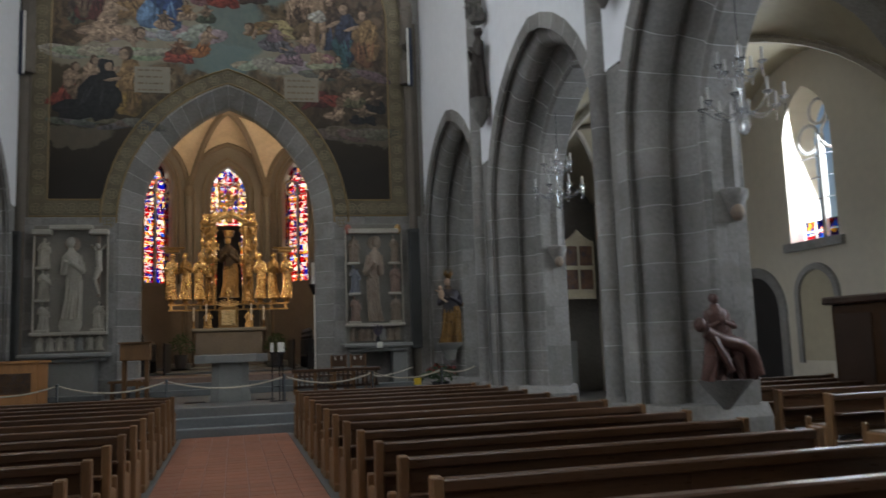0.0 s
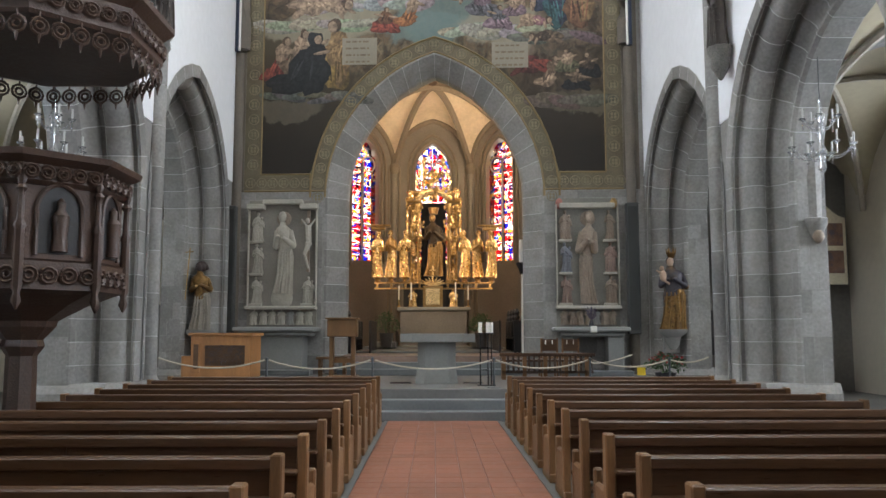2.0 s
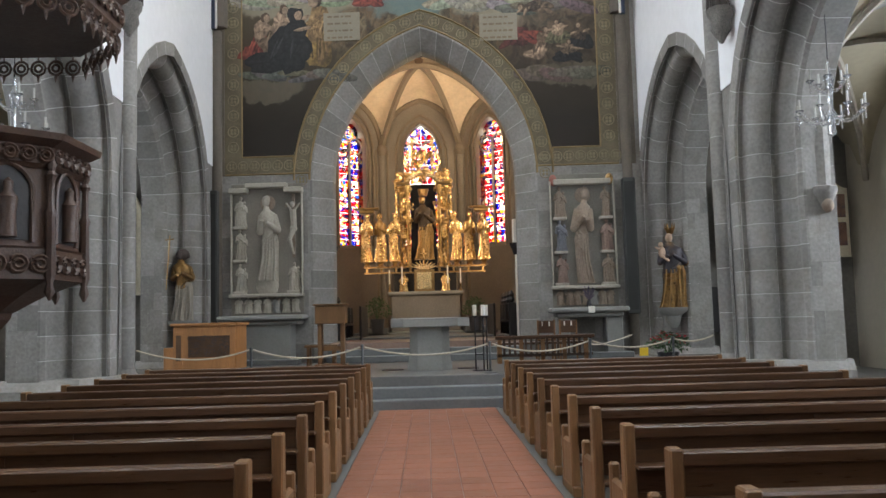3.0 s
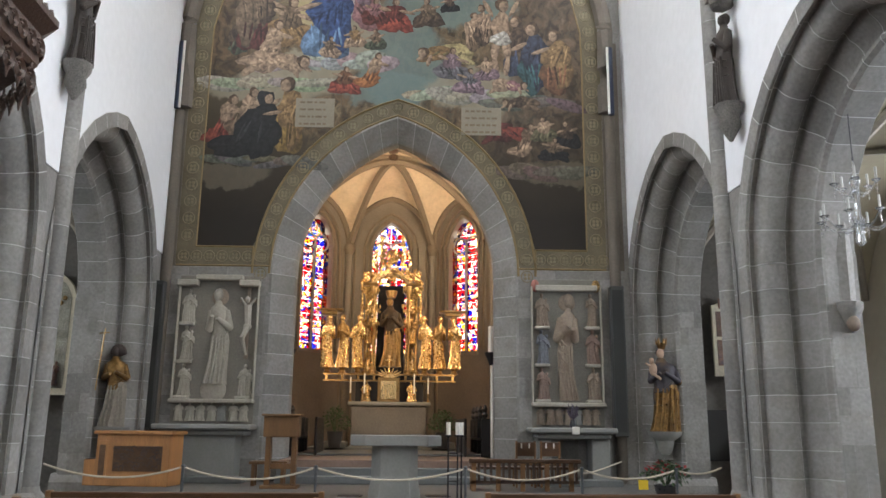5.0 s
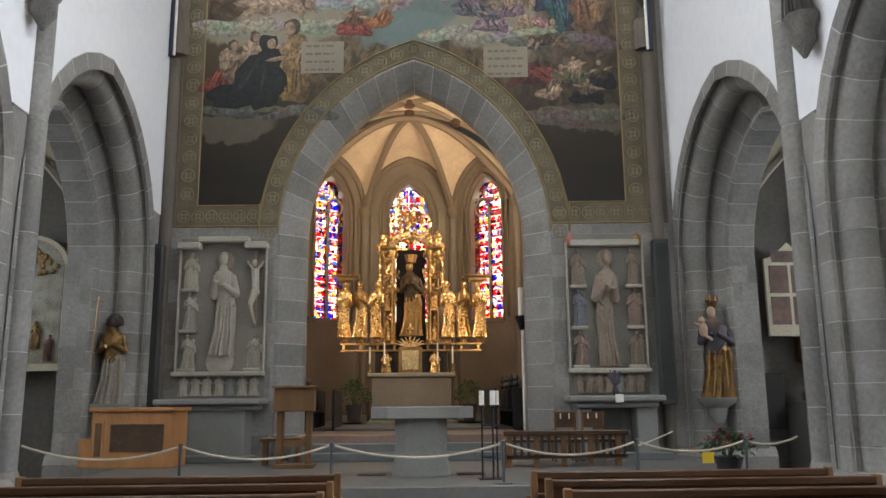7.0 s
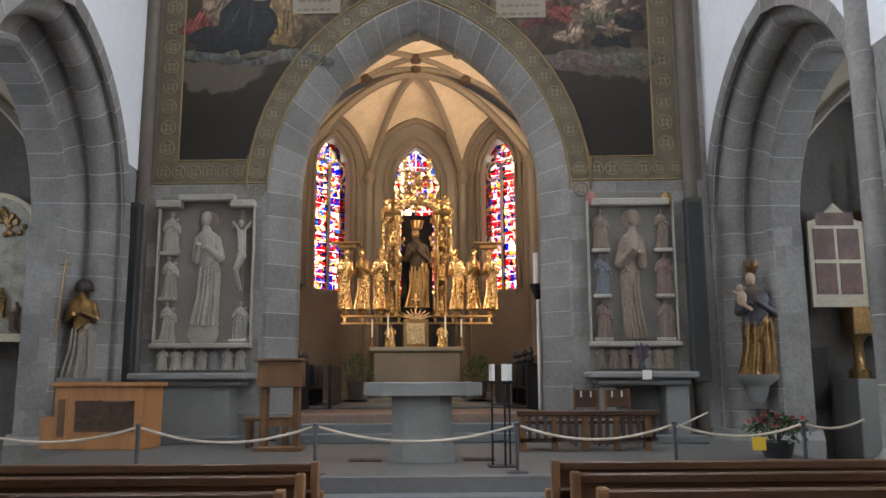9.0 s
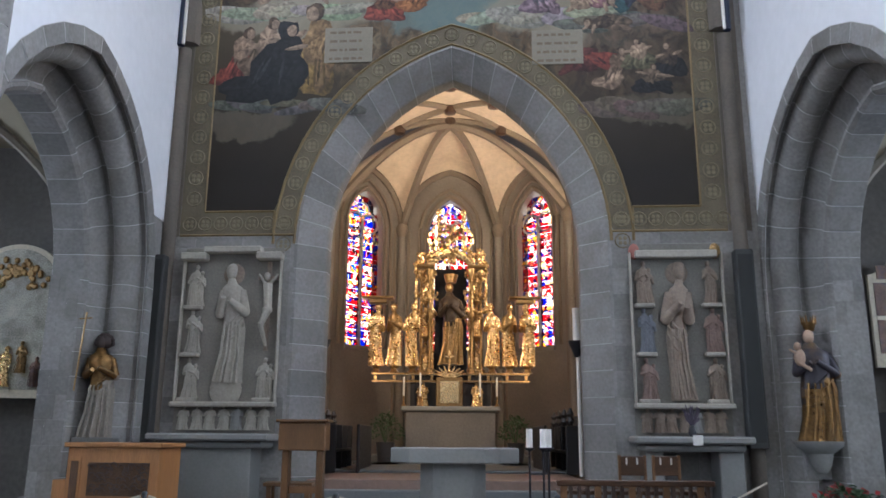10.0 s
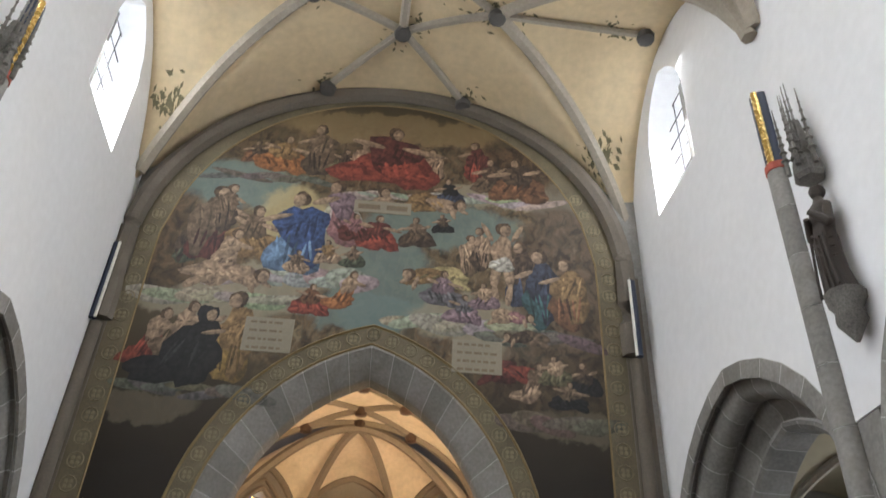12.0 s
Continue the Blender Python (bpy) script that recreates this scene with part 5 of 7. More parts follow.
def saint(kind, u, z, h, d, robe, cloak, w=1.0):
    """A painted figure of the fresco, h high with its foot at (u, z), turned to d."""
    bm = bmesh.new()
    lay = bm.loops.layers.float_color.new("paint")
    hd = (0.085 if kind in ("stand", "monk", "nude") else 0.108) * h
    if kind == "stand":
        dab(bm, lay, u, z + 0.24 * h, 0.19 * h * w, 0.27 * h, 0, robe)
        dab(bm, lay, u - d * 0.03 * h, z + 0.56 * h, 0.17 * h * w, 0.27 * h, 0.08 * d, cloak)
        dab(bm, lay, u - d * 0.1 * h * w, z + 0.36 * h, 0.09 * h * w, 0.33 * h, 0.12 * d, cloak)
        streaks(bm, lay, u, z + 0.26 * h, 0.15 * h * w, 0.24 * h, 0, robe)
        streaks(bm, lay, u - d * 0.04 * h, z + 0.55 * h, 0.12 * h * w, 0.2 * h, 0.2 * d, cloak, 4)
        limb(bm, lay, (u + d * 0.1 * h, z + 0.7 * h), (u + d * 0.26 * h * w, z + 0.6 * h), 0.035 * h, FLESH)
        limb(bm, lay, (u - d * 0.06 * h, z + 0.68 * h), (u + d * 0.16 * h, z + 0.56 * h), 0.04 * h, cloak)
        face_of(bm, lay, u + d * 0.02 * h, z + 0.9 * h, hd, d)
    elif kind == "nude":
        for q in (-1, 1):
            limb(bm, lay, (u + q * 0.05 * h, z + 0.44 * h), (u + q * 0.08 * h, z + 0.22 * h), 0.05 * h, FLESH)
            limb(bm, lay, (u + q * 0.08 * h, z + 0.23 * h), (u + q * 0.05 * h, z + 0.01 * h), 0.035 * h, FLESH)
            limb(bm, lay, (u + q * 0.1 * h, z + 0.75 * h), (u + q * 0.2 * h, z + 0.94 * h), 0.03 * h, FLESH)
        dab(bm, lay, u, z + 0.62 * h, 0.105 * h, 0.19 * h, 0, FLESH, 0.2)
        dab(bm, lay, u, z + 0.46 * h, 0.12 * h, 0.085 * h, 0, WHITE_, 0.35)
        face_of(bm, lay, u + d * 0.02 * h, z + 0.88 * h, hd * 0.85, d)
    elif kind == "monk":
        dab(bm, lay, u - d * 0.2 * h, z + 0.16 * h, 0.46 * h, 0.17 * h, 0.1 * d, robe, 0.3)
        dab(bm, lay, u, z + 0.4 * h, 0.26 * h, 0.42 * h, -0.22 * d, robe, 0.3)
        dab(bm, lay, u + d * 0.14 * h, z + 0.3 * h, 0.2 * h, 0.3 * h, 0, robe, 0.3)
        streaks(bm, lay, u - d * 0.05 * h, z + 0.35 * h, 0.26 * h, 0.26 * h, -0.3 * d, tuple(1.8 * q for q in robe), 6)
        dab(bm, lay, u + d * 0.1 * h, z + 0.86 * h, 0.12 * h, 0.13 * h, 0, robe, 0.2)
        dab(bm, lay, u + d * 0.15 * h, z + 0.85 * h, 0.06 * h, 0.075 * h, 0, FLESH, 0.1, 12, 0.04)
        limb(bm, lay, (u + d * 0.1 * h, z + 0.62 * h), (u + d * 0.34 * h, z + 0.66 * h), 0.03 * h, FLESH)
    elif kind == "kneel":
        dab(bm, lay, u - d * 0.16 * h * w, z + 0.16 * h, 0.42 * h * w, 0.17 * h, 0.1 * d, robe)
        dab(bm, lay, u + d * 0.02 * h, z + 0.36 * h, 0.2 * h * w, 0.3 * h, -0.2 * d, robe)
        dab(bm, lay, u + d * 0.06 * h, z + 0.6 * h, 0.16 * h, 0.24 * h, -0.3 * d, cloak)
        streaks(bm, lay, u - d * 0.05 * h, z + 0.28 * h, 0.28 * h * w, 0.2 * h, -0.4 * d, robe)
        limb(bm, lay, (u + d * 0.14 * h, z + 0.7 * h), (u + d * 0.42 * h, z + 0.6 * h), 0.05 * h, FLESH)
        face_of(bm, lay, u + d * 0.16 * h, z + 0.87 * h, hd * 0.8, d)
    elif kind == "crawl":
        dab(bm, lay, u - d * 0.3 * h, z + 0.5 * h, 0.55 * h * w, 0.36 * h, 0.15 * d, robe)
        dab(bm, lay, u + d * 0.3 * h, z + 0.46 * h, 0.5 * h * w, 0.26 * h, -0.25 * d, cloak)
        streaks(bm, lay, u - d * 0.1 * h, z + 0.48 * h, 0.5 * h * w, 0.2 * h, 0.9 * d, robe, 4)
        limb(bm, lay, (u - d * 0.55 * h, z + 0.35 * h), (u - d * 0.95 * h, z + 0.1 * h), 0.12 * h, robe)
        limb(bm, lay, (u + d * 0.5 * h, z + 0.4 * h), (u + d * 0.62 * h, z + 0.02 * h), 0.08 * h, FLESH)
        limb(bm, lay, (u + d * 0.6 * h, z + 0.45 * h), (u + d * 1.0 * h, z + 0.2 * h), 0.07 * h, FLESH)
        face_of(bm, lay, u + d * 0.78 * h, z + 0.48 * h, 0.17 * h, d)
    elif kind == "bust":
        dab(bm, lay, u, z + 0.25 * h, 0.5 * h, 0.3 * h, 0, cloak, 0.2)
        face_of(bm, lay, u, z + 0.68 * h, 0.28 * h, d)
    else:
        dab(bm, lay, u - d * 0.1 * h, z + 0.26 * h, 0.42 * h * w, 0.28 * h, 0.12 * d, robe)
        dab(bm, lay, u + d * 0.18 * h, z + 0.2 * h, 0.3 * h * w, 0.22 * h, -0.35 * d, robe)
        dab(bm, lay, u - d * 0.02 * h, z + 0.55 * h, 0.24 * h * w, 0.27 * h, -0.12 * d, cloak)
        streaks(bm, lay, u, z + 0.25 * h, 0.36 * h * w, 0.2 * h, 0.5 * d, robe, 6)
        streaks(bm, lay, u, z + 0.55 * h, 0.16 * h * w, 0.16 * h, -0.3 * d, cloak, 3)
        limb(bm, lay, (u + d * 0.12 * h, z + 0.62 * h), (u + d * 0.44 * h * w, z + 0.52 * h), 0.05 * h, FLESH)
        limb(bm, lay, (u - d * 0.14 * h, z + 0.62 * h), (u - d * 0.36 * h * w, z + 0.72 * h), 0.05 * h, FLESH)
        face_of(bm, lay, u + d * 0.02 * h, z + 0.87 * h, hd * 0.85, d)
    me = bpy.data.meshes.new("painted_figure")
    bm.to_mesh(me)
    bm.free()
    me.materials.append(FRESCO)
    new("painted_figure", me).parent = mural


def cloud(u, z, w, h, n, colour):
    """A drift of painted cloud made of overlapping rounded puffs."""
    bm = bmesh.new()
    lay = bm.loops.layers.float_color.new("paint")
    for i in range(n):
        x = u + w * (2 * (i + 0.5) / n - 1)
        dab(bm, lay, x, z + h * brush.uniform(-.5, .5), w * brush.uniform(2.2, 3.6) / n, h * brush.uniform(0.45, 1.0), brush.uniform(-.3, .3), tuple(q * brush.uniform(0.75, 1.1) for q in colour), 0.05, 20, 0.03, 0.97)
    me = bpy.data.meshes.new("painted_cloud")
    bm.to_mesh(me)
    bm.free()
    me.materials.append(FRESCO)
    new("painted_cloud", me).parent = mural


PALE, DUSK = (0.30, 0.28, 0.235), (0.125, 0.105, 0.085)
cloud(-3.1, 9.95, 1.4, 0.2, 7, PALE)
cloud(-2.1, 10.55, 1.1, 0.2, 6, PALE)
cloud(-0.9, 10.6, 0.7, 0.25, 5, PALE)
cloud(1.7, 9.75, 1.3, 0.22, 7, PALE)
cloud(3.4, 9.55, 1.0, 0.18, 6, DUSK)
cloud(2.4, 12.95, 1.3, 0.12, 7, PALE)
cloud(-1.0, 12.15, 0.35, 0.5, 4, (0.36, 0.34, 0.27))
cloud(-3.2, 7.95, 1.2, 0.16, 7, DUSK)
cloud(3.7, 7.8, 0.9, 0.18, 6, DUSK)
cloud(-2.6, 13.15, 1.2, 0.12, 6, DUSK)
cloud(0.2, 12.9, 0.9, 0.12, 5, PALE)
saint("sit", -2.98, 13.60, 0.65, -1, RUST, UMBER, 1.2)
saint("sit", -2.34, 13.38, 1.10, 1, ORANGE, OCHRE, 1.3)
saint("stand", -1.59, 13.36, 1.51, -1, UMBER, EARTH, 1.3)
saint("sit", -0.97, 13.45, 0.75, 1, OLIVE, UMBER, 1.0)
saint("stand", -0.60, 13.43, 0.97, 1, EARTH, FLESH, 1.2)
saint("stand", 1.03, 13.38, 1.01, -1, EARTH, FLESH, 1.2)
saint("sit", 1.42, 12.77, 0.77, -1, NAVY, DARK, 1.0)
saint("sit", 0.10, 13.25, 1.74, 1, RED, BLOOD, 1.55)
saint("stand", 2.00, 13.52, 1.18, -1, RED, BLOOD, 1.3)
saint("sit", 2.38, 13.21, 1.04, -1, EARTH, UMBER, 1.0)
saint("sit", 2.95, 13.06, 1.25, -1, RUST, UMBER, 1.2)
saint("stand", -3.97, 10.76, 0.97, 1, MOSS, UMBER, 1.3)
saint("stand", -3.55, 10.89, 1.93, 1, BLOOD, EARTH, 1.4)
saint("stand", -3.32, 11.64, 1.26, 1, UMBER, EARTH, 1.0)
saint("sit", -2.67, 11.02, 1.35, 1, OCHRE, EARTH, 0.9)
saint("kneel", -3.18, 10.43, 1.30, 1, FLESH, FLESH, 1.0)
saint("crawl", -2.99, 10.14, 0.87, 1, FLESH, FLESH, 1.0)
saint("stand", -1.76, 10.70, 2.12, -1, SKYBLUE, BLUE, 1.55)
saint("kneel", -0.78, 11.48, 1.78, -1, PINK, MAUVE, 0.9)
saint("sit", -0.06, 11.45, 0.91, 1, RED, BLOOD, 1.2)
saint("sit", 0.74, 11.58, 0.79, -1, UMBER, EARTH, 1.1)
saint("sit", 1.30, 11.99, 0.51, -1, DARK, UMBER, 1.0)
saint("sit", -0.57, 11.63, 0.72, 1, BLOOD, PINK, 1.0)
saint("crawl", 1.08, 12.40, 0.77, 1, OCHRE, FLESH, 1.0)
saint("bust", -0.01, 12.67, 0.45, 1, FLESH, FLESH, 1.0)
saint("sit", -1.66, 10.71, 0.57, 1, FLESH, EARTH, 1.0)
saint("sit", -1.07, 10.98, 0.61, -1, FLESH, OCHRE, 1.0)
saint("sit", -0.54, 10.93, 0.57, -1, MOSS, EARTH, 1.0)
saint("sit", -1.25, 9.75, 0.73, 1, RED, RUST, 1.25)
saint("kneel", -0.60, 9.92, 0.95, 1, ORANGE, FLESH, 0.8)
saint("kneel", -4.18, 8.40, 1.30, 1, RED, FLESH, 0.7)
saint("kneel", -3.69, 8.61, 1.28, 1, EARTH, FLESH, 0.7)
saint("stand", -2.65, 8.18, 1.96, -1, GOLDEN, OCHRE, 1.05)
saint("monk", -3.38, 8.09, 1.74, 1, DARK, DARK, 1.0)
saint("crawl", 1.22, 10.51, 0.73, -1, YELLOW, OCHRE, 1.3)
saint("stand", 1.92, 10.95, 1.04, 1, EARTH, FLESH, 1.1)
saint("stand", 2.14, 11.11, 1.10, -1, UMBER, FLESH, 1.0)
saint("sit", 1.39, 10.18, 0.85, 1, SLATE, MAUVE, 1.1)
saint("stand", 3.01, 10.30, 1.61, -1, NAVY, UMBER, 1.1)
saint("stand", 3.42, 9.85, 1.88, -1, TEAL, NAVY, 1.1)
saint("stand", 3.97, 9.88, 1.66, -1, RUST, OCHRE, 1.35)
saint("nude", 2.61, 10.27, 2.18, 1, WHITE_, FLESH, 0.9)
saint("sit", 1.84, 9.80, 0.68, 1, MAUVE, SLATE, 1.3)
saint("sit", 2.24, 10.15, 0.65, -1, MAUVE, FLESH, 1.0)
saint("crawl", 2.79, 9.78, 0.49, 1, FLESH, PINK, 1.0)
saint("crawl", 3.08, 9.33, 0.47, -1, EARTH, UMBER, 1.2)
saint("sit", 4.20, 8.40, 0.72, -1, DARK, UMBER, 1.0)
saint("crawl", 2.80, 8.44, 0.68, 1, BLOOD, RED, 1.0)
saint("kneel", 3.18, 8.17, 0.88, 1, FLESH, EARTH, 0.8)
saint("sit", 3.64, 8.56, 0.65, -1, OLIVE, FLESH, 1.1)
saint("sit", 3.90, 8.08, 0.59, 1, DARK, EARTH, 1.5)

SCROLL = mat("painted_scroll", (0.225, 0.20, 0.15), 0.8, vary=0.15)
INK = mat("faded_ink", (0.16, 0.12, 0.08), 0.9)
for u0, u1, z0, z1, n in ((-2.45, -1.5, 8.85, 9.6, 4), (1.62, 2.6, 8.7, 9.42, 4)):
    sc = wall_part("painted_scroll", bx(u0, u1, -0.026, -0.008, z0, z1), SCROLL)
    tagged(sc, "pale painted scroll with faded lines of writing", "painting")
    for i in range(n):
        z = z1 - (i + 0.7) * (z1 - z0) / n
        bm = bmesh.new()
        x = u0 + 0.1
        rg = random.Random(int(u0 * 10) + i)
        while x < u1 - 0.2:
            w = rg.uniform(0.05, 0.16)
            box(bm, x, x + w, -0.027, -0.026, z, z + 0.05)
            x += w + 0.04
        part("writing", bm, INK, sc, "faded unreadable writing")["kind"] = "stuff"
bk = wall_part("painted_book", bx(-0.65, 0.6, -0.026, -0.008, 12.4, 12.72), SCROLL)
tagged(bk, "pale open book painted among the figures", "painting")
part("writing", box(bx(-0.56, -0.08, -0.027, -0.026, 12.49, 12.62), 0.06, 0.52, -0.027, -0.026, 12.49, 12.62), INK, bk, "faded unreadable writing")

# ornamental border
BORDER = mat("olive_painted_border", (0.135, 0.112, 0.07), 0.8, vary=0.35, grain=5)
GILTLINE = mat("ochre_border_line", (0.21, 0.145, 0.06), 0.6, vary=0.25, grain=6)
ORN = mat("border_ornament", (0.20, 0.165, 0.10), 0.7, vary=0.3, grain=8)
bd = thing("painted_border", "olive and gold ornamental border of the wall painting", "painting", kind="structure")
bm = bmesh.new()
strip(bm, span(-5.08, 5.08, 100), lambda u: max(5.36, stone_edge(u, 0.004)) if abs(u - 0.06) < 2.9 else 5.36, border_top, -0.004, 0.002, FLAT)
wall_part("ground", bm, BORDER, bd)
# dark strips put where only the shade of the corners falls
for s in (-1, 1):
    wall_part("corner_shade_strip", bx(*sorted((s * 5.085, s * 5.5)), -0.004, 0.002, 5.36, 11.2), RIB_AND_SHADE, bd, "dark brown strip for the shade in the corner")


def line(pts, r=0.022):
    wall_part("line", tube(bmesh.new(), [(u, -0.006, z) for u, z in pts], r, 4), GILTLINE, bd, "ochre border line")


ac = [(u, z) for u, z in arch_curve(2.90 + 0.43, CC, CSPR, 5.84, 14, 0.06, 1)]
ao = [(u, z) for u, z in arch_curve(2.90 + 0.03, CC, CSPR, 5.36, 14, 0.06, 1)]
line(ac, 0.028), line(ao, 0.028)
line([(-4.62, 5.84), (-3.27, 5.84)]), line([(3.39, 5.84), (4.62, 5.84)])
line([(-5.06, 5.38), (-2.84, 5.38)]), line([(2.96, 5.38), (5.06, 5.38)])
line([(-4.62, 5.84), (-4.62, 10.7)] + [(u, paint_top(u)) for u in span(-4.6, 4.6, 40)] + [(4.62, 10.7), (4.62, 5.84)])
orn = bmesh.new()


def ring(u, z, r):
    tube(orn, [(u + r * math.cos(a), -0.007, z + r * math.sin(a)) for a in span(0, 2 * math.pi, 12)], 0.014, 4)
    for a in (0.78, 2.36, 3.93, 5.5):
        ball(orn, (u + r * 0.45 * math.cos(a), -0.006, z + r * 0.45 * math.sin(a)), r * 0.3, 0.008, r * 0.3, 6)


for z in span(6.1, 13.2, 17):
    for s in (-1, 1):
        w = 4.85 if z < 10.8 else 4.87 * math.sqrt(max(0, 1 - ((z - 10.75) / 5.15) ** 2))
        ring(s * w, z, 0.14)
for i in range(15):
    u, z = arch_curve(2.90 + 0.23, CC, CSPR, CSPR - 0.1, 14, 0.06, 1)[i + 1]
    ring(u, z, 0.135)
    ring(0.12 - u, z, 0.135)
for u in span(-4.9, -3.1, 6):
    ring(u, 5.6, 0.13)
    ring(-u + 0.1, 5.6, 0.13)
wall_part("ornament", orn, ORN, bd, "gold ornament rings")

# ashlar courses on the lower wall
ash = thing("wall_ashlar", "grey ashlar courses of the chancel wall with fine joints", "wall", kind="structure")
for s in (-1, 1):
    z, row = ZSANCT, 0
    while z < 5.3:
        h = min(0.46, 5.34 - z)
        cuts = ([2.92, 3.5, 4.3, 5.3] if row % 2 else [2.92, 3.85, 4.75, 5.3])
        for a, b in zip(cuts, cuts[1:]):
            wall_part("stone", bx(*sorted((s * (a + 0.005), s * (b - 0.005))), -0.006, 0.02, z + 0.005, z + h - 0.005), STONE, ash)
        z += h
        row += 1


def relief_figure(bm, u, z, h, w, seed):
    """A robed figure half sunk in the wall."""
    b2 = bmesh.new()
    robed(b2, h, seed, w / (0.27 * h))
    for f in b2.faces:
        f.material_index = 0
    bmesh.ops.transform(b2, matrix=Matrix.Translation((u, -0.06, z)) @ Matrix.Diagonal((1, 0.75, 1, 1)), verts=b2.verts)
    tmp = bpy.data.meshes.new("tmp")
    b2.to_mesh(tmp)
    b2.free()
    bm.from_mesh(tmp)
    bpy.data.meshes.remove(tmp)


WOODPAINT = mat("faded_polychrome", (0.26, 0.205, 0.155), 0.7, vary=0.3, grain=3, bump=0.12, spots=0.4, spot=(0.12, 0.06, 0.04))
BLUEISH = mat("faded_blue_figure", (0.20, 0.21, 0.235), 0.8, vary=0.3, grain=3)
REDDISH = mat("faded_red_figure", (0.27, 0.19, 0.155), 0.8, vary=0.3, grain=3)
NICHE = mat("dark_niche_stone", (0.19, 0.18, 0.155), 0.9, vary=0.3, grain=4)
# pale relief stone darkened for the shade inside the north niche
NICHE_SHADE = mat("shaded_niche_stone", (0.215, 0.198, 0.168), 0.9, vary=0.25, grain=4)
for s, u0, u1, nm in ((-1, -4.9, -3.04, "relief_north"), (1, 3.26, 4.9, "relief_south")):
    rl = thing("wall_relief", "grey stone epitaph relief of a praying figure in a carved frame" if s < 0 else "weathered painted stone epitaph relief of a standing figure", "relief", "epitaph reliefs")
    m = RELIEF if s < 0 else WOODPAINT
    um = (u0 + u1) / 2
    wall_part("back", bx(u0, u1, -0.03, -0.008, 1.74, 5.12), NICHE_SHADE if s < 0 else NICHE, rl)
    for a, b in ((u0, u0 + 0.035), (u1 - 0.035, u1)):
        wall_part("frame_post", bx(a, b, -0.16, -0.03, 2.28, 4.95, bevel=0.015), RELIEF, rl)
    if s < 0:
        wall_part("cornice", bx(u0 + 0.4, u1 - 0.38, -0.24, -0.03, 5.0, 5.12, bevel=0.02), RELIEF, rl)
        for a, b in ((u0 - 0.02, u0 + 0.46), (u1 - 0.46, u1 + 0.02)):
            wall_part("cornice_step", bx(a, b, -0.27, -0.03, 4.86, 5.0, bevel=0.02), RELIEF, rl)
    else:
        wall_part("cornice", bx(u0 + 0.1, u1 - 0.1, -0.2, -0.03, 4.84, 4.98, bevel=0.02), RELIEF, rl)
        for a in (u0 + 0.1, u1 - 0.12):
            bm = ball(bmesh.new(), (a, -0.1, 4.97), 0.1, 0.06, 0.15, 10)
            wall_part("shield", bm, DARKGOLD if a > 4 else mat("red_shield", (0.36, 0.14, 0.11), 0.7), rl, "painted coat of arms shield", smooth=True)
    bm = bmesh.new()
    relief_figure(bm, um + 0.02, 2.62 if s < 0 else 2.34, 2.2 if s < 0 else 2.45, 0.46 if s < 0 else 0.40, 3 if s < 0 else 8)
    wall_part("main_figure", bm, m, rl, "carved praying robed figure", smooth=True)
    wall_part("halo", ball(bmesh.new(), (um + 0.02, -0.035, 4.62 if s < 0 else 4.58), 0.2, 0.035, 0.2, 12), WOODPAINT, rl, smooth=True)
    for su in (u0 + 0.24, u1 - 0.24):
        for zz, hh in ((2.36, 0.72), (3.16, 0.8), (4.02, 0.78)):
            bm = bmesh.new()
            relief_figure(bm, su, zz, hh, 0.22, int(zz * 10) + (1 if su > um else 0))
            if su < um or zz < 4:
                relief_figure(bm, su + 0.1, zz, hh * 0.85, 0.16, int(zz * 7))
            if s < 0 and su > um and zz > 3:
                continue
            wall_part("side_figure", bm, (m, BLUEISH, REDDISH)[(int(zz * 10) + (su > um)) % 3] if zz < 4 and s > 0 else m, rl, "small carved side figure", smooth=True)
            wall_part("bracket", bx(su - 0.17, su + 0.17, -0.2, -0.03, zz - 0.07, zz, bevel=0.015), RELIEF, rl)
    if s < 0:
        cx = u1 - 0.24
        wall_part("carved_cross", box(bx(cx - 0.035, cx + 0.035, -0.1, -0.03, 3.2, 4.84), cx - 0.2, cx + 0.2, -0.1, -0.03, 4.5, 4.57), WOODPAINT, rl, "weathered brown cross")
        bm = bmesh.new()
        for a_, b_, r0, r1 in (((cx, -0.14, 4.42), (cx + 0.03, -0.16, 3.95), 0.085, 0.07), ((cx + 0.03, -0.16, 3.95), (cx - 0.07, -0.22, 3.65), 0.075, 0.055), ((cx - 0.07, -0.22, 3.65), (cx + 0.02, -0.14, 3.28), 0.05, 0.03), ((cx - 0.05, -0.13, 4.42), (cx - 0.18, -0.12, 4.6), 0.03, 0.022), ((cx + 0.05, -0.13, 4.42), (cx + 0.18, -0.12, 4.6), 0.03, 0.022)):
            rod(bm, a_, b_, r0, r1, 8)
        ball(bm, (cx - 0.01, -0.16, 4.55), 0.06, 0.06, 0.08, 10)
        ball(bm, (cx + 0.02, -0.16, 3.93), 0.1, 0.08, 0.09, 8)
        wall_part("crucifix_figure", bm, RELIEF, rl, "carved pale stone crucifix figure", smooth=True)
        bm = ball(bmesh.new(), (um, -0.05, 2.5), 0.3, 0.06, 0.3, 14)
        wall_part("heraldic_shield", bm, RELIEF, rl, "carved coat of arms", smooth=True)
    wall_part("ledge", bx(u0 - 0.02, u1 + 0.02, -0.26, -0.03, 2.2, 2.29, bevel=0.02), RELIEF, rl)
    for k in range(7):
        bm = bmesh.new()
        relief_figure(bm, u0 + 0.2 + k * (u1 - u0 - 0.4) / 6, 1.8, 0.42, 0.2, 50 + k)
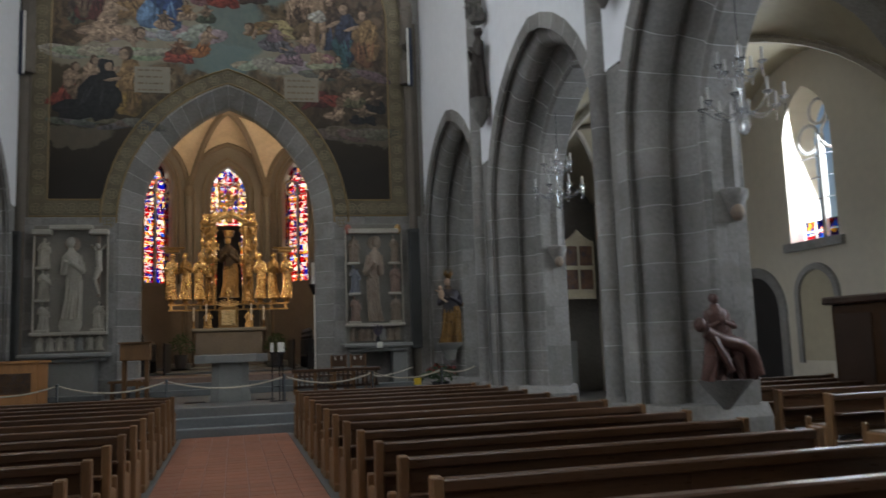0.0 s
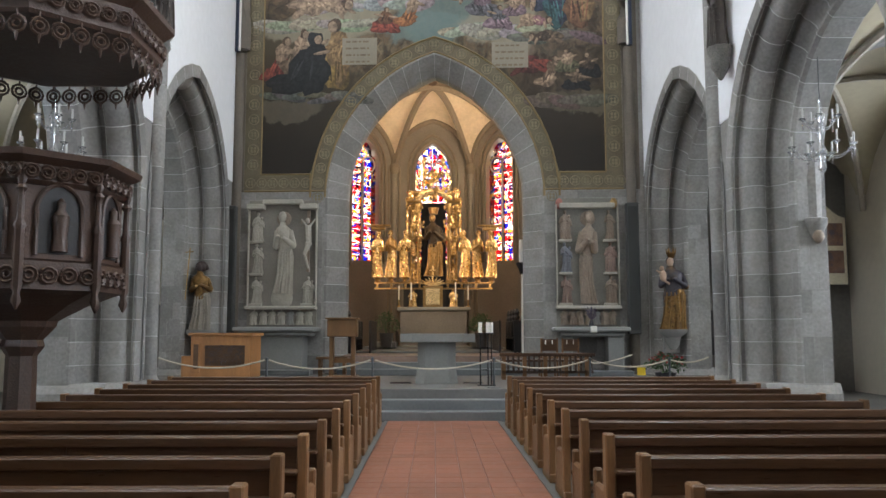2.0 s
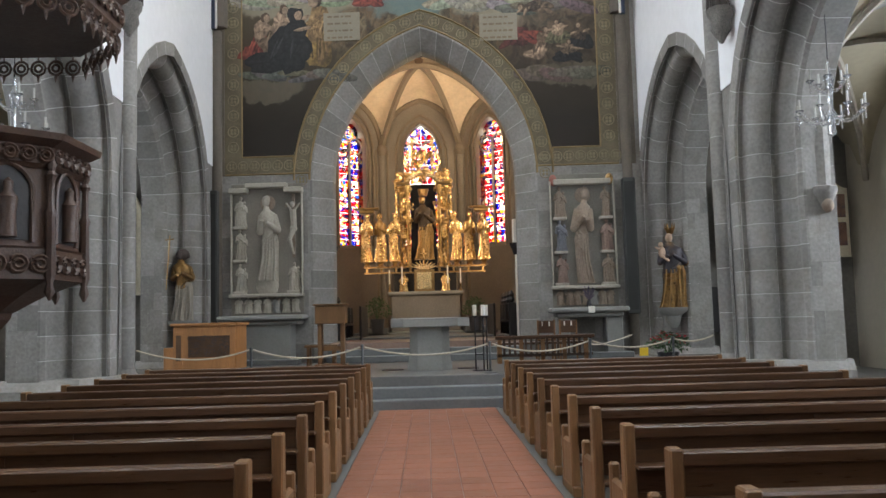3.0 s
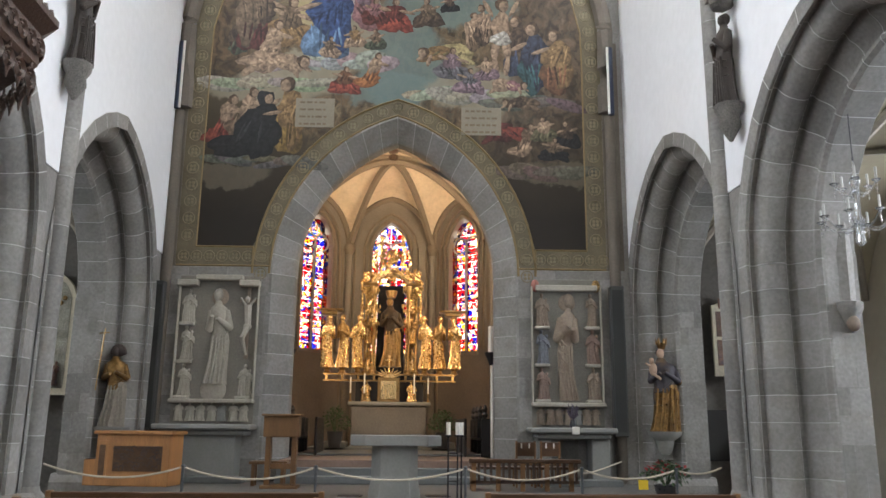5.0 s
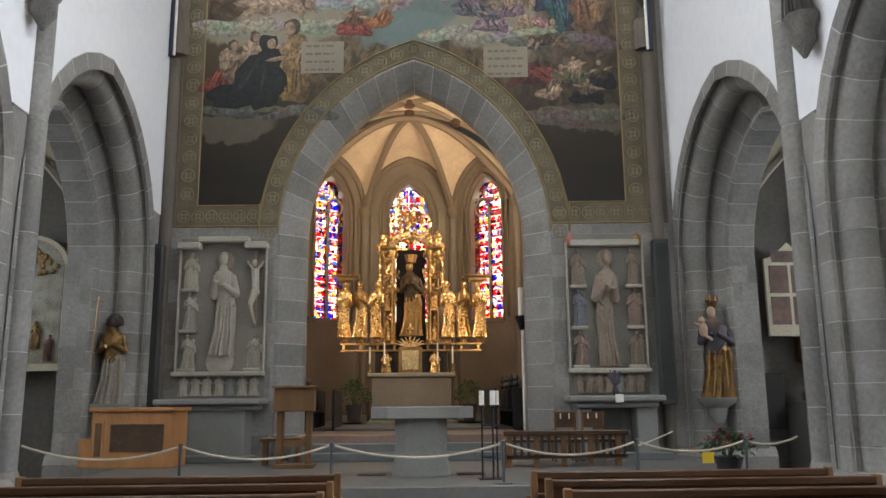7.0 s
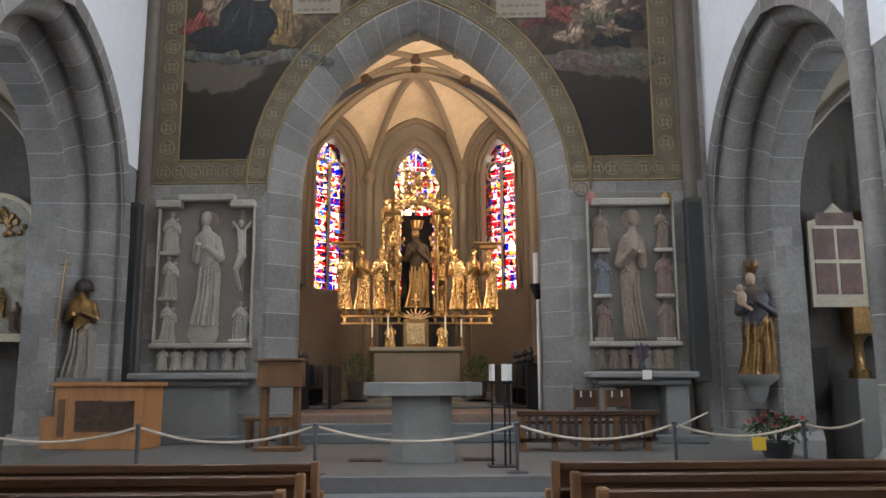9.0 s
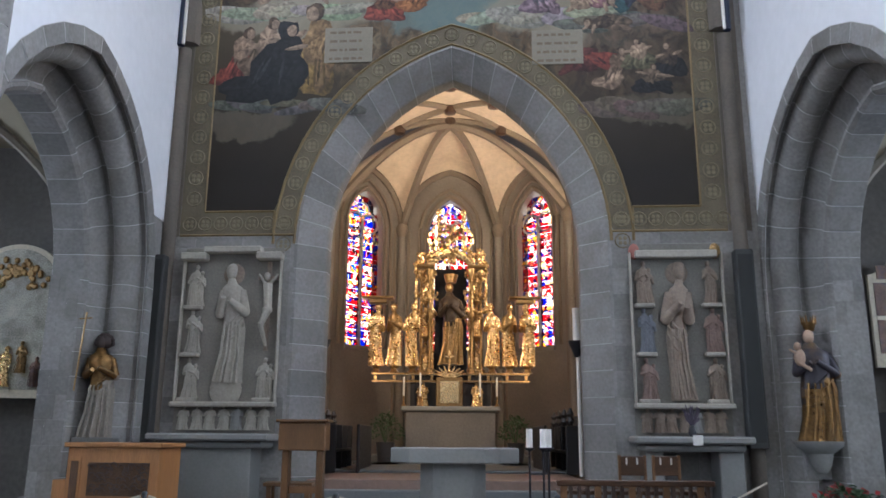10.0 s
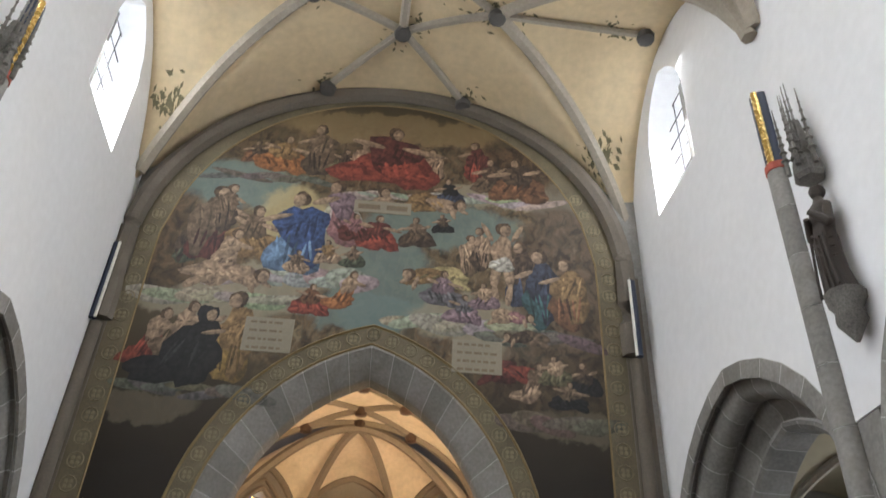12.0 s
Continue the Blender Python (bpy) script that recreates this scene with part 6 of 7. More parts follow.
        wall_part("frieze_figure", bm, m if k != 4 else ALTARSTONE, rl, "small kneeling frieze figure", smooth=True)
    # side altar below
    sa = thing("side_altar", "grey stone side altar table against the wall", "altar", "side altars")
    wall_part("slab", bx(u0 - 0.14, u1 + 0.12, -0.85, -0.03, 1.62, 1.74, bevel=0.03), ALTARSTONE, sa)
    wall_part("moulding", bx(u0, u1, -0.72, -0.03, 1.50, 1.62, bevel=0.04), ALTARSTONE, sa)
    if s < 0:
        wall_part("body", bx(u0 + 0.14, u1 - 0.22, -0.62, -0.03, ZSANCT, 1.50, bevel=0.01), ALTARSTONE, sa)
    else:
        for a, b in ((u0 + 0.04, u0 + 0.34), (u1 - 0.42, u1 - 0.02)):
            wall_part("leg", bx(a, b, -0.6, -0.03, ZSANCT, 1.50, bevel=0.02), ALTARSTONE, sa)
    wall_part("step", bx(u0 - 0.1, u1 + 0.1, -1.25, -0.85, ZSANCT, ZSANCT + 0.13, bevel=0.015), STEP, sa)

# vase and card on the south side altar
v = thing("flower_vase", "small dark vase of dried flowers with a white card", "vase")
bm = lathe(bmesh.new(), [(0.05, 0), (0.07, 0.06), (0.05, 0.14), (0.035, 0.18)], 10, (4.08, -0.6, 1.74))
wall_part("vase", bm, POT, v, smooth=True)
bm = bmesh.new()
rg = random.Random(8)
for _ in range(40):
    rod(bm, (4.08, -0.6, 1.9), (4.08 + rg.uniform(-.13, .13), -0.6 + rg.uniform(-.1, .1), 2.0 + rg.uniform(0, .25)), 0.004, 0.012, 4)
wall_part("dried_bouquet", bm, mat("dried_flower", (0.12, 0.10, 0.13), 0.9), v)
cd = wall_part("card", bx(4.02, 4.18, -0.87, -0.862, 1.60, 1.76), WHITE)
tagged(cd, "small white card leaning on the altar slab", "card")

# column loudspeakers in the corners, corner shafts with gilded bands
SPEAKER = mat("dark_grey_speaker", (0.042, 0.042, 0.04), 0.6, vary=0.2)
for s, u0, u1 in ((-1, -5.52, -5.18), (1, 5.06, 5.38)):
    sp = thing("column_speaker", "tall slim black column loudspeaker fixed in the corner", "loudspeaker", "column loudspeakers")
    wall_part("case", bx(u0, u1, -0.34, -0.12, 1.55, 4.95, bevel=0.02), SPEAKER, sp)
    wall_part("grille", bx(u0 + 0.04, u1 - 0.04, -0.352, -0.34, 1.65, 4.85), mat("dark_grille", (0.032, 0.033, 0.031), 0.9), sp)
    wall_part("bracket", bx(u0 + 0.1, u1 - 0.1, -0.13, 0.0, 3.1, 3.2), IRON, sp)
    sh = thing("corner_shaft", "slender grey corner shaft with a gilded band below the rib", "shaft", "corner shafts", "structure")
    u = s * 5.26
    # grey shaft coloured dark to carry the shade of the corner
    wall_part("shaft", rod(bmesh.new(), (u, -0.05, ZSANCT), (u, -0.05, 9.2), 0.13, n=12), RIB_AND_SHADE, sh, smooth=True)
    wall_part("band", rod(bmesh.new(), (u + s * 0.02, -0.24, 9.2), (u + s * 0.02, -0.24, 10.95), 0.07, n=12), BLUE_BAND, sh, "dark blue shaft band", smooth=True)
    wall_part("gilding", rod(bmesh.new(), (u - s * 0.05, -0.29, 9.2), (u - s * 0.05, -0.29, 10.95), 0.03, n=10), WHITE, sh, "pale gilded strip", smooth=True)

# ---- sanctuary furniture ----
d = thing("ambo_desk", "light oak reading desk with carved dark panels", "desk", at=pose(-4.92, 23.3, ZSANCT, 0, 0, -8))
part("body", bx(-0.74, 0.74, -0.32, 0.36, 0.0, 0.98, bevel=0.012), LIGHTOAK, d)
part("top", bx(-0.79, 0.79, -0.37, 0.41, 0.98, 1.05, bevel=0.012), LIGHTOAK, d)
CARVED = mat("carved_dark_oak", (0.12, 0.062, 0.028), 0.6, vary=0.5, grain=12, bump=0.9)
part("front_panel", bx(-0.38, 0.6, -0.335, -0.32, 0.28, 0.76, bevel=0.004), CARVED, d, "dark carved openwork panel")
bm = bmesh.new()
rg = random.Random(4)
for i in range(60):
    x, z = rg.uniform(-0.34, 0.56), rg.uniform(0.31, 0.73)
    tube(bm, [(x + 0.05 * math.cos(a), -0.342, z + 0.04 * math.sin(a)) for a in span(0, rg.uniform(3, 6), 7)], 0.008, 4)
part("carving", bm, DARKWOOD, d, "carved tendrils", smooth=True)["kind"] = "stuff"
part("side_strip", bx(-0.70, -0.50, -0.335, -0.32, 0.12, 0.86, bevel=0.004), LIGHTOAK, d)
part("side_carving", bx(-0.66, -0.54, -0.342, -0.335, 0.2, 0.78), CARVED, d)
part("step_box", bx(-1.0, -0.74, -0.25, 0.3, 0.0, 0.5, bevel=0.01), LIGHTOAK, d)

l = thing("lectern", "brown wooden lectern with a boxed top on two legs", "lectern")
part("top_box", bx(-2.4, -1.72, 22.5, 22.95, 1.5, 1.9, bevel=0.015), PEWEND, l)
part("slope", bx(-2.44, -1.68, 22.45, 22.98, 1.9, 1.94, bevel=0.01), PEWEND, l)
for x in (-2.36, -1.86):
    part("leg", bx(x, x + 0.1, 22.62, 22.84, ZSANCT + 0.06, 1.5, bevel=0.01), PEWEND, l)
part("foot", bx(-2.42, -1.7, 22.5, 22.96, ZSANCT, ZSANCT + 0.07, bevel=0.01), PEWEND, l)
part("crossbar", bx(-2.28, -1.84, 22.7, 22.76, 0.9, 1.0), PEWEND, l)
b = thing("server_stool", "low brown wooden stool behind the lectern", "stool")
part("seat", bx(-2.75, -2.0, 23.2, 23.6, 0.96, 1.02, bevel=0.01), PEWEND, b)
for x in (-2.7, -2.12):
    for y in (23.24, 23.5):
        part("leg", bx(x, x + 0.07, y, y + 0.06, ZSANCT, 0.96), PEWEND, b)

# slatted bench and two chairs
b = thing("slatted_bench", "long brown wooden bench with an upright slatted back", "bench")
part("top_rail", bx(1.55, 3.72, 22.15, 22.27, 1.06, 1.14, bevel=0.012), PEW, b)
part("lower_rail", bx(1.6, 3.68, 22.18, 22.24, 0.68, 0.74), DARKWOOD, b)
part("seat", bx(1.6, 3.68, 22.27, 22.7, 0.94, 0.99, bevel=0.01), PEW, b)
for i, x in enumerate(span(1.6, 3.6, 17)):
    part("slat", bx(x, x + (0.09 if i % 4 == 0 else 0.05), 22.18, 22.23, ZSANCT if i % 4 == 0 else 0.7, 1.06), DARKWOOD if i % 4 else PEWEND, b)
for x in (1.62, 3.58):
    part("leg", bx(x, x + 0.08, 22.6, 22.68, ZSANCT, 0.94), PEWEND, b)


def make_chair():
    c = thing("server_chair", "brown wooden chair with a bar back beside the altar", "chair", "server chairs")
    for x in (-0.21, 0.17):
        part("back_leg", bx(x, x + 0.04, -0.02, 0.03, 0.0, 0.92), PEWEND, c)
        part("front_leg", bx(x, x + 0.04, 0.36, 0.40, 0.0, 0.44), PEWEND, c)
    part("seat", bx(-0.22, 0.22, 0.0, 0.42, 0.44, 0.48, bevel=0.01), PEWEND, c)
    part("backrest", bx(-0.2, 0.2, -0.02, 0.0, 0.62, 0.9, bevel=0.006), PEW, c)
    for x in (-0.1, 0.06):
        part("label_tab", bx(x, x + 0.025, -0.026, -0.02, 0.78, 0.88), WHITE, c, "white paper tab")
    return c


c = make_chair()
c.location = (2.82, 23.2, ZSANCT)
copy_thing(c, pose(3.33, 23.2, ZSANCT))

# candle stand
cs = thing("candle_stand", "black iron stand with three thick white candles", "candle stand")
for i, (x, y, z) in enumerate(((1.0, 20.2, 1.58), (1.15, 20.12, 1.58), (1.23, 20.3, 1.58))):
    part("leg", rod(bmesh.new(), (x, y, ZSANCT), (x, y, z), 0.014, n=8), IRON, cs)
    part("dish", lathe(bmesh.new(), [(0.02, -0.03), (0.06, 0.0), (0.06, 0.012)], 12, (x, y, z)), IRON, cs, smooth=True)
    cn = part("candle", rod(bmesh.new(), (x, y, z + 0.012), (x, y, z + 0.22), 0.038, n=14), WHITE, cs, "thick white candle", smooth=True)
    part("wick", rod(bmesh.new(), (x, y, z + 0.22), (x, y, z + 0.24), 0.003, n=5), IRON, cn)
for z in (0.85, 1.3):
    part("brace", tube(bmesh.new(), [(1.0, 20.2, z), (1.15, 20.12, z), (1.23, 20.3, z), (1.0, 20.2, z)], 0.01, 6), IRON, cs)
part("flat_base", bx(0.94, 1.3, 20.05, 20.36, ZSANCT, ZSANCT + 0.015), IRON, cs)

# rope barrier
POSTX = [-3.15, -1.12, 1.22, 3.08, 4.62]
STEEL = mat("grey_steel_post", (0.12, 0.13, 0.14), 0.4, 0.8)
for x in POSTX:
    p = thing("barrier_post", "slim grey steel barrier post on a round foot", "post", "rope barrier posts")
    part("rod", rod(bmesh.new(), (x, 19.5, ZSANCT), (x, 19.5, 1.09), 0.022, n=10), STEEL, p, smooth=True)
    part("knob", ball(bmesh.new(), (x, 19.5, 1.1), 0.032, 0.032, 0.025, 10), STEEL, p, smooth=True)
    part("foot", lathe(bmesh.new(), [(0.13, 0), (0.13, 0.012), (0.05, 0.03)], 14, (x, 19.5, ZSANCT)), STEEL, p, smooth=True)
ends = [(-5.2, 19.3, 1.12)] + [(x, 19.5, 1.07) for x in POSTX] + [(5.45, 19.6, 1.12)]
for a, b in zip(ends, ends[1:]):
    L = b[0] - a[0]
    ofs = 0.04
    pts = [(a[0] + ofs + (L - 2 * ofs) * t, a[1] + (b[1] - a[1]) * t, a[2] + (b[2] - a[2]) * t - 0.17 * (1 - (2 * t - 1) ** 2) * min(1, L / 2)) for t in span(0, 1, 16)]
    tagged(link("barrier_rope", tube(bmesh.new(), pts, 0.016, 7), ROPE, smooth=True), "natural fibre rope hanging between barrier posts", "rope", "barrier ropes")
tagged(link("barrier_rope", tube(bmesh.new(), [(3.08 + 0.7 * t + 1.0 * t * t, 19.5 + 3.6 * t, 1.07 - 0.5 * t * (1 - t)) for t in span(0, 1, 12)], 0.014, 6), ROPE, smooth=True), "natural fibre rope running back to the pier", "rope", "barrier ropes")
cdy = link("yellow_card", bx(3.98, 4.14, 19.46, 19.466, 0.78, 0.93), mat("yellow_paper", (0.75, 0.52, 0.03), 0.6, vary=0.05))
tagged(cdy, "yellow notice card hanging from the rope", "card")
plant("poinsettia", "red and green potted plant on the sanctuary floor", (5.0, 21.1, ZSANCT), 0.42, 0.62, 7, red=0.16, pot=0.22)

# painted statues at the responds
SKIN = mat("painted_flesh", (0.45, 0.31, 0.22), 0.6, vary=0.15)
DARKCLOAK = mat("dark_painted_cloak", (0.05, 0.032, 0.035), 0.5, vary=0.4)
DARKGILT = mat("dark_gilt_polychrome", (0.21, 0.12, 0.042), 0.36, 0.85, vary=0.6, grain=2.5, bump=0.15, spots=0.75, spot=(0.035, 0.022, 0.016))
DARKSKIN = mat("darkened_flesh", (0.05, 0.033, 0.028), 0.6, vary=0.3)
CLOAKGILT = mat("dark_blue_gilt_cloak", (0.032, 0.028, 0.036), 0.45, 0.2, vary=0.5, grain=3, spots=0.55, spot=(0.30, 0.18, 0.06))
PALEROBE = mat("pale_painted_robe", (0.26, 0.23, 0.19), 0.7, vary=0.3)


def child_and_crown(bm):
    lathe(bm, [(0.08, 0), (0.1, 0.05), (0.13, 0.16), (0.09, 0.15)], 9, (0, 0.02, 1.95))
    for k in range(6):
        a = 2 * math.pi * k / 6
        rod(bm, (0.11 * math.cos(a), 0.02 + 0.11 * math.sin(a), 2.08), (0.13 * math.cos(a), 0.02 + 0.13 * math.sin(a), 2.24), 0.03, 0.008, 5)
    for f in bm.faces:
        if f.material_index == 0 and f.calc_center_median().z > 1.94:
            f.material_index = 4
    ball(bm, (-0.24, -0.17, 1.46), 0.1, 0.1, 0.16, 9)
    ball(bm, (-0.27, -0.19, 1.66), 0.065, 0.068, 0.08, 9)
    rod(bm, (-0.26, -0.2, 1.38), (-0.08, -0.27, 1.22), 0.05, 0.03, 7)
    rod(bm, (-0.3, -0.2, 1.54), (-0.42, -0.26, 1.6), 0.03, 0.02, 6)


figure("madonna_statue", "gilt robed and crowned statue holding a child on a stone bracket", "statue", "respond statues", (6.1, 24.15, 1.68), 2.0, (DARKGILT, CLOAKGILT, SKIN, SKIN, DARKGILT), seed=11, girth=1.22, extras=child_and_crown, turn=-12).scale = (0.92, 0.92, 0.92)


def cross_staff(bm):
    rod(bm, (-0.34, -0.2, 0.75), (-0.25, -0.24, 2.05), 0.014, n=7)
    rod(bm, (-0.36, -0.235, 1.94), (-0.16, -0.24, 1.96), 0.013, n=6)
    for f in list(bm.faces):
        f.tag = True
    ball(bm, (0.02, 0.05, 1.6), 0.145, 0.11, 0.13, 12)
    for k in range(9):
        a = math.pi * (k / 8)
        ball(bm, (0.02 + 0.13 * math.cos(a), 0.02, 1.56 + 0.14 * math.sin(a)), 0.045, 0.045, 0.05, 7)
    for f in bm.faces:
        if not f.tag:
            f.material_index = 2


figure("staff_statue", "painted robed statue with a tall cross staff on a stone bracket", "statue", "respond statues", (-5.85, 24.25, 1.66), 1.7, (PALEROBE, DARKGILT, DARKSKIN, DARKGOLD), seed=23, girth=1.02, extras=cross_staff, turn=10)
for x, y, z in ((6.1, 24.2, 1.68), (-5.85, 24.3, 1.66)):
    k = link("statue_bracket", lathe(bmesh.new(), [(0.08, -0.5), (0.16, -0.38), (0.2, -0.2), (0.36, -0.08), (0.38, 0.0)], 12, (x, y, z)), ALTARSTONE, smooth=True)
    tagged(k, "moulded grey stone bracket under a statue", "bracket", "statue brackets")
    bk = link("bracket_pier", bx(x - 0.2, x + 0.2, y + 0.1, y + 0.8, z - 0.6, z - 0.1), STONE)
    tagged(bk, "stone block carrying the statue bracket", "bracket", "statue brackets")

# ---- pulpit ----
PC = Vector((-4.33, 12.6, 0))


def octa(bm, prof, n=8, c=PC, rot=math.pi / 8):
    rings = [[bm.verts.new((c.x + r * math.cos(rot + 2 * math.pi * k / n), c.y + r * math.sin(rot + 2 * math.pi * k / n), z)) for k in range(n)] for r, z in prof]
    for a, b in zip(rings, rings[1:]):
        for k in range(n):
            bm.faces.new((a[k], a[(k + 1) % n], b[(k + 1) % n], b[k]))
    bm.faces.new(rings[0]), bm.faces.new(rings[-1])
    return bm


PALEWOOD = mat("brown_pulpit_panel", (0.085, 0.046, 0.03), 0.5, vary=0.3, grain=5, bump=0.2)
pu = thing("pulpit", "dark carved wooden pulpit with pointed niches and a broad sounding board", "pulpit")
part("post", octa(bmesh.new(), [(0.3, 0), (0.3, 0.25), (0.17, 0.34), (0.15, 1.35), (0.22, 1.45), (0.2, 1.52), (0.32, 1.66), (0.34, 1.74)]), DARKWOOD, pu)
part("base", octa(bmesh.new(), [(0.34, 1.72), (0.62, 1.88), (0.86, 1.98), (0.98, 2.02), (0.98, 2.3), (1.0, 2.32)]), DARKWOOD, pu)
part("tub", octa(bmesh.new(), [(0.93, 2.3), (0.93, 3.1)]), PALEWOOD, pu)
part("cornice", octa(bmesh.new(), [(0.96, 3.06), (1.0, 3.1), (1.0, 3.26), (1.12, 3.32), (1.14, 3.38), (0.95, 3.38)]), DARKWOOD, pu)
part("canopy", octa(bmesh.new(), [(1.28, 4.67), (1.31, 4.71), (1.31, 4.99), (1.43, 5.09), (1.43, 5.15), (1.2, 5.30), (0.7, 5.45), (0.5, 5.85), (0.2, 6.55), (0.03, 7.25)]), DARKWOOD, pu)
bm = octa(bmesh.new(), [(1.24, 4.69), (1.2, 4.77), (0.25, 4.85)])
part("canopy_soffit", bm, PALEWOOD, pu)
part("back_board", bx(-5.34, -5.2, 12.1, 13.1, 2.2, 4.85), DARKWOOD, pu)
for k in range(8):
    an = math.pi / 8 + 2 * math.pi * k / 8
    am = an + math.pi / 8
    x, y = PC.x + 0.98 * math.cos(an), PC.y + 0.98 * math.sin(an)
    # corner buttress with pinnacle and pendant
    part("buttress", lathe(bmesh.new(), [(0.01, 1.82), (0.05, 1.9), (0.03, 1.98), (0.055, 2.05), (0.045, 2.6), (0.06, 2.64), (0.035, 2.7), (0.03, 2.95), (0.055, 3.0), (0.03, 3.04), (0.05, 3.1), (0.008, 3.2)], 7, (x, y, 0)), DARKWOOD, pu, smooth=True)
    # niche arch, flat black sheet for the shade of a recess, and small figure
    F = Matrix(((-math.sin(am), -math.cos(am), 0, PC.x + 0.862 * math.cos(am)), (math.cos(am), -math.sin(am), 0, PC.y + 0.862 * math.sin(am)), (0, 0, 1, 0), (0, 0, 0, 1)))
    nc = part("niche", strip(bmesh.new(), span(-0.2, 0.2, 12), lambda u: 2.38, lambda u: max(2.4, arch_z(u, 0.201, 0.05, 2.82)), -0.012, 0.002, F), BLACKWOOD, pu)
    part("niche_arch", tube(bmesh.new(), [F @ Vector((u, -0.02, z)) for u, z in arch_curve(0.22, 0.05, 2.82, 2.36, 8, 0, 2)], 0.025, 6), DARKWOOD, nc, smooth=True)
    c = F @ Vector((0, -0.05, 2.4))
    bm = bmesh.new()
    lathe(bm, [(0.08, 0), (0.07, 0.2), (0.085, 0.36), (0.04, 0.42), (0.045, 0.5), (0.01, 0.54)], 9, c)
    part("niche_figure", bm, DARKWOOD, nc, "small carved niche figure", smooth=True)
    # pierced friezes on tub and canopy: rings and leaves
    for R, z0, dz, nn in ((0.915, 2.16, 0.09, 4), (0.935, 3.18, 0.07, 5), (1.225, 4.85, 0.12, 6), (1.19, 4.55, 0.10, 5)):
        bm = bmesh.new()
        side_len = 2 * R * math.tan(math.pi / 8)
        for i in range(nn):
            u = -side_len / 2 + (i + 0.5) * side_len / nn
            cx, cy = PC.x + (R + 0.015) * math.cos(am) - u * math.sin(am), PC.y + (R + 0.015) * math.sin(am) + u * math.cos(am)
            r = min(side_len / nn * 0.42, dz)
            for rr_, ph in ((r, 0), (r * 0.5, 1)):
                tube(bm, [(cx - rr_ * math.cos(a) * math.sin(am), cy + rr_ * math.cos(a) * math.cos(am), z0 + rr_ * math.sin(a)) for a in span(0, 2 * math.pi, 10)], 0.016, 4)
            if z0 == 4.55:
                rod(bm, (cx, cy, z0 - r), (cx, cy, z0 - r - 0.09), 0.022, 0.004, 6)
                rod(bm, (cx, cy, z0 + r), (cx, cy, z0 + r + 0.06), 0.012, 0.012, 5)
        part("pierced_frieze", bm, DARKWOOD, pu, "pierced carved frieze", smooth=True)["kind"] = "stuff"
    for i in range(9):
        f = (i + 0.5) / 9
        a0, a1 = an, an + math.pi / 4
        cx = PC.x + 1.38 * ((1 - f) * math.cos(a0) + f * math.cos(a1))
        cy = PC.y + 1.38 * ((1 - f) * math.sin(a0) + f * math.sin(a1))
        part("crest_leaf", rod(bmesh.new(), (cx, cy, 5.13), (cx, cy, 5.22), 0.045, 0.02, 5), DARKWOOD, pu)
    part("canopy_rib", rod(bmesh.new(), (PC.x + 0.3 * math.cos(an), PC.y + 0.3 * math.sin(an), 4.82), (PC.x + 1.23 * math.cos(an), PC.y + 1.23 * math.sin(an), 4.71), 0.025, n=6), DARKWOOD, pu)
# ---- crystal chandeliers ----
CRYSTAL = bpy.data.materials.new("crystal_glass")
CRYSTAL.use_nodes = True
_c = CRYSTAL.node_tree.nodes["Principled BSDF"]
_c.inputs["Transmission Weight"].default_value, _c.inputs["Roughness"].default_value, _c.inputs["IOR"].default_value = 0.9, 0.08, 1.5
_c.inputs["Base Color"].default_value = (0.9, 0.92, 0.95, 1)


IVORY = mat("ivory_candle", (0.42, 0.41, 0.38), 0.5, vary=0.06)


def make_chandelier():
    c = thing("chandelier", "crystal chandelier with two tiers of glass arms and white candles", "chandelier", "aisle chandeliers")
    part("stem", lathe(bmesh.new(), [(0.02, -0.35), (0.07, -0.3), (0.05, -0.15), (0.09, 0.0), (0.04, 0.1), (0.05, 0.5), (0.08, 0.6), (0.03, 0.7), (0.015, 0.95)], 10), CRYSTAL, c, smooth=True)
    part("chain", rod(bmesh.new(), (0, 0, 0.9), (0, 0, 2.0), 0.008, n=5), IRON, c)
    for tier, R, n, z in ((0, 0.5, 8, 0.0), (1, 0.28, 5, 0.5)):
        for k in range(n):
            a = 2 * math.pi * k / n + tier * 0.4
            ux, uy = math.cos(a), math.sin(a)
            arm = part("arm", tube(bmesh.new(), [(R * t * ux, R * t * uy, z - 0.14 * math.sin(t * math.pi) + 0.06 * t) for t in span(0, 1, 8)], 0.014, 6), CRYSTAL, c, smooth=True)
            part("drip_pan", lathe(bmesh.new(), [(0.015, -0.03), (0.06, 0.0), (0.065, 0.012)], 10, (R * ux, R * uy, z + 0.06)), CRYSTAL, arm, smooth=True)
            part("candle", rod(bmesh.new(), (R * ux, R * uy, z + 0.07), (R * ux, R * uy, z + 0.25), 0.018, n=8), IVORY, arm, "white candle", smooth=True)
            bm = bmesh.new()
            for j in range(3):
                rod(bm, (R * ux, R * uy, z + 0.03 - 0.06 * j), (R * ux, R * uy, z - 0.025 - 0.06 * j), 0.018, 0.004, 6)
            part("drop", bm, CRYSTAL, arm)
    return c


ch = make_chandelier()
ch.location = (6.53, 16.97, 4.6)
for x, y, z in ((6.5, 10.9, 4.5), (-6.3, 17.1, 4.6)):
    copy_thing(ch, pose(x, y, z))

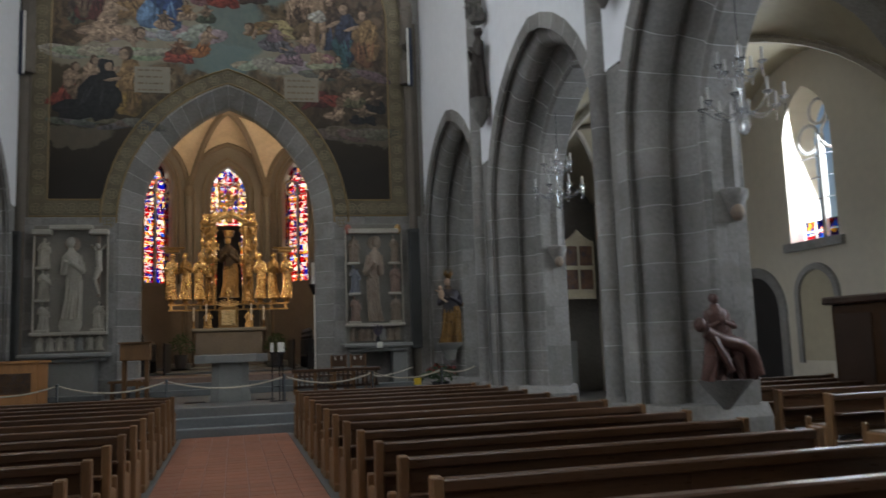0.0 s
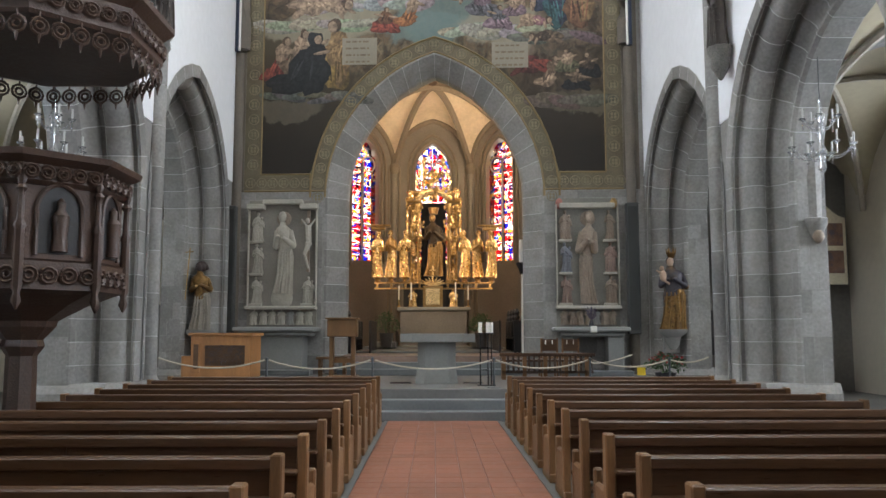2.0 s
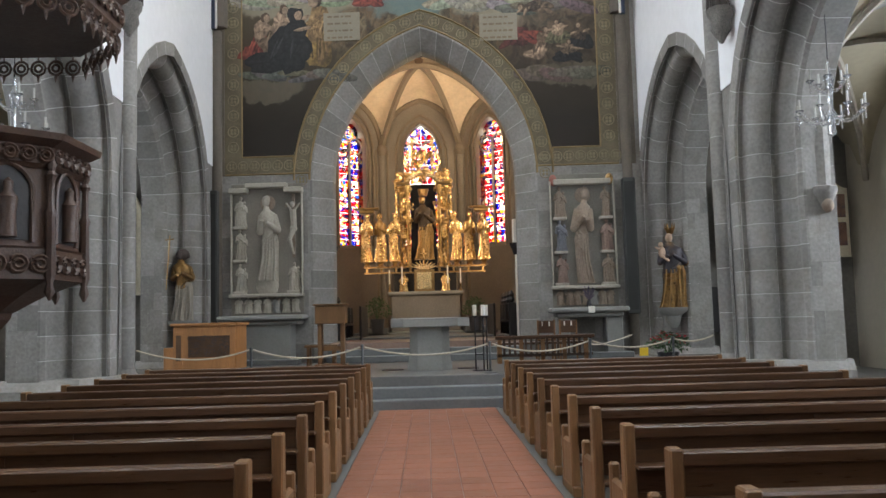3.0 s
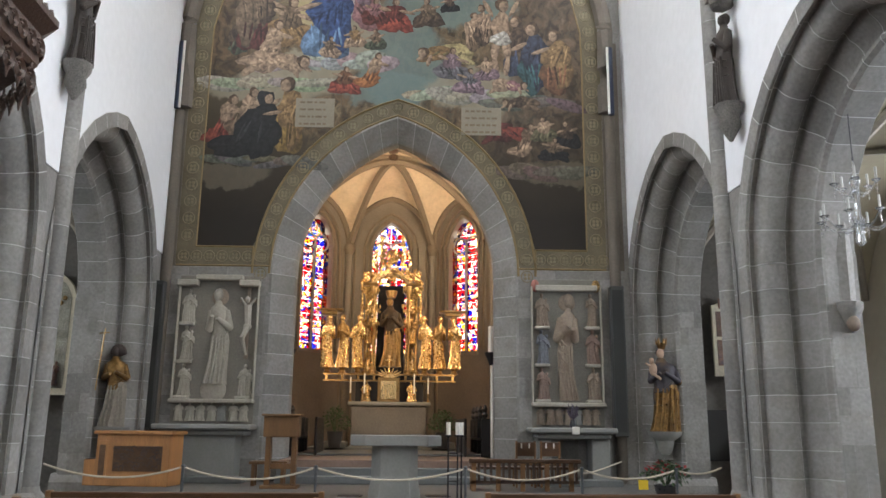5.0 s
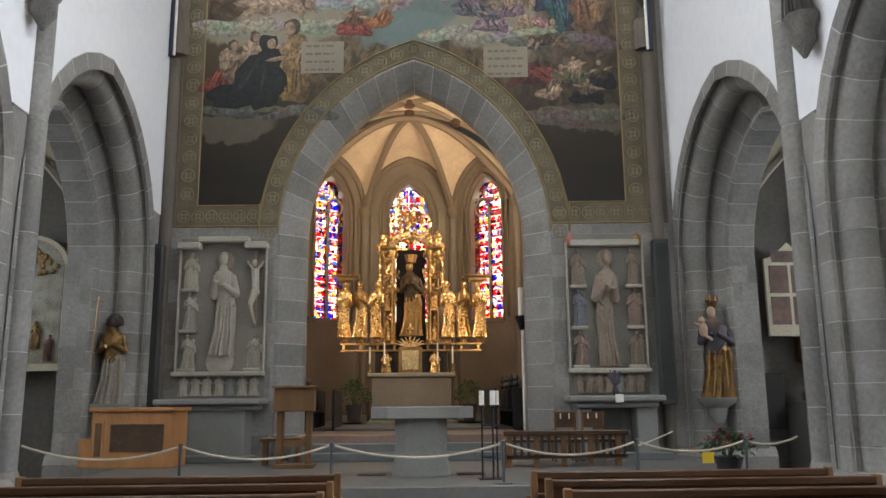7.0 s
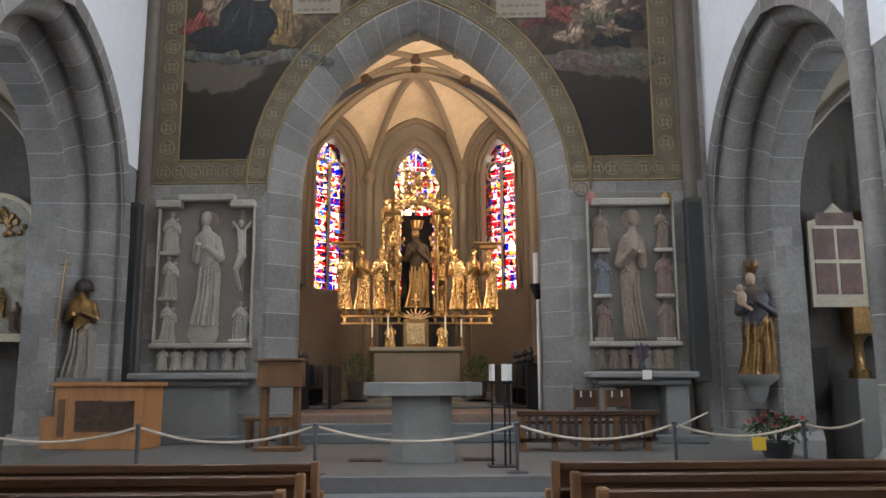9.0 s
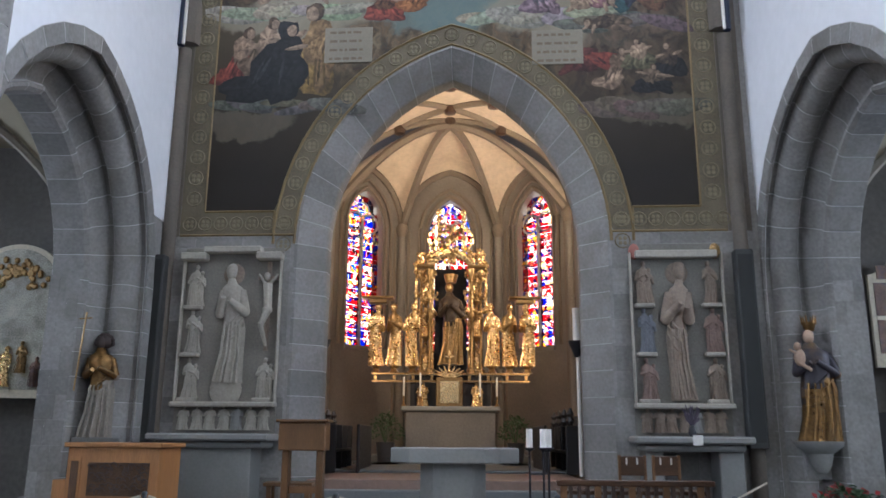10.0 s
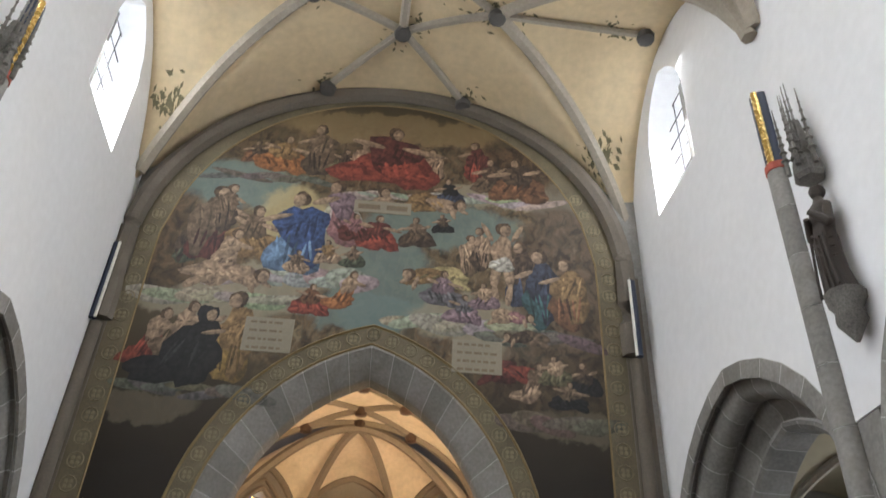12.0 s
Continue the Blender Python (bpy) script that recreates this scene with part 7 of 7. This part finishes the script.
# ---- statues under canopies on the nave walls ----
GREYSTATUE = mat("weathered_grey_carving", (0.17, 0.16, 0.145), 0.85, vary=0.5, grain=6, bump=0.5)
BROWNSTATUE = mat("dark_brown_statue", (0.038, 0.028, 0.022), 0.6, vary=0.45, grain=6, bump=0.4)
for sx, y, z0 in ((1, 18.36, 6.27), (-1, 18.8, 6.75), (1, 12.4, 6.4)):
    x = sx * (NX[sx] - 0.2)
    ct = thing("statue_canopy", "weathered grey stone canopy with pinnacles over a statue", "canopy", "statue canopies")
    cb = link("statue_corbel", lathe(bmesh.new(), [(0.03, 0.0), (0.1, 0.12), (0.18, 0.25), (0.16, 0.4), (0.23, 0.52), (0.24, 0.62)], 9, (x, y, z0)), GREYSTATUE, smooth=True)
    tagged(cb, "carved foliage corbel under a statue", "corbel", "statue corbels")
    figure("wall_statue", "dark weathered stone statue on a corbel", "statue", "nave wall statues", (x, y, z0 + 0.62), 1.62, (BROWNSTATUE, BROWNSTATUE, BROWNSTATUE), seed=int(y * 7), girth=0.9, turn=-90 if sx > 0 else 90)
    part("hood", lathe(bmesh.new(), [(0.16, 2.36), (0.21, 2.42), (0.2, 2.6), (0.11, 2.75), (0.13, 2.95), (0.06, 3.4)], 6, (x, y, z0)), GREYSTATUE, ct)
    for dx, dy, h in ((0, 0, 4.15), (-sx * 0.2, 0.12, 3.7), (-sx * 0.2, -0.12, 3.75), (0, 0.2, 3.9), (0, -0.2, 3.85), (-sx * 0.1, 0.06, 3.95), (-sx * 0.1, -0.06, 4.0)):
        bm = rod(bmesh.new(), (x + dx, y + dy, z0 + 2.5), (x + dx, y + dy, z0 + h), 0.035, 0.005, 6)
        for i in range(6):
            zz = z0 + 2.75 + (h - 2.85) * i / 6
            ball(bm, (x + dx, y + dy, zz), 0.062 - 0.008 * i, 0.062 - 0.008 * i, 0.022, 6)
        part("pinnacle", bm, ALTARSTONE if dx == 0 and dy == 0 else GREYSTATUE, ct, smooth=True)

# ---- pier corbels under the aisle arches ----
for sx in (-1, 1):
    for yp in PIERS[:3]:
        for s2 in (-1, 1):
            x, y = sx * (NX[sx] + 1.22), yp + s2 * 1.0
            cbl = thing("pier_corbel", "carved stone head corbel carrying an aisle arch", "corbel", "pier corbels")
            part("bell", lathe(bmesh.new(), [(0.04, -0.36), (0.12, -0.26), (0.17, -0.12), (0.23, -0.02), (0.23, 0.08), (0.17, 0.1)], 8, (x, y, 3.52)), STONE, cbl, smooth=True)
            part("head", ball(bmesh.new(), (x, y + s2 * 0.12, 3.28), 0.1, 0.1, 0.12, 10), WOODPAINT, cbl, smooth=True)
            part("springer", lathe(bmesh.new(), [(0.17, 3.6), (0.18, 4.4), (0.20, 5.0), (0.26, 5.7)], 8, (x, y - s2 * 0.06, 0)), STONE, cbl)

# carved group on the near south pier
GROUPMAT = mat("red_brown_carving", (0.10, 0.048, 0.038), 0.4, vary=0.45, grain=5, bump=0.4)


def lying(bm):
    tube(bm, [(-0.34, -0.26, 0.62), (-0.12, -0.32, 0.5), (0.12, -0.32, 0.46), (0.3, -0.3, 0.3), (0.38, -0.28, 0.05)], 0.085, 9)
    ball(bm, (-0.42, -0.26, 0.72), 0.085, 0.085, 0.1, 9)
    tube(bm, [(-0.3, -0.38, 0.56), (-0.2, -0.44, 0.3), (-0.1, -0.42, 0.12)], 0.045, 6)
    for x in (-0.3, -0.1, 0.12, 0.3):
        tube(bm, [(x * 0.6, -0.12, 0.5), (x, -0.26, 0.3), (x * 1.1, -0.22, 0.0)], 0.09, 7)


figure("carved_group", "dark red-brown carved seated figure with a lying figure, on the pier", "sculpture", "", (6.45, 11.75, 1.05), 1.15, (GROUPMAT, GROUPMAT, GROUPMAT, GROUPMAT), seed=77, girth=1.35, extras=lying)
k = link("group_console", lathe(bmesh.new(), [(0.04, 0.66), (0.12, 0.76), (0.28, 0.94), (0.36, 1.05)], 9, (6.45, 11.66, 0)), GREYSTATUE, smooth=True)
tagged(k, "grey stone console under the carved group", "bracket")

# ---- south aisle: window, door, niche, confessional ----
M = Matrix(((0, 1, 0, XA), (1, 0, 0, 0), (0, 0, 1, 0), (0, 0, 0, 1)))
for yc in BAYS:
    for sx in (1, -1):
        MM = Matrix(((0, sx, 0, sx * XA), (1, 0, 0, 0), (0, 0, 1, 0), (0, 0, 0, 1)))
        w = thing("window_aisle", "tall pointed aisle window with stone tracery and pale glass", "window", "aisle windows", "structure")
        wc = yc + 0.07
        part("mullion", strip(bmesh.new(), [wc - 0.04, wc + 0.04], lambda u: 3.48, lambda u: 5.7, 0.28, 0.42, MM), STONE, w)
        bm = bmesh.new()
        for du, z, r in ((-0.34, 5.65, 0.3), (0.34, 5.65, 0.3), (0, 6.18, 0.26)):
            tube(bm, [MM @ Vector((wc + du + r * math.cos(a), 0.35, z + r * math.sin(a))) for a in span(0, 6.283, 14)], 0.035, 6)
        part("tracery", bm, STONE, w, smooth=True)
        part("sill", strip(bmesh.new(), [wc - 0.85, wc + 0.85], lambda u: 3.3, lambda u: 3.48, -0.1, 0.3, MM), STONE, w)
        for z in (3.9, 4.35, 4.8, 5.25):
            part("saddle_bar", strip(bmesh.new(), [wc - 0.7, wc + 0.7], lambda u: z, lambda u: z + 0.02, 0.34, 0.36, MM), IRON, w)
        for i, (u, z) in enumerate([(wc + du, 3.6 + 0.22 * j) for du in (-0.52, -0.19, 0.19, 0.52) for j in range(2)]):
            p = new("pane", pane_me)
            p.parent = w
            p.matrix_world = MM @ Matrix.Translation((u, 0.37, z)) @ Matrix.Diagonal((0.3, 1, 0.2, 1))
d = thing("door_1", "dark round-arched doorway with a grey stone surround", "door", kind="structure")
part("leaf", strip(bmesh.new(), span(17.15, 18.71, 14), lambda u: 0.0, lambda u: arch_z(u - 17.93, 0.79, 0.0, 2.08), -0.012, 0.0, M), BLACKWOOD, d)
part("surround", swept_arch(bmesh.new(), [(0.0, 0.0), (0.0, -0.05), (0.2, -0.05), (0.22, 0.0)], 0.80, 0.001, 2.08, 0.0, M, 17.93, 12, 3), STONE, d)
n = thing("wall_niche", "shallow round-arched niche in the aisle wall", "niche", kind="structure")
# flat patch of the darkened plaster gives the recess its shade
part("recess", strip(bmesh.new(), span(15.47, 16.47, 12), lambda u: 1.05, lambda u: arch_z(u - 15.97, 0.51, 0.0, 2.37), -0.012, 0.0, M), AISLEVAULT_DIM, n)
part("surround", swept_arch(bmesh.new(), [(0.0, 0.0), (0.0, -0.06), (0.12, -0.06), (0.14, 0.0)], 0.51, 0.001, 2.37, 1.0, M, 15.97, 12, 3), STONE, n)
cf = thing("confessional", "dark brown wooden confessional with carved panels", "confessional")
part("body", bx(9.6, 11.55, 11.4, 13.3, 0.0, 2.05, bevel=0.02), PEW, cf)
part("cornice", bx(9.5, 11.58, 11.3, 13.4, 2.05, 2.18, bevel=0.03), DARKWOOD, cf)
for y0 in (11.5, 12.45):
    part("panel", bx(9.57, 9.6, y0, y0 + 0.75, 0.3, 1.9, bevel=0.01), DARKWOOD, cf)
for z0 in (0.3, 1.15):
    part("end_panel", bx(9.75, 11.4, 11.37, 11.4, z0, z0 + 0.7, bevel=0.01), DARKWOOD, cf)

# ---- aisle altars ----
PANELPAINT = mat("dark_painted_panel", (0.17, 0.09, 0.06), 0.5, vary=0.7, grain=9, spots=0.6, spot=(0.05, 0.06, 0.10))
CREAM = mat("cream_gilt_frame", (0.60, 0.54, 0.40), 0.5, vary=0.2)
a = thing("wing_altarpiece", "gilded winged altarpiece with painted panels and pinnacles", "altarpiece")
part("wing", strip(bmesh.new(), span(7.88, 9.0, 12), lambda u: 3.0, lambda u: 4.72 + 0.38 * max(0.0, 1 - abs(u - 8.44) / 0.56) ** 1.6, 25.5, 25.58, FLAT), CREAM, a, "cream and gold framed painted wing")
for u0 in (7.97, 8.47):
    for z0 in (3.25, 3.95):
        part("painted_panel", bx(u0, u0 + 0.43, 25.488, 25.5, z0, z0 + 0.62), PANELPAINT, a, "small dark painted panel")
part("painted_panel", bx(8.05, 8.82, 25.488, 25.5, 4.64, 4.9), PANELPAINT, a, "small dark painted panel")
part("shrine", bx(9.05, 10.15, 25.4, 25.9, 3.0, 5.0, bevel=0.02), DARKGOLD, a)
for x in (9.1, 9.4, 9.8):
    bm = rod(bmesh.new(), (x, 25.55, 4.9), (x, 25.55, 6.2), 0.05, 0.008, 6)
    for i in range(5):
        ball(bm, (x + (-1) ** i * 0.06, 25.55, 5.05 + 0.2 * i), 0.06, 0.05, 0.05, 6)
    part("pinnacle", bm, DARKGOLD, a, smooth=True)
part("wing", strip(bmesh.new(), span(10.2, 11.3, 12), lambda u: 2.9, lambda u: 4.72 + 0.38 * max(0.0, 1 - abs(u - 10.75) / 0.55) ** 1.6, 25.5, 25.58, FLAT), CREAM, a, "cream and gold framed painted wing")
for u0 in (10.28, 10.79):
    for z0 in (3.2, 3.95):
        part("painted_panel", bx(u0, u0 + 0.43, 25.488, 25.5, z0, z0 + 0.62), PANELPAINT, a, "small dark painted panel")
part("predella", bx(8.6, 10.3, 25.4, 25.9, 2.45, 3.0, bevel=0.02), DARKGOLD, a)
part("altar_block", bx(8.3, 10.3, 24.9, 25.95, 0.0, 1.6, bevel=0.02), ALTARSTONE, a)
part("column", lathe(bmesh.new(), [(0.2, 1.6), (0.2, 1.75), (0.11, 1.85), (0.1, 2.3), (0.2, 2.45)], 12, (8.75, 25.6, 0)), DARKGOLD, a, smooth=True)
part("dark_panel", bx(7.5, 8.25, 25.8, 25.9, 1.0, 2.2, bevel=0.01), BLACKWOOD, a)
a = thing("framed_panel", "arched gold-framed painted relief panel on the aisle end wall", "painting")
part("frame", strip(bmesh.new(), span(-9.05, -7.3, 16), lambda u: 2.35, lambda u: 4.5 + 0.75 * math.sqrt(max(0, 1 - ((u + 8.175) / 0.88) ** 2)), 25.5, 25.62, FLAT), CREAM, a, "pale gilt frame")
part("picture", strip(bmesh.new(), span(-8.95, -7.41, 16), lambda u: 2.5, lambda u: 4.46 + 0.7 * math.sqrt(max(0, 1 - ((u + 8.175) / 0.78) ** 2)), 25.485, 25.5, FLAT), mat("faded_landscape_relief", (0.36, 0.34, 0.27), 0.5, vary=0.6, grain=5, spots=0.6, spot=(0.1, 0.11, 0.07)), a)
rr = random.Random(12)
for i in range(5):
    bm = bmesh.new()
    b2h = rr.uniform(0.55, 0.85)
    robed(bm, b2h, 90 + i, 1.1)
    bmesh.ops.transform(bm, matrix=Matrix.Translation((-8.75 + 0.29 * i, 25.45, 2.55 + 0.25 * (i % 2))), verts=bm.verts)
    part("carved_figure", bm, (DARKGOLD, PANELPAINT, GOLD)[i % 3], a, "small gilt carved figure", smooth=True)
bm = bmesh.new()
for i in range(70):
    an = rr.uniform(0, math.pi)
    q = rr.uniform(0.35, 0.9)
    ball(bm, (-8.175 + 0.72 * q * math.cos(an), 25.46, 4.4 + 0.66 * q * math.sin(an)), 0.06, 0.04, 0.06, 5)
part("foliage_carving", bm, DARKGOLD, a, "dark gilt foliage carving", smooth=True)["kind"] = "stuff"
part("mount", bx(-8.9, -7.45, 25.62, 26.0, 2.4, 4.5), AISLEVAULT_DIM, a)

# hymn books on the shelves
BOOKBLUE = mat("blue_book_cover", (0.03, 0.06, 0.16), 0.4, vary=0.2)
for x, k in ((-1.6, 12), (-1.25, 12), (1.62, 12), (1.85, 12), (2.0, 15), (2.6, 14), (3.4, 15), (-2.2, 10)):
    y = PEWS[k] - 0.1
    bkk = link("hymn_book", bx(x, x + 0.15, y - 0.055, y + 0.05, 0.626, 0.66, bevel=0.004), BOOKBLUE)
    tagged(bkk, "blue hymn book lying on the pew shelf", "book", "hymn books")
